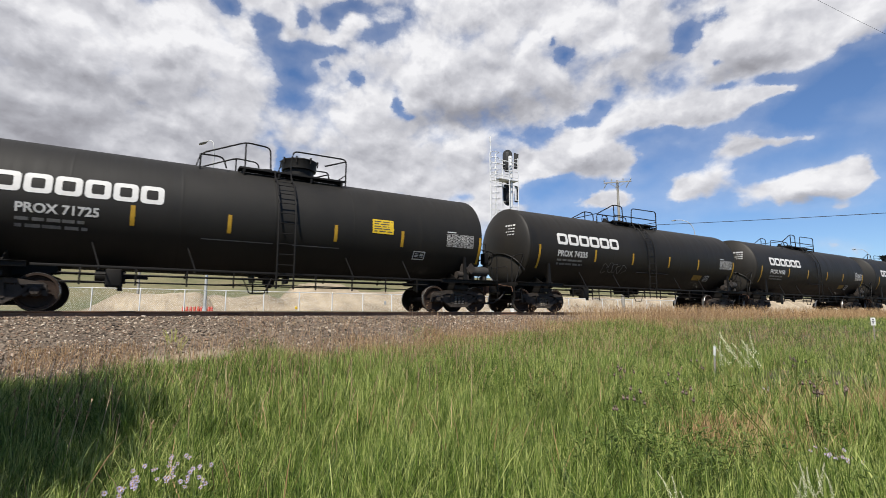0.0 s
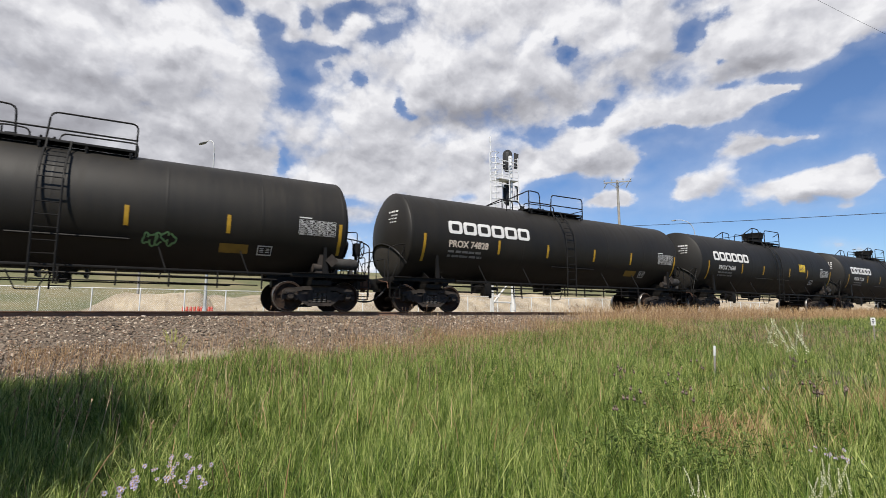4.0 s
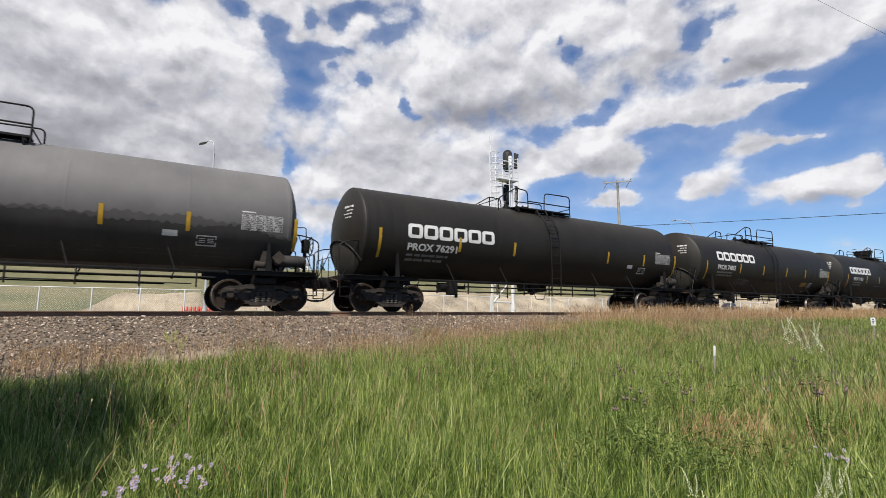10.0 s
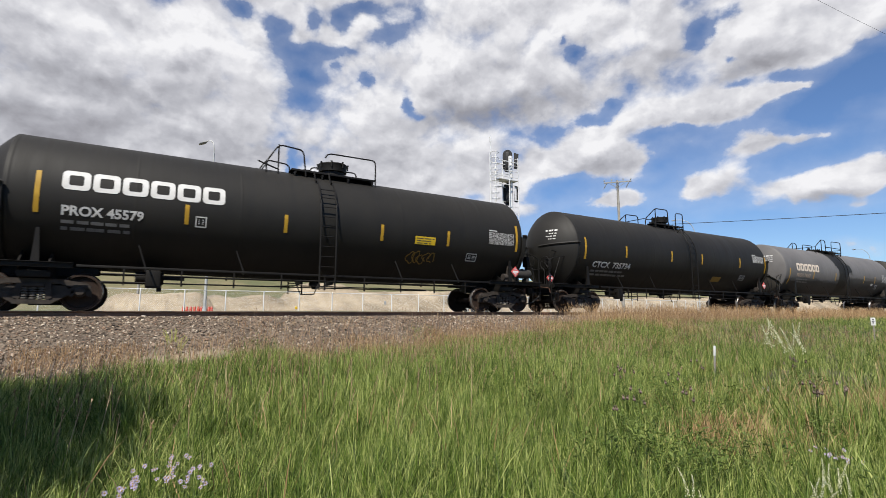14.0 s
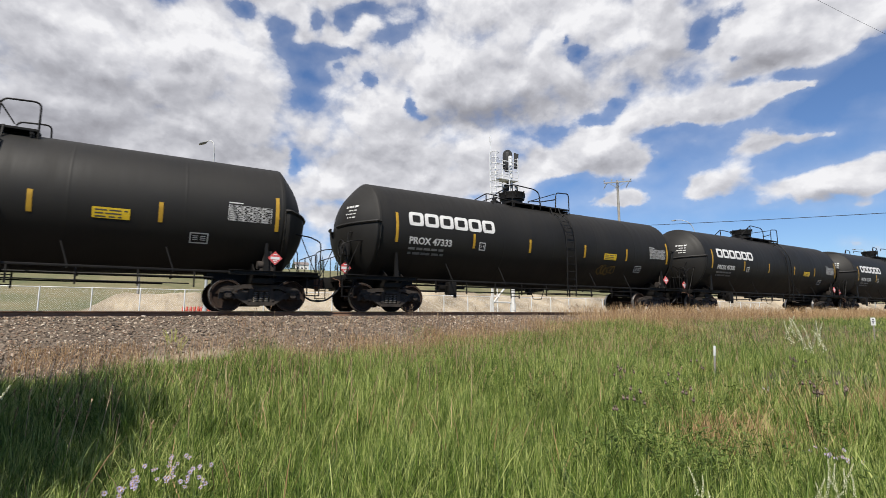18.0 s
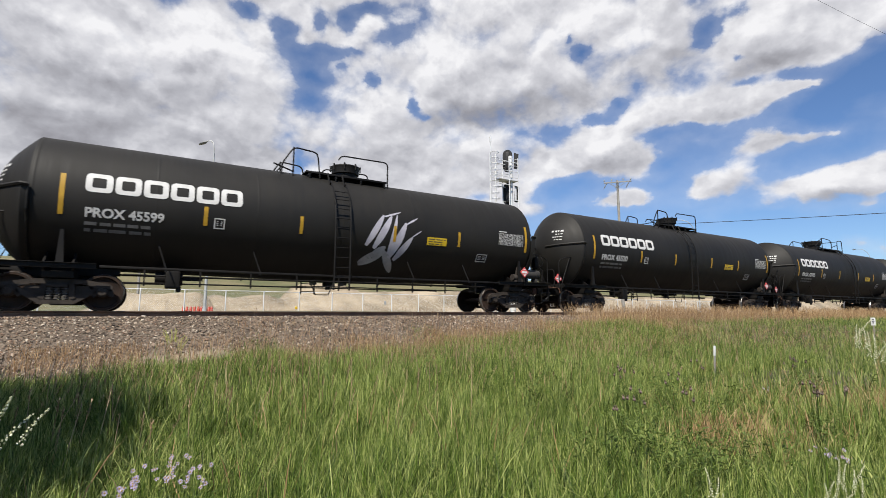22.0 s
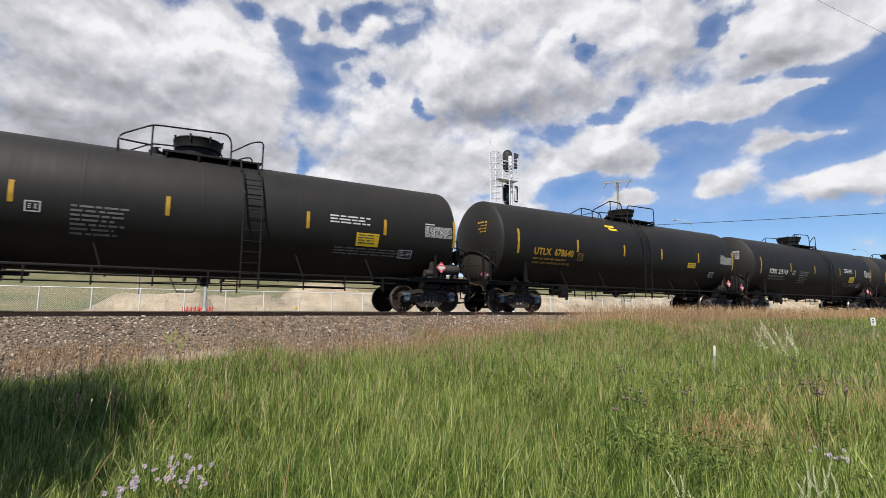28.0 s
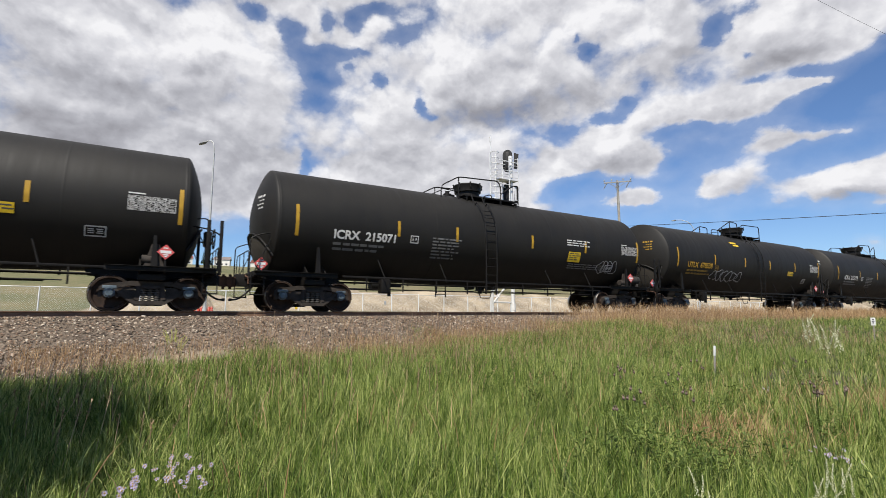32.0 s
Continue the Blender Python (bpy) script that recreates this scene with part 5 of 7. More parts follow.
for mark, x, kd in (("", 53.9, "short"), ("PROX 74950", 37.1, "plain"), ("PROX 74335", 20.3, "plain"), ("PROX 71725", 3.45, "short"), ("PROX 71668", -13.35, "short"),
                    ("PROX 74828", -30.02, "plain"), ("PROX 74856", -46.81, "plain"), ("PROX 71763", -63.62, "short"), ("PROX 74832", -80.37, "plain")):
    more = [PIPE] if kd == "plain" else [LOWLINE]
    if "74856" in mark:
        more.append(("spray_mark", "green tag", scrawl(4, 1.7, 2.4, 1.75, 2.0, 5, 0.05), "graffiti_green"))
    if "74832" in mark:
        more.append(("spray_mark", "pale tag", scrawl(9, -3.9, -2.6, 1.55, 1.85, 5, 0.025), "faded_white"))
    if "74335" in mark:
        more.append(("spray_mark", "pale tag two", scrawl(14, -3.2, -1.7, 1.75, 2.1, 5, 0.022), "faded_white"))
    make_car(kd, x, mark, LOGO_C if kd == "plain" else LOGO_A, "tank_dusty" if kd == "plain" else "tank_black", marks=MARK_C if kd == "plain" else MARK_A, extra=more,
             note="white block logo and yellow stripes", ink="cream_paint" if mark.endswith("828") else "stencil_white",
             over=dict(plate=(3.8, 4.6, 1.73, 2.02, "dull_yellow"), box=(4.71, 5.17, 1.75, 2.02)) if mark.endswith("763") else None)
make_car("long", -97.85, "PROX 76291", (-6.72, -3.14, 2.44, 2.92, "white_paint"), "tank_dusty", marks=(-6.7, -4.73, 2.03, 2.28), note="white block logo and worn grimy sides")


def columns(bm, x0, x1, top, bottom, off):
    """A stain made of narrow upright strips between two wavering edges."""
    n = int((x1 - x0) / 0.04)
    for i in range(n):
        x = x0 + 0.04 * i
        a, b = bottom(x + 0.02), top(x + 0.02)
        if b - a > 0.04:
            patch(bm, x, x + 0.0405, a, b, off, max(4, int((b - a) * 10)))


def spill(bm):
    """The dark run of spilt oil down from the platform, with a lobe to one side."""
    rag = lambda x, k: 0.10 * math.sin(7.3 * x + k) + 0.07 * math.sin(17.1 * x + 2 * k) + 0.05 * math.sin(41 * x + k)
    columns(bm, -1.0, 0.32, lambda x: 4.08, lambda x: 1.3 + max(0.0, abs(x + 0.3) - 0.5) * 3.2 + rag(x, 0.4), 0.0048)
    columns(bm, -1.45, -1.0, lambda x: 4.05, lambda x: 3.55 - (x + 1.45) * 1.6 + rag(x, 1.0), 0.0046)
    columns(bm, 0.32, 1.06, lambda x: 3.42 - 0.75 * max(0.0, x - 0.5) + rag(x, 2.0), lambda x: 2.42 + 0.3 * x + rag(x, 3.0), 0.0048)
    columns(bm, 0.32, 0.6, lambda x: 4.05, lambda x: 3.5 + rag(x, 5.0), 0.0046)


def grimy_belly(bm):
    edge = lambda x: 2.03 + 0.32 * smooth01((x - 0.1) / 0.7) - 0.25 * smooth01((x - 6.3) / 1.2) + 0.04 * math.sin(1.1 * x) + 0.03 * math.sin(3.1 * x + 1) + 0.008 * math.sin(17 * x)
    columns(bm, -8.1, 7.7, lambda x: float(edge(x)) - 0.05 + 0.035 * math.sin(29 * x) * math.sin(3.7 * x + 1), lambda x: 1.16, 0.0038)


def stained_border(bm):
    edge = lambda x: 2.12 + 0.32 * smooth01((x - 0.1) / 0.7) - 0.25 * smooth01((x - 6.3) / 1.2) + 0.05 * math.sin(1.3 * x + 2) + 0.04 * math.sin(4.1 * x) + 0.03 * math.sin(23 * x)
    columns(bm, -8.1, 7.7, lambda x: float(edge(x)), lambda x: 1.5, 0.0026)


make_car("long", -116.05, "PROX 76267", (-6.94, -3.96, 2.56, 3.02, "cream_paint"), "tank_grey", "faded_cream", (-6.9, -5.1, 2.18, 2.42), "an oil spill and faded logo",
         [("oil_spill", "spill", spill, "tank_black"), ("grime", "belly", grimy_belly, "tank_grime"), ("stain", "border", stained_border, "tank_stain")], over=dict(bars=(-7.76, -4.68, -1.53, 3.07, 4.98, 7.79)))
make_car("cone", -134.25, "CTCX  735734", None, "tank_black", "stencil_white", (-6.65, -4.23, 1.9, 2.15), "white reporting marks and yellow stripes")
dull = ("faded_print", "dull tag", scrawl(17, 2.7, 3.7, 1.65, 1.95, 5, 0.03), "dull_yellow")
for mark, x, kd in (("PROX 45579", -152.36, "round"), ("PROX 47300", -170.38, "round_b"), ("PROX 47333", -188.4, "round_b"), ("PROX 47085", -206.42, "round_b"), ("PROX 45520", -224.43, "round"), ("PROX 45599", -242.45, "round")):
    more = [("letter_box", "letter box", small_panel(-3.72, -3.45, 2.2, 2.48), "stencil_white")]
    if mark.endswith(("579", "333")):
        more.append(dull)
    if mark.endswith("599"):
        more += [("spray_mark", "claw fingers", claw_mark("fingers"), "graffiti_lilac"), ("spray_mark", "claw palm", claw_mark("palm"), "graffiti_silver")]
    make_car(kd, x, mark, LOGO_B, "tank_black", marks=MARK_B, note="white block logo and half-height head shields", extra=more)
lease_print = [("letter_box", "lease box", small_panel(-3.95, -3.65, 2.25, 2.5), "stencil_white"), ("stencil_block", "lease block", stencil(31, -3.1, -1.95, 2.5, 7, 0.05, 0.055), "faded_white"),
               ("stencil_block", "lease block two", stencil(33, 3.2, 4.75, 2.92, 3, 0.045, 0.05), "stencil_white"), ("stencil_block", "lease block three", stencil(35, 3.4, 6.2, 1.98, 3, 0.035, 0.045), "faded_white")]
union_print = [("letter_box", "union box", small_panel(-4.15, -3.85, 2.12, 2.4), "dull_yellow"), ("yellow_label", "union label", lambda bm: [patch(bm, -2.15, -1.55, 3.72, 3.82, 0.008, 2), patch(bm, -2.0, -1.45, 3.58, 3.68, 0.008, 2)], "sign_yellow")]
MARK_I, MARK_U = (-6.66, -4.56, 2.24, 2.52), (-6.54, -4.42, 2.22, 2.5)
make_car("lease", -260.47, "ICRX  215141", None, "tank_black", "white_paint", MARK_I, "white spray-painted scrawls on its side",
         lease_print + [("spray_mark", "tag a", scrawl(41, -4.5, -1.9, 1.75, 2.55, 7, 0.04), "graffiti_silver"), ("spray_mark", "tag b", scrawl(43, -1.35, 0.1, 1.7, 2.4, 3, 0.04), "graffiti_silver"),
                        ("spray_mark", "tag c", scrawl(45, 1.25, 2.15, 2.0, 2.9, 5, 0.03), "graffiti_silver"), ("spray_mark", "tag d", scrawl(47, 4.0, 5.6, 1.55, 1.9, 6, 0.035), "graffiti_silver")])
make_car("lease", -278.5, "ICRX  215119", None, "tank_black", "white_paint", MARK_I, "white reporting marks and fine print", lease_print)
make_car("union", -296.5, "UTLX  678640", None, "tank_black", "stripe_yellow", MARK_U, "yellow stencilled reporting marks", union_print)
make_car("lease", -314.42, "ICRX  215172", None, "tank_black", "white_paint", MARK_I, "white reporting marks and fine print", lease_print)
make_car("union", -332.4, "UTLX  678538", None, "tank_black", "stripe_yellow", MARK_U, "yellow marks and a white sprayed tag",
         union_print + [("spray_mark", "tag e", scrawl(51, -4.35, -1.5, 1.7, 2.15, 6, 0.045), "graffiti_silver")])
make_car("lease", -350.4, "ICRX  215071", None, "tank_black", "white_paint", (-6.56, -4.49, 2.2, 2.48), "white reporting marks and fine print",
         lease_print + [("spray_mark", "tag f", scrawl(55, 5.2, 6.3, 1.7, 2.2, 4, 0.03), "graffiti_silver")], over=dict(bars=(-7.69, -4.39, -2.12, 1.35, 4.26, 7.59), ladder=-0.75, man=(-1.1, 0.0, 5.0), plate=(3.3, 4.0, 2.04, 2.44, "sign_yellow")))
make_car("union", -368.53, "", None, "tank_black", note="yellow stripes and a hazard placard", extra=union_print)



# ---- the track ----
def rail(y):
    def build(bm):
        prof = [(-0.075, -0.172), (0.075, -0.172), (0.075, -0.16), (0.012, -0.14), (0.010, -0.045), (0.036, -0.035), (0.036, -0.008), (0.026, 0.0), (-0.026, 0.0), (-0.036, -0.008), (-0.036, -0.035), (-0.010, -0.045), (-0.012, -0.14), (-0.075, -0.16)]
        ends = [[bm.verts.new((x, y + a, b)) for a, b in prof] for x in (-420.0, 520.0)]
        n = len(prof)
        for i in range(n):
            f = bm.faces.new((ends[0][i], ends[1][i], ends[1][(i + 1) % n], ends[0][(i + 1) % n]))
            if i in (6, 7, 8):
                f.material_index = 1
        bm.faces.new(ends[0])
        bm.faces.new(ends[1][::-1])
    return build


for y in (TRACK - 0.755, TRACK + 0.755):
    thing("rail", ("rail", y), rail(y), [M["rail_steel"], M["wheel_tread"]], "rusty steel rail with a polished top on sleepers", "rail", "rails of the track")


def joint_bar(bm):
    box(bm, (0, -0.028, -0.09), (0.6, 0.02, 0.07), 0.006)
    for x in (-0.22, -0.08, 0.08, 0.22):
        rod(bm, (x, -0.03, -0.09), (x, -0.06, -0.09), 0.016, 6)


for x in (2.2, 14.1):
    thing("joint_bar", "joint", joint_bar, M["rust"], "bolted steel joint bar on the rail", "rail joint", m=pose(x, TRACK - 0.755, 0))


def sleeper(bm):
    box(bm, (0, 0, -0.262), (0.22, 2.6, 0.18), 0.012)


rng = random.Random(4)
for i in range(110):
    thing("sleeper", "sleeper", sleeper, M["sleeper_wood"], "dark creosoted wooden sleeper sunk in ballast", "sleeper", "sleepers of the track", m=pose(-6.0 + 0.53 * i, TRACK + rng.uniform(-0.04, 0.04), 0, 0, 0, rng.uniform(-1, 1)))


def stones_mesh(count, seed):
    """Crushed rock: many small angular stones in one mesh."""
    g = np.random.default_rng(seed)
    x = g.uniform(-6, 34, count)
    keep = g.random(count) < np.clip(1.25 - x / 40.0, 0.2, 1.0)
    x = x[keep]
    y = np.where(g.random(len(x)) < 0.9, g.uniform(10.4, 15.1, len(x)), g.uniform(15.3, 18.6, len(x)))
    thin = (y > 11.4 + 0.35 * np.sin(x * 1.3)) | (g.random(len(x)) < 0.22)
    thin &= ~((x > 14) & (y < 13.2))
    thin &= (np.hypot((x - 1.0) / 1.0, (y - 11.75) / 0.55) > 1.0 + 0.2 * np.sin(5 * x)) | (g.random(len(x)) < 0.15)
    x, y = x[thin], y[thin]
    n = len(x)
    s = g.uniform(0.016, 0.038, n) * np.where(g.random(n) < 0.04, 1.7, 1.0)
    z = height(x, y) + s * 0.2
    octa = np.array([(1, 0, 0), (-1, 0, 0), (0, 1, 0), (0, -1, 0), (0, 0, 1), (0, 0, -1), (.6, .6, .5), (-.6, -.6, -.5)], float)[:6]
    tri = np.array([(0, 2, 4), (2, 1, 4), (1, 3, 4), (3, 0, 4), (2, 0, 5), (1, 2, 5), (3, 1, 5), (0, 3, 5)])
    v = octa[None] * g.uniform(0.6, 1.15, (n, 6, 3))
    q = g.normal(size=(n, 3, 3))
    q, _ = np.linalg.qr(q)
    v = np.einsum("nij,nkj->nki", q, v) * s[:, None, None] * np.array([1.15, 1.0, 0.85])
    v += np.stack([x, y, z], -1)[:, None]
    f = (tri[None] + (np.arange(n) * 6)[:, None, None]).reshape(-1, 3)
    me = bpy.data.meshes.new("ballast")
    me.from_pydata(v.reshape(-1, 3).tolist(), [], f.tolist())
    return me


def stone_material():
    n = Nodes("ballast_stone")
    rnd = n.node("NewGeometry").outputs["Random Per Island"]
    co = n.coords()
    fine = n.noise(co, 60.0, 3.0)
    col = n.ramp(rnd, (0.0, (0.032, 0.023, 0.016)), (0.28, (0.095, 0.070, 0.050)), (0.58, (0.195, 0.148, 0.108)), (0.8, (0.19, 0.115, 0.072)), (0.95, (0.48, 0.41, 0.32)))
    n.bump(fine, 0.3, 0.004)
    return n.set(n.mix(n.math("MULTIPLY", fine, 0.25), col, (0.125, 0.098, 0.075)), 0.9)


M["stone"] = stone_material()
ballast = new("ballast", stones_mesh(80000, 3))
ballast.data.materials.append(M["stone"])
tagged(ballast, "grey and brown crushed rock ballast along the track", "ballast", kind="stuff")


# ---- signal mast ----
SIG = (17.72, 21.5)
sig = base("railway_signal", "silver signal mast with two black signal heads and a ladder", "signal", m=pose(SIG[0], SIG[1], -0.4))
GAL = M["galvanised"]


def mast(bm):
    rod(bm, (0, 0, 0), (0, 0, 9.35), 0.11, 18)
    rod(bm, (0, 0, 0), (0, 0, 0.5), 0.3, 18, 0.14)
    rod(bm, (0, 0, 0.5), (0, 0, 0.9), 0.17, 18)
    rod(bm, (0, 0, 0.0), (0, 0, 0.05), 0.36, 18)


def signal_ladder(bm):
    for x in (-1.46, -1.08):
        rod(bm, (x, 0, 0.1), (x, 0, 9.3), 0.04, 8)
    for i in range(30):
        rod(bm, (-1.46, 0, 0.4 + 0.3 * i), (-1.08, 0, 0.4 + 0.3 * i), 0.02, 6)
    for i in range(11):
        z = 6.0 + 0.33 * i
        pipe(bm, [(-1.46, 0, z), (-1.52, -0.3, z), (-1.3, -0.42, z), (-1.06, -0.3, z), (-1.08, 0, z)], 0.018)


def signal_gallery(bm):
    for z in (7.55, 8.9, 6.0):
        for y in (-0.28, 0.28):
            rod(bm, (-1.05, y, z), (0.25, y, z), 0.028, 6)
    for z in (7.85,):
        box(bm, (-0.35, 0, z), (1.3, 0.62, 0.05), 0.01)
    for z in (8.0, 8.35):
        for y in (-0.3, 0.3):
            rod(bm, (-1.05, y, z), (0.3, y, z), 0.018, 6)
    for x in (-0.35, 0.3):
        for y in (-0.3, 0.3):
            rod(bm, (x, y, 5.6), (x, y, 9.2), 0.026, 6)
    for z in (5.9, 6.3, 6.7, 8.7, 9.1):
        for y in (-0.3, 0.3):
            rod(bm, (-0.35, y, z), (0.3, y, z), 0.016, 6)


def signal_head(bm):
    pts = []
    for i in range(13):
        a = math.pi * i / 12
        pts.append((0.34 * math.cos(a), 0.33 + 0.34 * math.sin(a)))
    for i in range(13):
        a = math.pi + math.pi * i / 12
        pts.append((0.34 * math.cos(a), -0.33 + 0.34 * math.sin(a)))
    extrude_poly(bm, pts, -0.03, 0.03)
    box(bm, (0, -0.1, 0), (0.3, 0.16, 1.0), 0.04)


def strut_frame(bm):
    rod(bm, (-1.4, 0, 0.9), (-0.1, 0, 2.2), 0.05, 8)
    rod(bm, (-1.4, 0, 0.05), (-1.4, 0, 2.6), 0.05, 8)
    rod(bm, (-1.4, 0, 0.95), (-0.1, 0, 0.95), 0.045, 8)


part("mast", "mast", mast, GAL, sig, "silver painted tube mast")
part("ladder", "signal ladder", signal_ladder, GAL, sig)
part("gallery", "gallery", signal_gallery, GAL, sig, "silver maintenance gallery with railings")
part("brace", "signal brace", strut_frame, GAL, sig, "white diagonal brace")
part("antenna", "antenna", lambda bm: (rod(bm, (-1.42, 0, 9.2), (-1.42, 0, 10.3), 0.025, 8), rod(bm, (-1.42, 0, 9.95), (-1.42, 0, 10.25), 0.05, 8)), GAL, sig)
for z in (9.12, 7.15):
    h = part("signal_head", "signal head", signal_head, M["signal_black"], sig, "black oval signal head with a side hood", pose(-0.03, 0.217, z, 0, 0, -39) @ Matrix.Diagonal((0.82, 1, 1, 1)))
    part("hood", "signal hood", lambda bm: extrude_poly(bm, [(0.42, -0.46), (0.46, 0.42), (0.50, 0.46), (0.78, 0.36), (0.70, -0.42), (0.62, -0.50)], -0.05, 0.05), M["signal_black"], h)
part("label_plate", "label strip", lambda bm: box(bm, (0.16, -0.22, 7.1), (0.12, 0.02, 0.8), 0.004), M["sign_white"], sig, "white label plate on the mast")


# ---- lamps and poles along the road ----
def lamp_pole_long(bm):
    rod(bm, (0, 0, 0), (0, 0, 13.2), 0.13, 12, 0.065)
    rod(bm, (0, 0, 0), (0, 0, 0.5), 0.2, 12, 0.15)
    pipe(bm, [(0, 0, 13.15), (-0.1, 0, 13.9), (-0.45, 0, 14.75), (-1.1, 0, 15.35), (-2.0, 0, 15.65), (-2.9, 0, 15.65)], 0.055, 8)


def lamp_pole(bm):
    rod(bm, (0, 0, 0), (0, 0, 14.4), 0.13, 12, 0.065)
    rod(bm, (0, 0, 0), (0, 0, 0.5), 0.2, 12, 0.15)
    pipe(bm, [(0, 0, 14.35), (-0.02, 0, 14.9), (-0.12, 0, 15.35), (-0.36, 0, 15.58), (-0.65, 0, 15.6), (-0.9, 0, 15.5)], 0.05, 8)


def lamp_head(bm):
    turned(bm, [(-0.42, 0.001), (-0.4, 0.1), (-0.2, 0.17), (0.1, 0.18), (0.35, 0.1), (0.42, 0.001)], 14, "x")
    for v in bm.verts:
        v.co.z *= 0.65


for x, y in ((4.93, 48.0), (79.2, 48.0), (152.0, 48.0)):
    p = base("street_lamp", "tall grey street lamp with a curved arm", "street lamp", "street lamps by the road", m=pose(x, y, 0.1, 0, 0, -40))
    if x > 20:
        part("pole", "long lamp pole", lamp_pole_long, M["pole_grey"], p)
        part("lamp_head", "lamp head", lamp_head, M["lamp_grey"], p, "", pose(-3.2, 0, 15.6, 0, -8))
    else:
        part("pole", "lamp pole", lamp_pole, M["pole_grey"], p)
        part("lamp_head", "lamp head", lamp_head, M["lamp_grey"], p, "", pose(-1.15, 0, 15.4, 0, -14))


def wood_pole(bm):
    rod(bm, (0, 0, 0), (0, 0, 12.5), 0.15, 12, 0.10)


def crossarm(bm):
    box(bm, (0, 0, 0), (2.4, 0.09, 0.1), 0.015)
    for x in (-0.75, 0.75):
        rod(bm, (x, -0.07, -0.02), (0, -0.12, -0.6), 0.018, 6)


def insulator(bm):
    rod(bm, (0, 0, 0.05), (0, 0, 0.16), 0.02, 6)
    turned(bm, [(0.14, 0.001), (0.14, 0.06), (0.19, 0.07), (0.22, 0.04), (0.27, 0.055), (0.31, 0.001)], 10, "z")


def cutout(bm):
    rod(bm, (0, 0, 0), (-0.28, 0, -0.5), 0.035, 8)
    rod(bm, (0, 0, 0), (-0.05, 0, -0.02), 0.05, 8)


def utility_pole(x, y, turn, gear=False, size=1.0):
    z = float(height(x, y))
    p = base("utility_pole", "weathered wooden utility pole with a crossarm", "utility pole", "utility poles", m=pose(x, y, z, 0, 0, turn) @ Matrix.Diagonal((size, size, size, 1)))
    part("pole", "wood pole", wood_pole, M["pole_wood"], p)
    part("crossarm", "crossarm", crossarm, M["pole_wood"], p, "", pose(0, -0.16, 12.3))
    for u in (-1.15, -0.5, 0.5, 1.15):
        part("insulator", "insulator", insulator, M["pole_grey"], p, "", pose(u, -0.16, 12.32))
    for u in (-0.95, 0.1, 1.0):
        part("cutout", "cutout", cutout, M["lamp_grey"], p, "", pose(u, -0.28, 12.2))
    if gear:
        part("transformer", "transformer", lambda bm: (rod(bm, (0.4, -0.1, 9.4), (0.4, -0.1, 10.5), 0.3, 14), rod(bm, (-0.4, -0.1, 9.6), (-0.4, -0.1, 10.4), 0.22, 14)), M["pole_grey"], p, "grey drum transformers")
    return p


utility_pole(36.95, 29.5, -50)
utility_pole(-0.2, 74.0, -50, True, 1.1)


def wire(name, a, b, sag, r):
    a, b = Vector(a), Vector(b)
    pts = [a.lerp(b, i / 24) - Vector((0, 0, sag * 4 * (i / 24) * (1 - i / 24))) for i in range(25)]
    thing("overhead_wire", ("wire", name), lambda bm: pipe(bm, pts, r, 6), M["wire_black"], "thin black overhead cable sagging between poles", "cable", "overhead cables")


wire("low", (36.95, 29.5, 7.85), (43.8, 3.25, 5.95), 0.1, 0.022)
wire("high", (18.0, 8.0, 12.25), (36.0, 8.0, 14.3), 0.12, 0.006)
wire("far", (-0.2, 74.0, 10.5), (-26.0, 80.0, 7.0), 0.8, 0.02)

# ---- fence, mounds and road beyond the track ----
FENCE = 44.0


def fence_post(bm):
    rod(bm, (0, 0, -0.4), (0, 0, 1.74), 0.045, 10)
    rod(bm, (0, 0, 1.74), (0, 0, 1.79), 0.05, 10, 0.01)


def fence_rail(bm):
    rod(bm, (0, 0, 1.72), (3.0, 0, 1.72), 0.028, 8)


def fence_mesh(bm):
    """Diamond wire netting, one bay."""
    n = 22
    for i in range(-14, n):
        for s in (1, -1):
            x0 = i * 3.0 / n
            a, b = x0, x0 + 1.68
            if s < 0:
                a, b = b, a
            p, q = Vector((a, 0, 0.05)), Vector((b, 0, 1.71))
            lo, hi = 0.0, 1.0
            d = q - p
            for lim, sign in ((0.0, 1), (3.0, -1)):
                if d.x * sign > 0:
                    lo = max(lo, (lim - p.x) / d.x)
                else:
                    hi = min(hi, (lim - p.x) / d.x)
            if hi - lo > 0.02:
                u, v = p + d * lo, p + d * hi
                w = Vector((0.0026, 0, 0))
                bm.faces.new([bm.verts.new(c) for c in (u - w, u + w, v + w, v - w)])


fence = base("chain_link_fence", "silver chain-link fence with white posts along the road", "fence", m=pose(0, FENCE, 0.12))
for i in range(34):
    x = -8.95 + 3.0 * i
    part("fence_post", "fence post", fence_post, M["galvanised"], fence, "", pose(x, 0, 0))
    part("top_rail", "fence rail", fence_rail, M["galvanised"], fence, "", pose(x, 0, 0))
    part("wire_mesh", "fence mesh", fence_mesh, M["galvanised"], fence, "", pose(x, 0, 0))


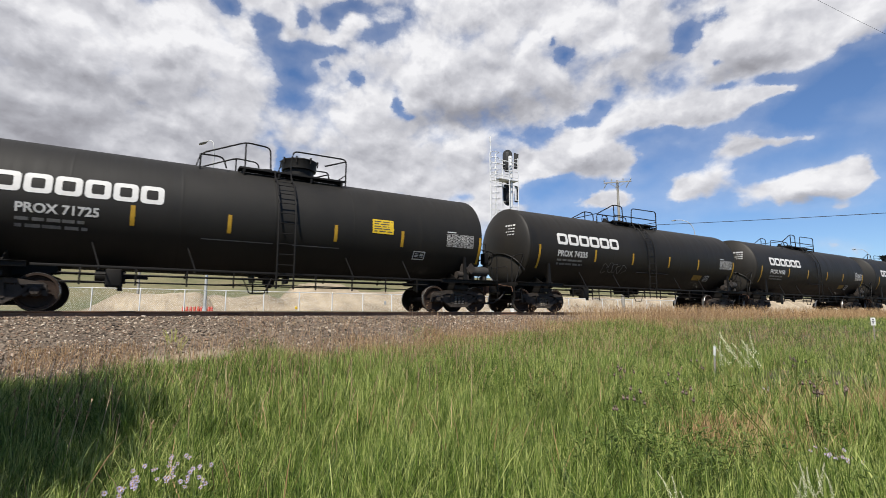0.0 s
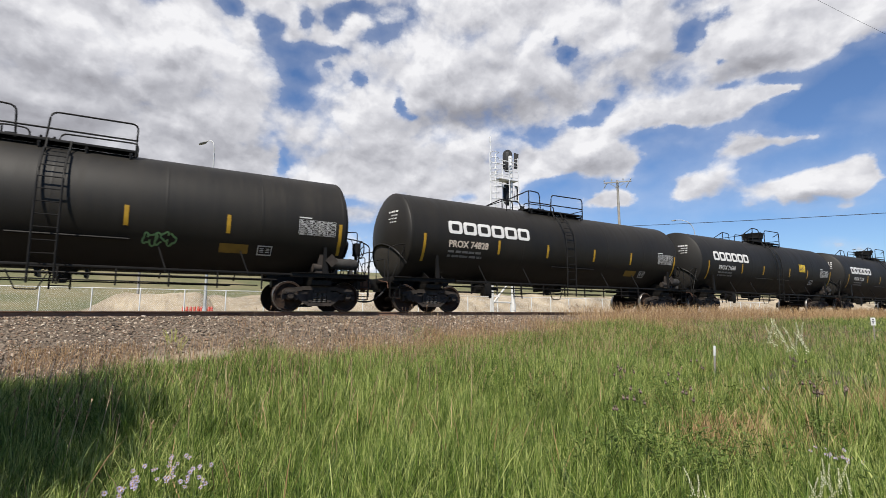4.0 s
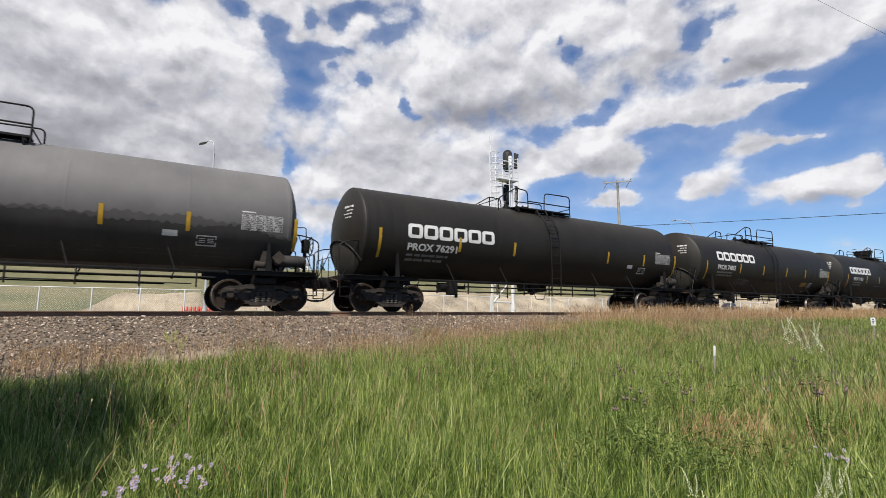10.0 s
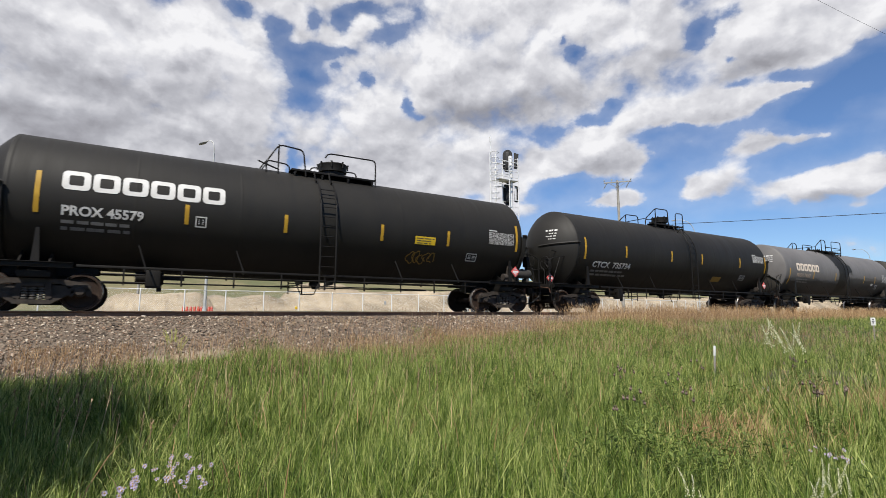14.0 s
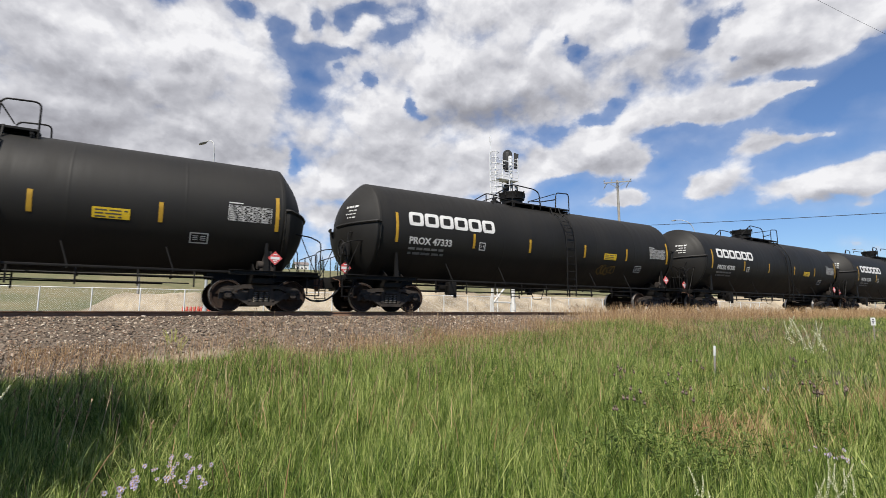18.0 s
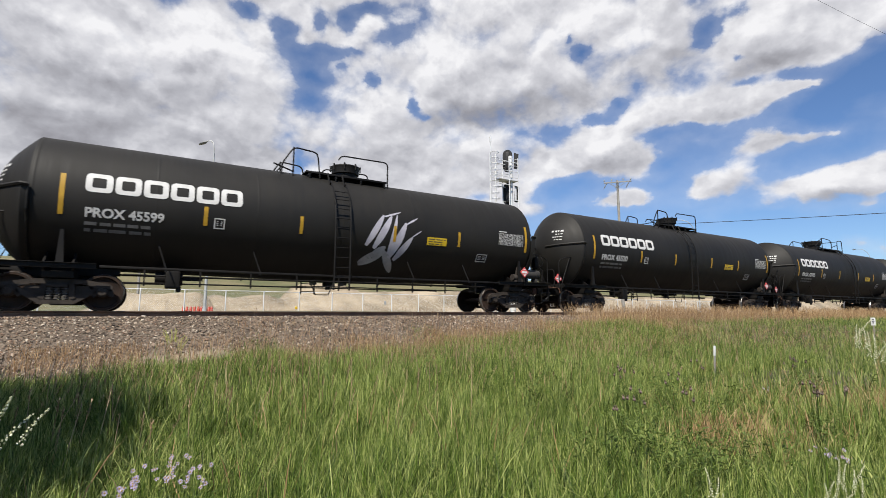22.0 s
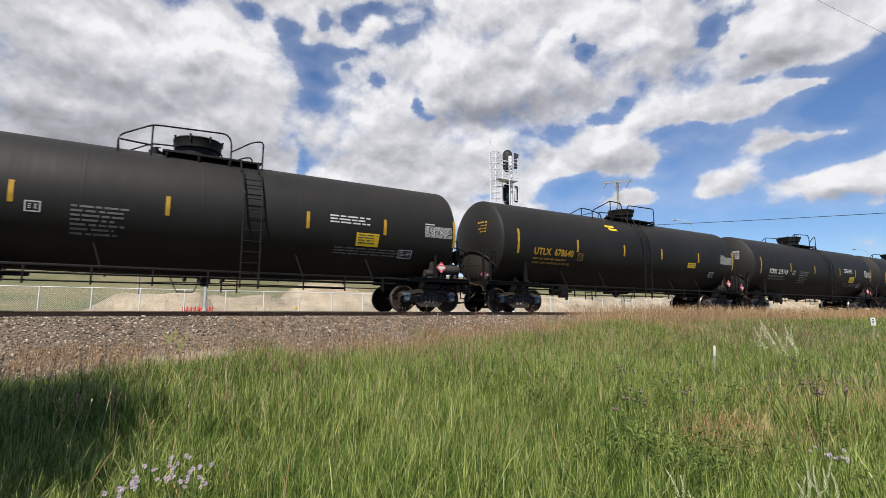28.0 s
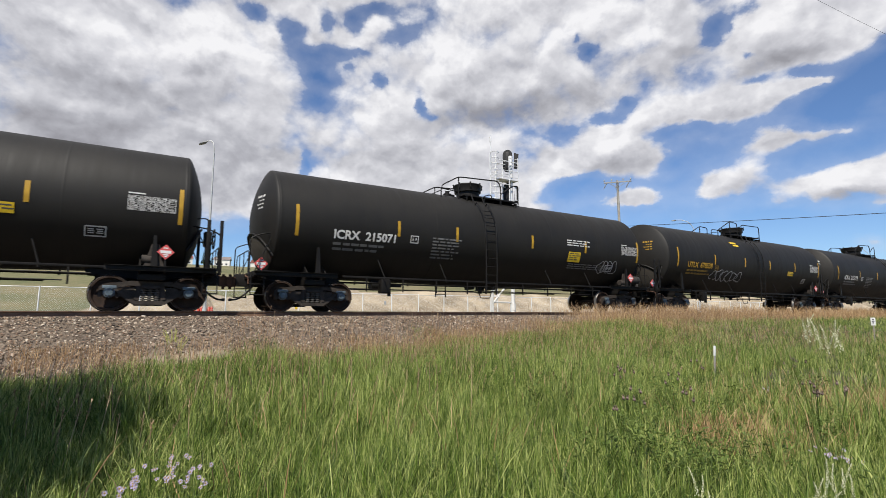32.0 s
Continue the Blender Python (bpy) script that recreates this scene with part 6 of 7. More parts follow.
flag = base("utility_marker", "small yellow utility marker on a short post by the fence", "marker", m=pose(11.71, FENCE - 0.4, float(height(11.71, FENCE - 0.4))))
part("post", "utility post", lambda bm: box(bm, (0, 0, 0.12), (0.04, 0.04, 0.3), 0.005), M["pole_wood"], flag)
part("cap", "utility cap", lambda bm: box(bm, (0, -0.02, 0.30), (0.2, 0.07, 0.24), 0.02), M["sign_yellow"], flag, "yellow plastic cap")
tag_plate = thing("fence_sign", "fence sign", lambda bm: box(bm, (0, 0, 0), (0.22, 0.02, 0.34), 0.006), M["pole_grey"], "small grey sign plate hung on the fence", "sign", m=pose(20.34, FENCE - 0.06, 1.01))


def sand_material():
    n = Nodes("sand_pile")
    co = n.coords()
    big = n.noise(co, 0.25, 5.0, 0.6)
    fine = n.noise(co, 5.0, 5.0, 0.7)
    col = n.ramp(n.math("ADD", n.math("MULTIPLY", big, 0.75), n.math("MULTIPLY", fine, 0.3)), (0.34, (0.125, 0.10, 0.066)), (0.5, (0.225, 0.182, 0.125)), (0.66, (0.35, 0.29, 0.205)))
    n.bump(n.math("ADD", fine, big), 0.6, 0.15)
    return n.set(col, 0.95)


M["sand"] = sand_material()


def mound_mesh(x0, x1, y0, y1, top, seed):
    nx, ny = 90, 22
    g = np.random.default_rng(seed)
    xs, ys = np.linspace(x0, x1, nx), np.linspace(y0, y1, ny)
    X, Y = np.meshgrid(xs, ys)
    u = np.minimum((X - x0), (x1 - X) * 1.4) / 5.5
    v = np.minimum(Y - y0, y1 - Y) / ((y1 - y0) * 0.42)
    h = smooth01(u) * smooth01(v) * top
    wob = 0.0
    for k in range(5):
        a, b, c = g.uniform(0.15, 0.9), g.uniform(0.2, 0.8), g.uniform(0, 6.28)
        wob = wob + np.sin(X * a + Y * b + c) * 0.09
    Z = height(X, Y) - 0.15 + h * (1 + wob) + g.normal(0, 0.05, X.shape) * (h > 0.2)
    co = np.stack([X, Y, Z], -1).reshape(-1, 3)
    i = (np.arange(ny - 1)[:, None] * nx + np.arange(nx - 1)).ravel()
    me = bpy.data.meshes.new("mound")
    me.from_pydata(co.tolist(), [], np.stack([i, i + 1, i + nx + 1, i + nx], -1).tolist())
    me.shade_smooth()
    me.materials.append(M["sand"])
    return me


for i, (x0, x1, y0, y1, top) in enumerate(((-6.5, 9.5, 60, 72, 2.3), (3.0, 24.0, 61, 74, 2.15), (13.0, 50.0, 60, 76, 3.3), (44.0, 120.0, 62, 80, 3.0), (105.0, 240.0, 62, 84, 3.6))):
    tagged(new("earth_mound", mound_mesh(x0, x1, y0, y1, top, 20 + i)), "pale bare earth and sand heaped beside the road", "earth mound", "earth mounds by the road")


def road_mat():
    n = Nodes("road_gravel")
    co = n.coords()
    fine = n.noise(co, 9.0, 4.0, 0.7)
    big = n.noise(co, 0.3, 3.0)
    return n.set(n.ramp(n.math("ADD", n.math("MULTIPLY", fine, 0.5), n.math("MULTIPLY", big, 0.5)), (0.3, (0.16, 0.15, 0.135)), (0.7, (0.30, 0.28, 0.25))), 0.95)


M["road"] = road_mat()
road = thing("road", "road", lambda bm: [box(bm, (-200 + 20 * i, 55, float(height(-200 + 20 * i, 55)) - 0.02), (20.5, 7.5, 0.12)) for i in range(31)], M["road"], "dusty grey two-lane road beyond the fence", "road", kind="structure")


def drum(bm):
    turned(bm, [(0.0, 0.001), (0.0, 0.20), (0.05, 0.20), (0.06, 0.15), (0.28, 0.14), (0.3, 0.13), (0.5, 0.115), (0.55, 0.09), (0.55, 0.001)], 16, "z")


for x in (4.05, 4.38, 4.74, 5.1, 5.46, 5.75, 6.2, 6.5, 6.75):
    thing("traffic_drum", "drum", drum, M["barrier_red"], "red plastic traffic drum in a row on the roadside", "traffic drum", "traffic drums", m=pose(x, 58.9, float(height(x, 58.9)) + 0.04))

# ---- pickup on the road ----
pickup = base("pickup_truck", "dark blue crew-cab pickup truck driving on the road", "pickup truck", m=pose(60, 55, 0.16))


def pickup_body(bm):
    extrude_poly(bm, [(-2.85, 0.55), (-2.88, 0.9), (-2.75, 1.08), (-1.45, 1.18), (-1.4, 1.2), (0.75, 1.2), (2.8, 1.18), (2.85, 0.6), (2.3, 0.5), (2.25, 0.75), (1.95, 0.92), (1.6, 0.92), (1.3, 0.75), (1.25, 0.45), (-1.2, 0.45), (-1.25, 0.75), (-1.55, 0.92), (-1.9, 0.92), (-2.2, 0.75), (-2.25, 0.5)], -0.98, 0.98)
    bmesh.ops.bevel(bm, geom=[e for e in bm.edges if abs(e.verts[0].co.y - e.verts[1].co.y) < 0.01], offset=0.06, segments=2, affect="EDGES")


def pickup_cab(bm):
    A = [(-1.5, 1.18), (-0.85, 1.86), (-0.6, 1.92), (0.45, 1.92), (0.62, 1.86), (0.72, 1.18)]
    lo = [[bm.verts.new((x, s * (0.94 if z < 1.3 else 0.78), z)) for x, z in A] for s in (-1, 1)]
    bm.faces.new(lo[0])
    bm.faces.new(lo[1][::-1])
    for i in range(6):
        bm.faces.new((lo[0][i], lo[1][i], lo[1][(i + 1) % 6], lo[0][(i + 1) % 6]))


def cab_window(x0, x1, x2, x3):
    return lambda bm: bm.faces.new([bm.verts.new(p) for p in ((x0, -0.935, 1.24), (x1, -0.935, 1.24), (x2, -0.80, 1.82), (x3, -0.80, 1.82))])


part("body", "pickup body", pickup_body, M["truck_blue"], pickup, "dark blue painted body")
part("cab", "pickup cab", pickup_cab, M["truck_blue"], pickup)
part("window", "pw1", cab_window(-1.28, -0.42, -0.42, -0.82), M["glass_dark"], pickup, "dark side window")
part("window", "pw2", cab_window(-0.34, 0.58, 0.5, -0.34), M["glass_dark"], pickup, "dark side window")
part("bed_lining", "bed", lambda bm: box(bm, (1.78, 0, 1.2), (1.9, 1.6, 0.03)), M["tyre"], pickup)
for nm, x in (("front_bumper", -2.88), ("rear_bumper", 2.86)):
    part(nm, ("bumper", x), lambda bm: box(bm, (x, 0, 0.6), (0.14, 1.9, 0.2), 0.04), M["chrome"], pickup)
part("headlight", "headlight", lambda bm: box(bm, (-2.86, -0.78, 0.9), (0.08, 0.3, 0.18), 0.03), M["chrome"], pickup)
part("mirror", "mirror", lambda bm: box(bm, (-1.05, -1.08, 1.28), (0.12, 0.2, 0.18), 0.03), M["tyre"], pickup)
PICKUP_WHEELS = []
for x in (-1.72, 1.78):
    for s in (-1, 1):
        w = part("wheel", ("pw", s), lambda bm: turned(bm, [(s * 0.9, 0.001), (s * 0.9, 0.22), (s * 0.98, 0.25), (s * 0.98, 0.37), (s * 0.92, 0.4), (s * 0.74, 0.4), (s * 0.72, 0.3), (s * 0.72, 0.001)], 22, "y"), M["tyre"], pickup, "", pose(x, 0, 0.4))
        part("rim", ("pr", s), lambda bm: [rod(bm, (0, s * 0.91, 0), (0.2 * math.cos(t), s * 0.93, 0.2 * math.sin(t)), 0.035, 6) for t in [2 * math.pi * i / 6 for i in range(6)]], M["chrome"], w)


# ---- the far rise: houses and trees ----
def house(x, y, w, d, h, roof, turn):
    z = float(height(x, y))
    ho = base("house", "pale house with a pitched roof on the far rise", "house", "houses on the rise", m=pose(x, y, z, 0, 0, turn))
    part("wall", ("hw", w, d, h), lambda bm: box(bm, (0, 0, h / 2 - 0.5), (w, d, h + 1.0)), M["house_wall"], ho)

    def roof_mesh(bm):
        a = [bm.verts.new(p) for p in ((-w / 2 - .5, -d / 2 - .5, h), (w / 2 + .5, -d / 2 - .5, h), (w / 2 + .5, 0, h + d * .32), (-w / 2 - .5, 0, h + d * .32), (-w / 2 - .5, d / 2 + .5, h), (w / 2 + .5, d / 2 + .5, h))]
        for q in ((0, 1, 2, 3), (3, 2, 5, 4), (0, 3, 4), (1, 5, 2), (0, 4, 5, 1)):
            bm.faces.new([a[i] for i in q])
    part("roof", ("hr", w, d, h), roof_mesh, M[roof], ho)
    for i in range(3):
        part("window", ("hwin", d), lambda bm: box(bm, (0, -d / 2 - 0.02, 1.6), (1.3, 0.08, 1.3), 0.02), M["glass_dark"], ho, "", pose((i - 1) * w * 0.3, 0, 0))


for i, (x, y, w, d, h, r) in enumerate(((2, 395, 11, 8, 4.5, "house_roof"), (26, 400, 10, 8, 4.5, "house_roof_red"), (-34, 398, 12, 8, 4, "house_roof"), (52, 405, 11, 8, 5, "house_roof"), (80, 410, 12, 8, 4.5, "house_roof_red"), (-64, 405, 10, 7, 4.5, "house_roof"), (112, 408, 11, 8, 4.5, "house_roof"))):
    house(x, y, w, d, h, r, 15 * ((i * 7) % 5 - 2))


def conifer_crown(seed, h):
    """Tiers of drooping boughs, each of several tapered sprays, with gaps."""
    def build(bm):
        g = random.Random(seed)
        z = h * 0.12
        while z < h * 0.98:
            r = (1 - z / h) * h * 0.2 + 0.15
            n = 7
            for i in range(n):
                if g.random() < 0.12:
                    continue
                a = 2 * math.pi * (i + g.random() * 0.8) / n
                rr = r * g.uniform(0.7, 1.2)
                d, s = Vector((math.cos(a), math.sin(a), 0)), Vector((-math.sin(a), math.cos(a), 0))
                root = Vector((0, 0, z + 0.35))
                tipp = d * rr + Vector((0, 0, z - rr * 0.25))
                mid = d * rr * 0.55 + Vector((0, 0, z + 0.2))
                w = rr * 0.35
                vs = [bm.verts.new(p) for p in (root, mid + s * w, tipp, mid - s * w, mid - Vector((0, 0, w * 0.8)))]
                for q in ((0, 1, 4), (1, 2, 4), (2, 3, 4), (3, 0, 4), (0, 3, 2, 1)):
                    bm.faces.new([vs[k] for k in q])
            z += h * 0.055
    return build


rng = random.Random(12)
for i in range(46):
    x, y = rng.uniform(-90, 160), rng.uniform(372, 440)
    h = rng.uniform(8, 17)
    v = i % 5
    t = base("spruce_tree", "dark green spruce on the far rise", "tree", "spruces on the rise", m=pose(x, y, float(height(x, y)) - 0.2, 0, 0, rng.uniform(0, 360)) @ Matrix.Diagonal((h / 12, h / 12, h / 12, 1)))
    part("trunk", "spruce trunk", lambda bm: rod(bm, (0, 0, 0), (0, 0, 11.5), 0.22, 8, 0.03), M["bark"], t)
    part("crown", ("spruce", v), conifer_crown(60 + v, 12.0), M["conifer"], t)



# ---- meadow ----
def leaf_material(name, a, b, c, rough=0.6, trans=0.25):
    n = Nodes(name)
    rnd = n.node("NewGeometry").outputs["Random Per Island"]
    co = n.coords()
    patchy = n.noise(co, 0.5, 3.0, 0.6)
    tuft = n.noise(co, 5.5, 2.0, 0.5)
    fac = n.math("ADD", n.math("MULTIPLY", rnd, 0.85), n.math("MULTIPLY", n.math("ADD", patchy, n.math("MULTIPLY", tuft, 1.6)), 0.5))
    fac = n.math("SUBTRACT", fac, 0.56)
    col = n.ramp(fac, (0.12, a), (0.5, b), (0.92, c))
    n.set(col, rough)
    n.put(n.bsdf.inputs["Specular IOR Level"], 0.25)
    t = n.node("BsdfTranslucent", Color=col)
    mx = n.node("MixShader", i0=trans, i1=n.bsdf.outputs[0], i2=t.outputs[0])
    n.put(n.out.inputs["Surface"], mx.outputs[0])
    return n.mat


M["grass"] = leaf_material("grass", (0.021, 0.042, 0.006), (0.106, 0.165, 0.024), (0.38, 0.415, 0.14), 0.5, 0.25)
M["dry_grass"] = leaf_material("dry_grass", (0.16, 0.086, 0.040), (0.33, 0.205, 0.10), (0.50, 0.37, 0.21), 0.7, 0.2)
M["seed_head"] = leaf_material("seed_head", (0.13, 0.075, 0.045), (0.28, 0.18, 0.11), (0.46, 0.34, 0.22), 0.7, 0.2)
M["thistle_bud"] = leaf_material("thistle_bud", (0.06, 0.045, 0.032), (0.13, 0.092, 0.07), (0.22, 0.165, 0.15), 0.8, 0.1)
M["petal_yellow"] = leaf_material("petal_yellow", (0.30, 0.31, 0.07), (0.46, 0.46, 0.12), (0.6, 0.58, 0.22))
M["weed"] = leaf_material("weed", (0.045, 0.075, 0.012), (0.085, 0.125, 0.024), (0.15, 0.19, 0.05))
M["petal_white"] = leaf_material("petal_white", (0.36, 0.37, 0.20), (0.58, 0.57, 0.40), (0.72, 0.71, 0.56))
M["petal_mauve"] = leaf_material("petal_mauve", (0.231, 0.182, 0.294), (0.322, 0.266, 0.392), (0.434, 0.392, 0.49))
M["flower_eye"] = leaf_material("flower_eye", (0.22, 0.15, 0.02), (0.32, 0.22, 0.04), (0.4, 0.3, 0.06))


def blades(name, x, y, h, w, lean, seed, mat, droop=0.35, wind=(0.34, 0.1), out=None):
    """Many bent, tapered blades in one mesh, rooted on the ground."""
    g = np.random.default_rng(seed)
    n = len(x)
    z = height(x, y) - 0.02
    a = g.uniform(0, 2 * np.pi, n) if out is None else out + g.normal(0, 0.5, n)
    dirx, diry = np.cos(a) + wind[0], np.sin(a) + wind[1]
    ln = np.hypot(dirx, diry) + 1e-6
    dirx, diry = dirx / ln, diry / ln
    b = g.uniform(0, np.pi, n)
    sx, sy = np.cos(b), np.sin(b)
    V = np.zeros((n, 7, 3))
    for k, (t, ww) in enumerate(((0.0, 0.8), (0.4, 1.0), (0.75, 0.62))):
        off = lean * h * (t ** 1.8)
        zz = h * (t - droop * lean * t * t)
        for s, c in ((-1, 2 * k), (1, 2 * k + 1)):
            V[:, c, 0] = x + dirx * off + s * sx * w * ww / 2
            V[:, c, 1] = y + diry * off + s * sy * w * ww / 2
            V[:, c, 2] = z + zz
    V[:, 6, 0], V[:, 6, 1], V[:, 6, 2] = x + dirx * lean * h, y + diry * lean * h, z + h * (1 - droop * lean)
    idx = np.arange(n) * 7
    quads = np.concatenate([np.stack([idx, idx + 1, idx + 3, idx + 2], -1), np.stack([idx + 2, idx + 3, idx + 5, idx + 4], -1)])
    tris = np.stack([idx + 4, idx + 5, idx + 6], -1)
    me = bpy.data.meshes.new(name)
    me.vertices.add(n * 7)
    me.vertices.foreach_set("co", V.reshape(-1).astype(np.float32))
    loops = np.concatenate([quads.ravel(), tris.ravel()]).astype(np.int32)
    nq, nt = len(quads), len(tris)
    me.loops.add(len(loops))
    me.loops.foreach_set("vertex_index", loops)
    starts = np.concatenate([np.arange(nq) * 4, nq * 4 + np.arange(nt) * 3]).astype(np.int32)
    me.polygons.add(nq + nt)
    me.polygons.foreach_set("loop_start", starts)
    me.update(calc_edges=True)
    me.materials.append(mat)
    return me


def field_points(count, seed, y0, y1, x0, x1, near=0.0):
    g = np.random.default_rng(seed)
    x = g.uniform(x0, x1, count)
    y = y0 + (y1 - y0) * g.random(count)
    return g, x, y


def grass_edge(x):
    """Where the meadow ends towards the track."""
    return 10.5 + 0.35 * np.sin(x * 1.1) + 0.25 * np.sin(x * 2.7 + 1) + 1.75 * smooth01((x - 0.2) / 2.6) + 0.7 * smooth01((x - 12.5) / 4.0)


def meadow(count, seed, box_, h0, h1, w0, w1, wide=False):
    g, x, y = field_points(count // 16, seed, box_[2], box_[3], box_[0], box_[1])
    tall = np.repeat(g.uniform(0.55, 1.2, len(x)), 16)
    x, y = np.repeat(x, 16), np.repeat(y, 16)
    count = len(x)
    out = g.uniform(0, 2 * np.pi, count)
    r = np.abs(g.normal(0, 0.055, count))
    x, y = x + r * np.cos(out), y + r * np.sin(out)
    keep = (y < grass_edge(x) + g.normal(0, 0.3, count)) & ((y > 1.2) | (np.hypot(x, y) > 0.8))
    clump = 0.5 + 0.5 * np.sin(x * 1.7 + 2 * np.sin(y * 1.3)) * np.sin(y * 2.1 + 1.7 * np.sin(x))
    keep &= g.random(count) < 0.55 + 0.45 * clump
    if not wide:
        keep &= (x > -0.32 * y - 0.4) & (y > 0.16 * x)
    x, y, clump, out, tall = x[keep], y[keep], clump[keep], out[keep], tall[keep]
    n = len(x)
    h = g.uniform(h0, h1, n) * tall * (0.8 + 0.35 * clump) * (0.28 + 0.72 * np.clip((grass_edge(x) - y) / 2.4, 0, 1))
    return g, x, y, h, g.uniform(w0, w1, n), np.clip(np.where(g.random(n) < 0.62, g.normal(0.26, 0.16, n), g.normal(0.85, 0.3, n)), 0.03, 1.5), out


for i, (cnt, bx, h0, h1, w0, w1) in enumerate(((280000, (-2.5, 8.0, 1.0, 7.0), 0.12, 0.45, 0.003, 0.008), (250000, (-4.0, 14.0, 5.5, 13.6), 0.26, 0.6, 0.004, 0.0095), (130000, (7.0, 45.0, 1.0, 13.9), 0.22, 0.55, 0.005, 0.011), (14000, (-16.0, -1.0, -4.0, 11.5), 0.25, 0.55, 0.010, 0.02), (24000, (-14.0, 24.0, -12.0, 1.6), 0.22, 0.5, 0.012, 0.022))):
    g, x, y, h, w, ln, out = meadow(cnt, 100 + i, bx, h0, h1, w0, w1, i > 2)
    ob = new("meadow_grass", blades("meadow_grass", x, y, h, w, ln, 200 + i, M["grass"], out=out))
    tagged(ob, "tall green meadow grass bending in the wind", "grass", kind="stuff")


def dry(count, seed, x0, x1, y0, y1, h0, h1, dense=1.0):
    g = np.random.default_rng(seed)
    x, y = g.uniform(x0, x1, count), g.uniform(y0, y1, count)
    c = np.sin(x * 1.1 + seed) * np.sin(y * 1.4 + 0.7 * x) + 0.5 * np.sin(x * 2.9)
    k = g.random(count) < np.clip(0.45 * dense + 0.4 * c, 0.06, 1)
    x, y = x[k], y[k]
    n = len(x)
    return blades("dry_grass", x, y, g.uniform(h0, h1, n), g.uniform(0.004, 0.011, n), np.clip(g.normal(0.3, 0.15, n), 0.02, 0.8), seed + 1, M["dry_grass"])


for i, a in enumerate(((3600, 301, -1.9, 0.1, 11.2, 12.5, 0.05, 0.3, 0.5), (9000, 303, 1.0, 9.0, 10.2, 12.6, 0.10, 0.34, 0.6), (2500, 319, 1.0, 14.0, 12.4, 13.8, 0.06, 0.24, 0.3), (14000, 311, 7.0, 17.0, 9.8, 12.8, 0.18, 0.48, 0.8), (26000, 305, 14.0, 55.0, 11.8, 14.2, 0.4, 0.75, 1.5), (7000, 307, -1.0, 22.0, 2.5, 11.5, 0.3, 0.6, 0.35), (9000, 315, 3.0, 15.0, 8.0, 12.0, 0.35, 0.62, 0.5), (2600, 317, 4.2, 6.6, 2.0, 3.2, 0.2, 0.45, 0.6), (5000, 313, 5.0, 9.5, 2.0, 4.2, 0.3, 0.55, 0.3), (7000, 309, 6.0, 60.0, 18.8, 24.0, 0.35, 0.7, 1.0))):
    ob = new("dry_grass", dry(*a))
    tagged(ob, "dry straw-coloured grass by the track", "grass", kind="stuff")


# seed heads on thin stalks
def seed_heads():
    """Stalks that end in loose panicles of small spikelets."""
    g = np.random.default_rng(77)
    n = 5000
    x, y = g.uniform(-2.5, 24, n), 4.6 + 9.2 * g.random(n) ** 0.6
    k = (y < grass_edge(x) + 0.7)
    x, y = x[k], y[k]
    V, F = [], []
    z = height(x, y)
    for a, b, c in zip(x, y, z):
        h = g.uniform(0.34, 0.66)
        lx, ly = g.normal(0.07, 0.1), g.normal(0, 0.08)
        w = 0.0022
        i = len(V)
        V += [(a - w, b, c), (a + w, b, c), (a + lx + w, b + ly, c + h), (a + lx - w, b + ly, c + h)]
        F.append((i, i + 1, i + 2, i + 3))
        long = g.uniform(0.07, 0.15)
        for s in range(12):
            t = h - long * s / 12
            ang = g.uniform(0, 6.28)
            r = 0.006 + 0.022 * math.sin(math.pi * (s + 1) / 14)
            p = np.array((a + lx * t / h, b + ly * t / h, c + t))
            d = np.array((math.cos(ang) * r, math.sin(ang) * r, g.uniform(0.012, 0.03)))
            e = np.array((-math.sin(ang) * 0.004, math.cos(ang) * 0.004, 0))
            i = len(V)
            V += [tuple(p - e * 0.3), tuple(p + d * 0.6 + e), tuple(p + d * 1.15), tuple(p + d * 0.6 - e)]
            F.append((i, i + 1, i + 2, i + 3))
    me = bpy.data.meshes.new("seed_heads")
    me.from_pydata(V, [], F)
    me.materials.append(M["seed_head"])
    return me


tagged(new("seed_heads", seed_heads()), "thin tan grass stalks with feathery seed heads", "grass", kind="stuff")


# sweet clover with spikes of small white flowers
def clover_stems(seed, h):
    def build(bm):
        g = random.Random(seed)
        for i in range(4):
            a = g.uniform(0, 6.28)
            l = g.uniform(0.08, 0.28) * h
            pipe(bm, [(0, 0, 0), (l * 0.35 * math.cos(a), l * 0.35 * math.sin(a), h * 0.55), (l * math.cos(a), l * math.sin(a), h * g.uniform(0.85, 1.0))], 0.0026, 5)
        for i in range(26):
            a, z, r = g.uniform(0, 6.28), g.uniform(0.15, 0.8) * h, g.uniform(0.02, 0.1)
            c = Vector((r * math.cos(a), r * math.sin(a), z))
            s = Vector((-math.sin(a), math.cos(a), 0)) * 0.009
            d = Vector((math.cos(a), math.sin(a), 0.3)) * 0.035
            bm.faces.new([bm.verts.new(p) for p in (c, c + d * 0.5 + s, c + d, c + d * 0.5 - s)])
    return build


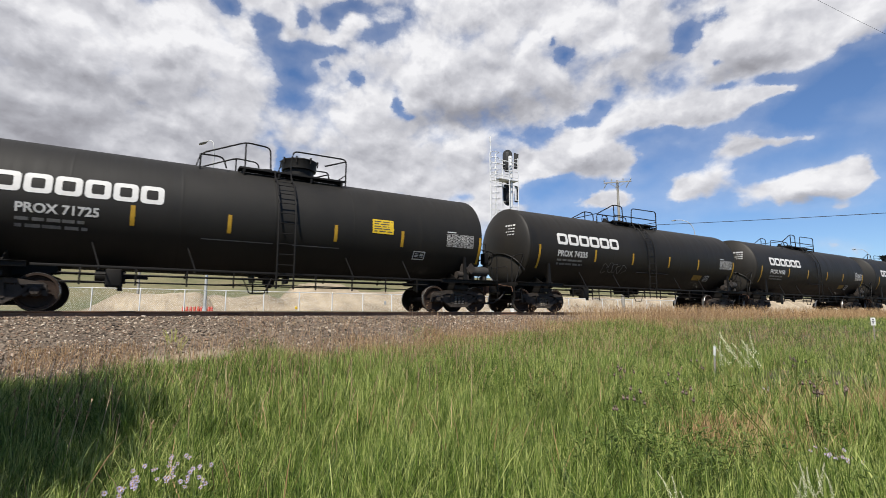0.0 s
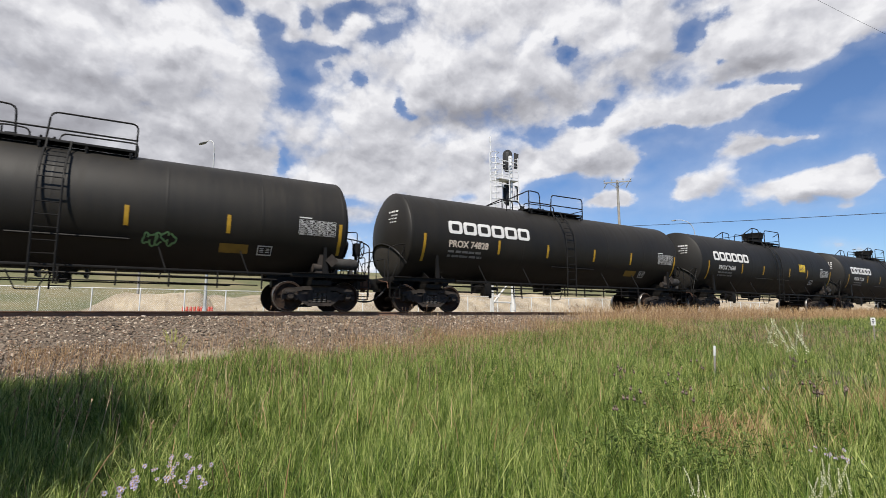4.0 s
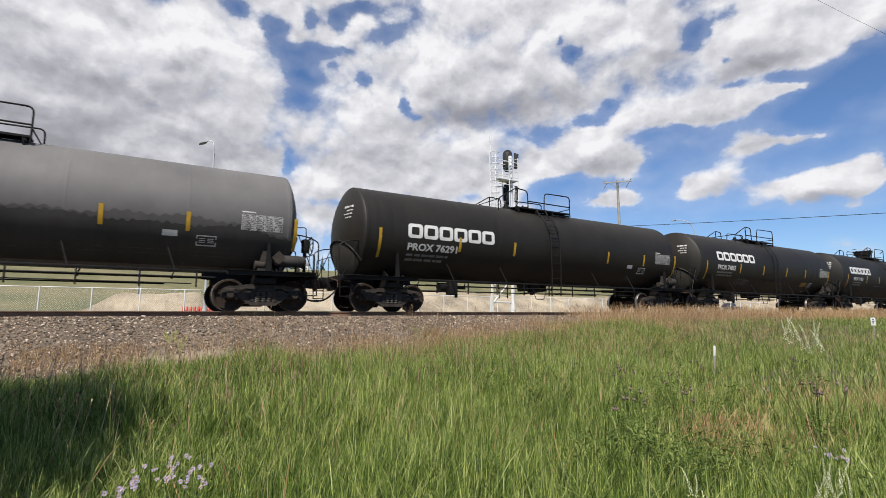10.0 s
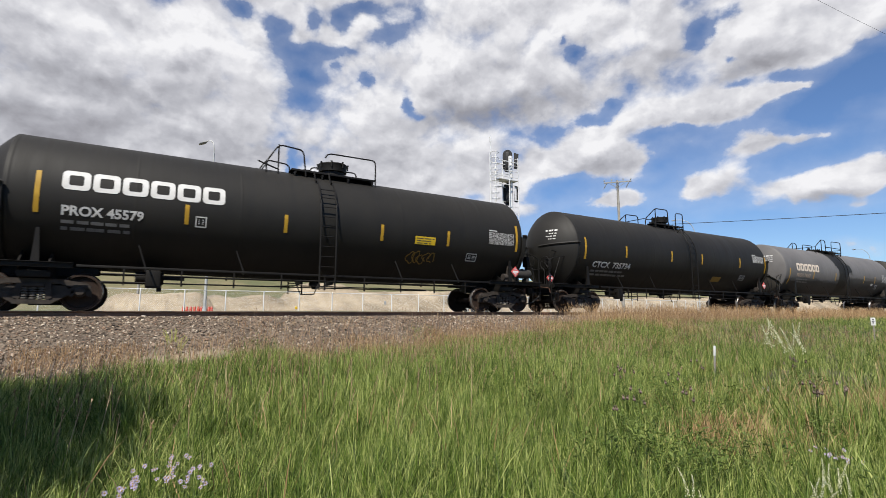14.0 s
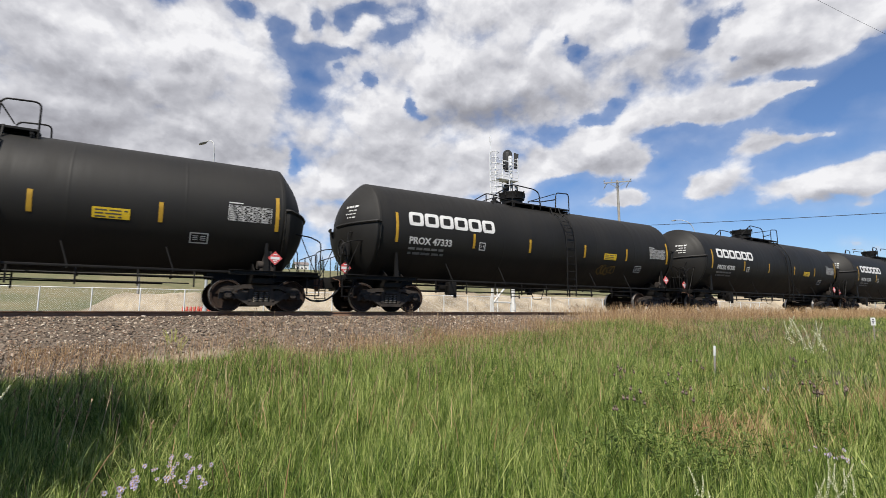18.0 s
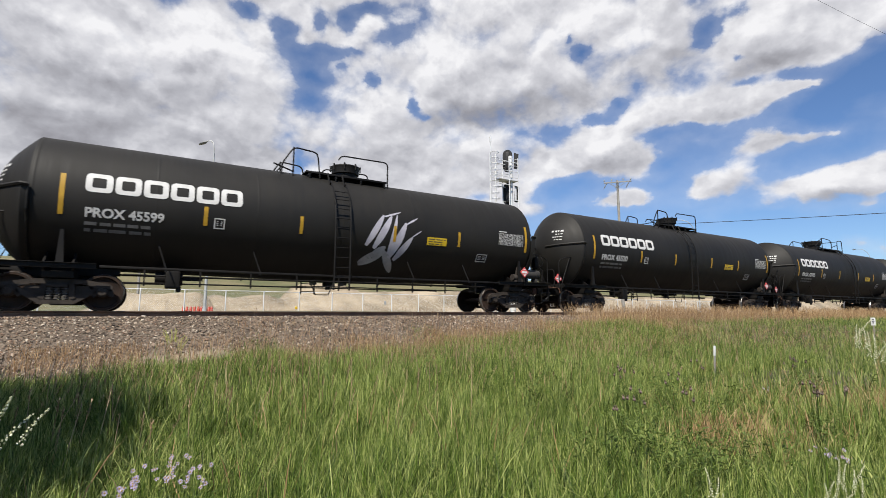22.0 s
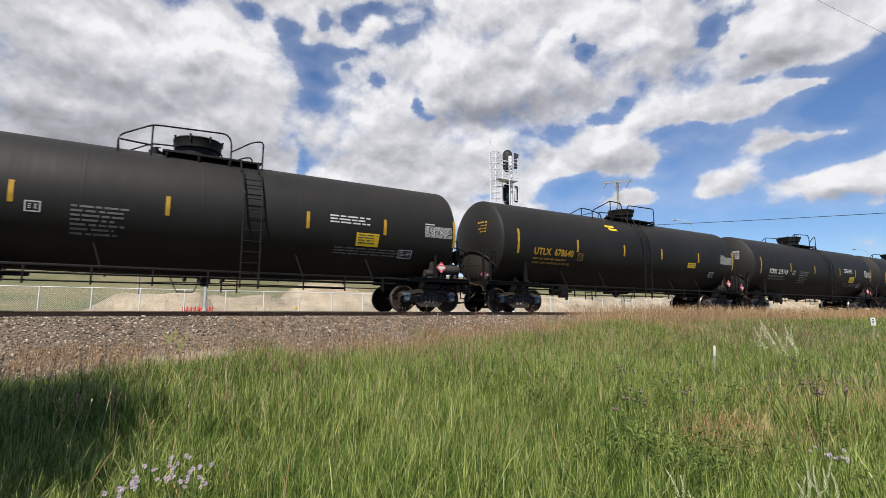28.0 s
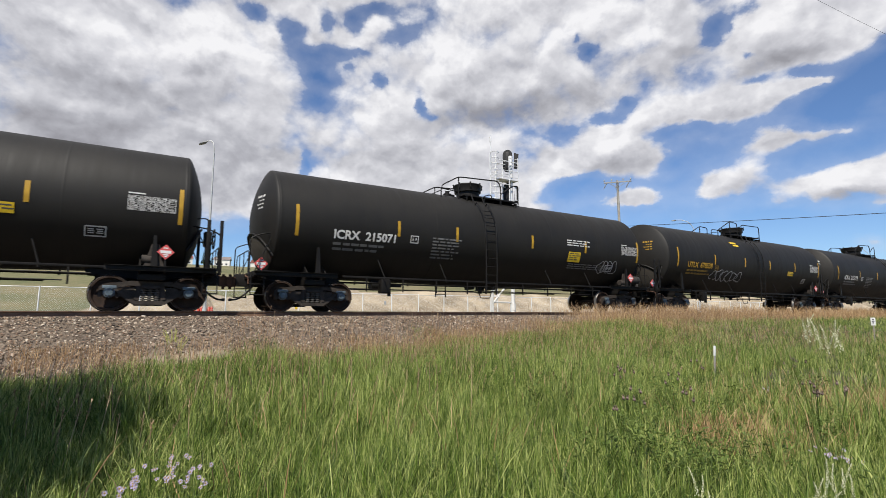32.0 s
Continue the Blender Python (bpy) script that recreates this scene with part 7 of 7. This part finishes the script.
def clover_spike(seed):
    def build(bm):
        g = random.Random(seed)
        for i in range(30):
            z = i / 30 * 0.16
            a = i * 2.4
            r = (0.0085 if i % 5 else 0.013) * (1.1 - z / 0.17) * g.uniform(0.5, 1.1)
            c = Vector((r * math.cos(a) + 1.6 * z * z, r * math.sin(a), z))
            box(bm, c, [g.uniform(0.0035, 0.0065), g.uniform(0.003, 0.005), g.uniform(0.004, 0.008)], 0, Matrix.Rotation(g.uniform(0, 3), 4, "Z") @ Matrix.Rotation(g.uniform(-0.6, 0.6), 4, "X"))
    return build


def clover(x, y, h, spikes, seed, big=1.0, yellow=False):
    g = random.Random(seed)
    p = base("sweet_clover", ("pale yellow" if yellow else "white") + " sweet clover with slender flower spikes", "wildflower", "sweet clover plants", m=pose(x, y, float(height(x, y)), 0, 0, g.uniform(0, 360)))
    part("stem", ("clover", seed), clover_stems(seed, h), M["weed"], p)
    for i in range(spikes):
        a = g.uniform(0, 6.28)
        r = g.uniform(0.02, 0.16) * h
        part("flower_spike", ("spike", i % 3, yellow), clover_spike(i % 3), M["petal_yellow" if yellow else "petal_white"], p, "", pose(r * math.cos(a), r * math.sin(a), h * g.uniform(*((0.85, 0.97) if spikes == 10 else (0.74, 0.92))), g.uniform(-22, 22), g.uniform(-22, 22), g.uniform(0, 360)) @ Matrix.Diagonal((big, big, big, 1)))
    return p


CLOVERS = [clover(*a) for a in ((3.71, 1.5, 1.27, 10, 1, 0.95), (2.15, 1.37, 0.52, 4, 2, 0.75), (2.73, 1.19, 0.54, 4, 3, 0.75), (2.83, 1.09, 0.56, 6, 4, 0.75), (-0.84, 2.9, 1.0, 7, 5, 1.3))]
clover(0.55, 10.45, 0.62, 9, 6, 1.5, True)
clover(0.72, 10.3, 0.5, 6, 7, 1.4, True)


def aster_flower(bm):
    g = random.Random(6)
    for i in range(15):
        a = 2 * math.pi * i / 15 + g.uniform(-0.12, 0.12)
        d = Vector((math.cos(a), math.sin(a), g.uniform(-0.15, 0.4))) * g.uniform(0.75, 1.15)
        s = Vector((-math.sin(a), math.cos(a), 0))
        bm.faces.new([bm.verts.new(d * 0.004 - s * 0.0012), bm.verts.new(d * 0.004 + s * 0.0012), bm.verts.new(d * 0.012 + s * 0.0016), bm.verts.new(d * 0.0135), bm.verts.new(d * 0.012 - s * 0.0016)])


def aster_eye(bm):
    turned(bm, [(0.0, 0.004), (0.003, 0.004), (0.005, 0.002), (0.006, 0.0004)], 8, "z")


def aster(x, y, h, seed):
    g = random.Random(seed)
    p = base("aster_plant", "wild aster with small pale mauve flowers", "wildflower", "mauve asters", m=pose(x, y, float(height(x, y)), 0, 0, 0))
    part("stem", ("aster", seed % 4), clover_stems(seed % 4 + 20, h), M["weed"], p)
    for i in range(8):
        a, r = g.uniform(0, 6.28), abs(g.gauss(0.0, 0.07))
        f = part("flower", "aster flower", aster_flower, M["petal_mauve"], p, "", pose(r * math.cos(a), r * math.sin(a), h * g.uniform(0.85, 1.02), g.uniform(10, 60), g.uniform(-30, 30), 0))
        part("flower_eye", "aster eye", aster_eye, M["flower_eye"], f)


for i, (x, y) in enumerate(((0.05, 3.08), (0.23, 3.33), (0.26, 2.95), (-0.01, 2.92), (0.15, 3.2), (0.32, 3.15), (4.01, 1.52), (4.1, 1.65), (6.36, 3.1))):
    aster(x, y, 0.44 if i < 6 else 0.42, 300 + i)

# broad-leaved weeds among the grass
def weed_leaves(seed):
    def build(bm):
        g = random.Random(seed)
        for i in range(70):
            a, z = g.uniform(0, 6.28), g.uniform(0.1, 0.5)
            r = g.uniform(0.0, 0.16)
            c = Vector((r * math.cos(a), r * math.sin(a), z))
            d = Vector((math.cos(a), math.sin(a), g.uniform(-0.2, 0.7))).normalized() * g.uniform(0.03, 0.065)
            s = d.cross(Vector((0, 0, 1))).normalized() * d.length * 0.26
            up = Vector((0, 0, 0.008))
            v = [bm.verts.new(p) for p in (c, c + d * 0.4 + s + up, c + d, c + d * 0.4 - s + up, c + d * 0.45)]
            bm.faces.new((v[0], v[4], v[1]))
            bm.faces.new((v[1], v[4], v[2]))
            bm.faces.new((v[2], v[4], v[3]))
            bm.faces.new((v[3], v[4], v[0]))
    return build


g = random.Random(71)
WEEDS = [(3.3 + g.gauss(0, 0.35), 2.3 + g.gauss(0, 0.3)) for i in range(14)] + [(g.uniform(3.5, 9.0), g.uniform(2.0, 6.5)) for i in range(30)]
for i, (x, y) in enumerate(WEEDS):
    p = base("broadleaf_weed", "leafy dark green weed among the grass", "weed", "weeds in the meadow", m=pose(x, y, float(height(x, y)) - 0.06, 0, 0, g.uniform(0, 360)))
    part("stem", ("weed stem", i % 3), clover_stems(80 + i % 3, 0.5), M["weed"], p)
    part("foliage", ("weed leaves", i % 5), weed_leaves(90 + i % 5), M["weed"], p)


def thistle_stem(seed):
    """A forked stem with narrow jagged leaves standing out along it."""
    def build(bm):
        g = random.Random(seed)
        tips = [(g.uniform(-0.1, 0.1), g.uniform(-0.1, 0.1), g.uniform(0.52, 0.66)) for _ in range(4)]
        for t in tips:
            pipe(bm, [(0, 0, 0), (t[0] * 0.15, t[1] * 0.15, 0.3), (t[0] * 0.7, t[1] * 0.7, t[2] * 0.8), t], 0.0035, 5)
        for i in range(22):
            a, z = i * 2.4, 0.08 + 0.42 * i / 22
            d = Vector((math.cos(a), math.sin(a), g.uniform(0.1, 0.6))) * g.uniform(0.06, 0.12) * (1.15 - z)
            w = Vector((-math.sin(a), math.cos(a), 0.0)) * 0.012
            c = Vector((0, 0, z))
            prev = None
            for k in range(6):
                q = c + d * (k / 5) + Vector((0, 0, -0.03 * (k / 5) ** 2))
                ww = w * ((1.0 if k % 2 else 0.45) * (1 - 0.75 * k / 5))
                cur = (bm.verts.new(q - ww), bm.verts.new(q + ww + Vector((0, 0, 0.004))))
                if prev:
                    bm.faces.new((prev[0], prev[1], cur[1], cur[0]))
                prev = cur
    return build


def thistle_head(bm):
    """A scaly bud with a dull tuft of florets."""
    turned(bm, [(0.0, 0.003), (0.006, 0.011), (0.016, 0.014), (0.026, 0.010), (0.03, 0.006)], 9, "z")
    for i in range(14):
        a = i * 2.4
        u = Vector((math.cos(a), math.sin(a), 0))
        w = Vector((-u.y, u.x, 0)) * 0.0016
        p = u * 0.005 + Vector((0, 0, 0.026))
        q = u * (0.008 + 0.0006 * i) + Vector((0, 0, 0.046))
        bm.faces.new([bm.verts.new(v) for v in (p - w, p + w, q + w, q - w)])


g = random.Random(88)
THISTLES = ((4.9, 3.9), (5.3, 3.6), (5.1, 4.2), (6.9, 4.3), (7.9, 3.4), (8.3, 3.7), (5.5, 2.25), (5.75, 2.4), (5.65, 2.15), (4.0, 3.1), (4.5, 2.9), (3.6, 2.9))
for i, (x, y) in enumerate(THISTLES):
    p = base("thistle_plant", "dark green thistle with dull brown-mauve heads", "weed", "thistles in the meadow", m=pose(x, y, float(height(x, y)) - 0.03, 0, 0, g.uniform(0, 360)))
    part("stem", ("thistle", i % 4), thistle_stem(140 + i % 4), M["weed"], p)
    h = random.Random(140 + i % 4)
    for t in [(h.uniform(-0.1, 0.1), h.uniform(-0.1, 0.1), h.uniform(0.52, 0.66)) for _ in range(4)]:
        part("flower_head", "thistle head", thistle_head, M["thistle_bud"], p, "", pose(*t, g.uniform(-20, 20), g.uniform(-20, 20), 0))


# ---- the tree whose shade falls on the meadow ----
def shade_trunk(bm):
    pipe(bm, [(0, 0, -0.2), (0.05, 0, 1.2), (0.0, 0.08, 2.6), (0.1, 0.0, 4.2)], 0.13, 10)


def limb(seed):
    def build(bm):
        g = random.Random(seed)
        a = g.uniform(0, 6.28)
        z = g.uniform(2.0, 3.4)
        l = g.uniform(0.9, 1.5)
        rod(bm, (0.03, 0.03, z), (l * math.cos(a), l * math.sin(a), z + l * 0.9), 0.05, 7, 0.015)
    return build


def shade_crown(bm):
    """Many separate leaves in loose clumps."""
    g = random.Random(9)
    for c in range(84):
        while True:
            p = Vector((g.uniform(-1, 1), g.uniform(-1, 1), g.uniform(-1, 1)))
            if p.length < 1:
                break
        c0 = Vector((p.x * 1.05 + p.y * 0.4, p.y * 3.3, 4.3 + p.z * 1.5))
        for i in range(60):
            q = c0 + Vector((g.gauss(0, 0.26), g.gauss(0, 0.26), g.gauss(0, 0.22)))
            u = Vector((g.gauss(0, 1), g.gauss(0, 1), g.gauss(0, 1))).normalized()
            w = u.orthogonal().normalized()
            bm.faces.new([bm.verts.new(q + d) for d in (-u * 0.1, w * 0.06, u * 0.1, -w * 0.06)])


tree = base("poplar_tree", "leafy green poplar beside the meadow", "tree", m=pose(-3.6, 3.4, float(height(-3.6, 3.4))))
part("trunk", "shade trunk", shade_trunk, M["bark"], tree)
for i in range(6):
    part("limb", ("limb", i), limb(i), M["bark"], tree)
part("crown", "shade crown", shade_crown, M["weed"], tree)

# ---- marker and stake in the grass ----
mk = base("marker_post", "small white marker sign on a thin post in the grass", "marker", m=pose(23.2, 7.45, float(height(23.2, 7.45))))
part("post", "marker post", lambda bm: box(bm, (0, 0, 0.4), (0.035, 0.03, 1.0), 0.006), M["pole_wood"], mk)
plate = part("plate", "marker plate", lambda bm: box(bm, (0, -0.03, 0.0), (0.14, 0.012, 0.28), 0.005), M["sign_white"], mk, "white plate", pose(0, 0, 0.86, 0, 0, -65))
part("mark", "marker mark", lambda bm: [box(bm, (0, -0.039, z), (w, 0.004, 0.035)) for z, w in ((0.07, 0.06), (0.01, 0.08), (-0.05, 0.05))], M["sign_mark"], plate)
stake = base("survey_stake", "pale wooden survey stake leaning in the grass", "stake", m=pose(9.05, 5.3, float(height(9.05, 5.3)) - 0.03, 0, 6, 0))
part("stick", "stake", lambda bm: box(bm, (0, 0, 0.33), (0.035, 0.02, 0.7), 0.003), M["pole_wood"], stake)
part("painted_top", "stake top", lambda bm: box(bm, (0, 0, 0.61), (0.039, 0.024, 0.18), 0.003), M["sign_white"], stake, "white painted top")



# ---- what moves ----
SPEEDS = (11.447, 11.098, 11.194, 11.305, 11.306, 11.320, 11.373, 11.384, 11.560)     # metres a second, every four seconds


SLIP = ((0.0, -0.05), (3.5, -0.05), (5.5, 0.14), (6.6, 0.14), (6.95, -0.12), (8.5, -0.08), (32.0, -0.05))     # seconds, metres ahead of that


def gone(t):
    """How far the train has rolled at t seconds."""
    s, i = float(np.interp(t, [a for a, _ in SLIP], [b for _, b in SLIP])), 0
    while t > 4.0 and i < 7:
        s += 2.0 * (SPEEDS[i] + SPEEDS[i + 1])
        t -= 4.0
        i += 1
    a, b = SPEEDS[i], SPEEDS[i + 1]
    return s + a * t + (b - a) * t * t / 8.0


def sway(plant, rows):
    """A stem leaning across the view in the wind."""
    m = plant.matrix_basis.copy()
    axis = Vector((math.sin(YAW), math.cos(YAW), 0.0))
    walk(plant, [(float(t), Matrix.Translation(m.translation) @ Matrix.Rotation(radians(a), 4, axis) @ m.to_3x3().to_4x4()) for t, a in rows])


def motions():
    starts = {car: car.location.x for car in CARS}
    for car, x in starts.items():
        walk(car, [(t / 2, pose(x + gone(t / 2), TRACK, 0)) for t in range(65)])
    for w, car, tx, ax in WHEELS:
        rows = []
        first, last = None, None
        for f in range(0, 961):
            t = f / 30
            p = starts[car] + tx + ax + gone(t)
            if -9.0 < p < 30.0:
                first = f if first is None else first
                last = f
        if first is None:
            first = last = 0
        a0 = gone(first / 30)
        turn = lambda f: pose(ax, 0, WHEEL, 0, math.degrees((gone(f / 30) - a0) / WHEEL), 0)
        rows = [(f / 30, turn(f)) for f in range(first, last + 1)]
        if first > 0:
            rows.insert(0, (0.0, turn(first)))
        if last < 960:
            rows.append((32.0, turn(last)))
        walk(w, rows)
    walk(pickup, [(0.0, pose(35.0 + 15.4 * 14.3, 55, 0.16)), (14.3, pose(35.0, 55, 0.16)), (16.5, pose(1.6, 55, 0.16)), (17.0, pose(-5.85, 55, 0.16)), (32.0, pose(-5.85 - 14.9 * 15.0, 55, 0.16))])
    sway(CLOVERS[0], ((0, -25), (2, -25), (3.5, -13), (5.5, -4), (8, -4), (11, -4), (12.5, -7), (14.3, -10), (16.5, -4), (17.5, -5), (19, 4), (20.5, 9), (22.3, 18), (23, 13), (24, 5), (25.5, -5), (27.5, -8), (28.8, -18), (30.3, -9), (31.5, -12), (32, 2)))
    sway(CLOVERS[4], ((0, -16), (15.5, -14), (16.6, 20), (18, 16), (19, 20), (20.5, 28), (21.5, 31), (22.4, 12), (22.8, -6), (32, -14)))
    sway(CLOVERS[1], ((0, -6), (6, 8), (9, 6), (13, 3), (19, 10), (23, 16), (28, -2), (32, 8)))
    sway(CLOVERS[2], ((0, -8), (6, 3), (9, 4), (13, 1), (19, 5), (23, 9), (28, -6), (32, 3)))
    sway(CLOVERS[3], ((0, -8), (6, 4), (9, 3), (13, 2), (19, 6), (23, 10), (28, -5), (32, 4)))
    walk(clouds, [(0.0, pose(0, 0, 0, 0, 0, 1.4)), (32.0, pose(0, 0, 0, 0, 0, -1.4))])


motions()
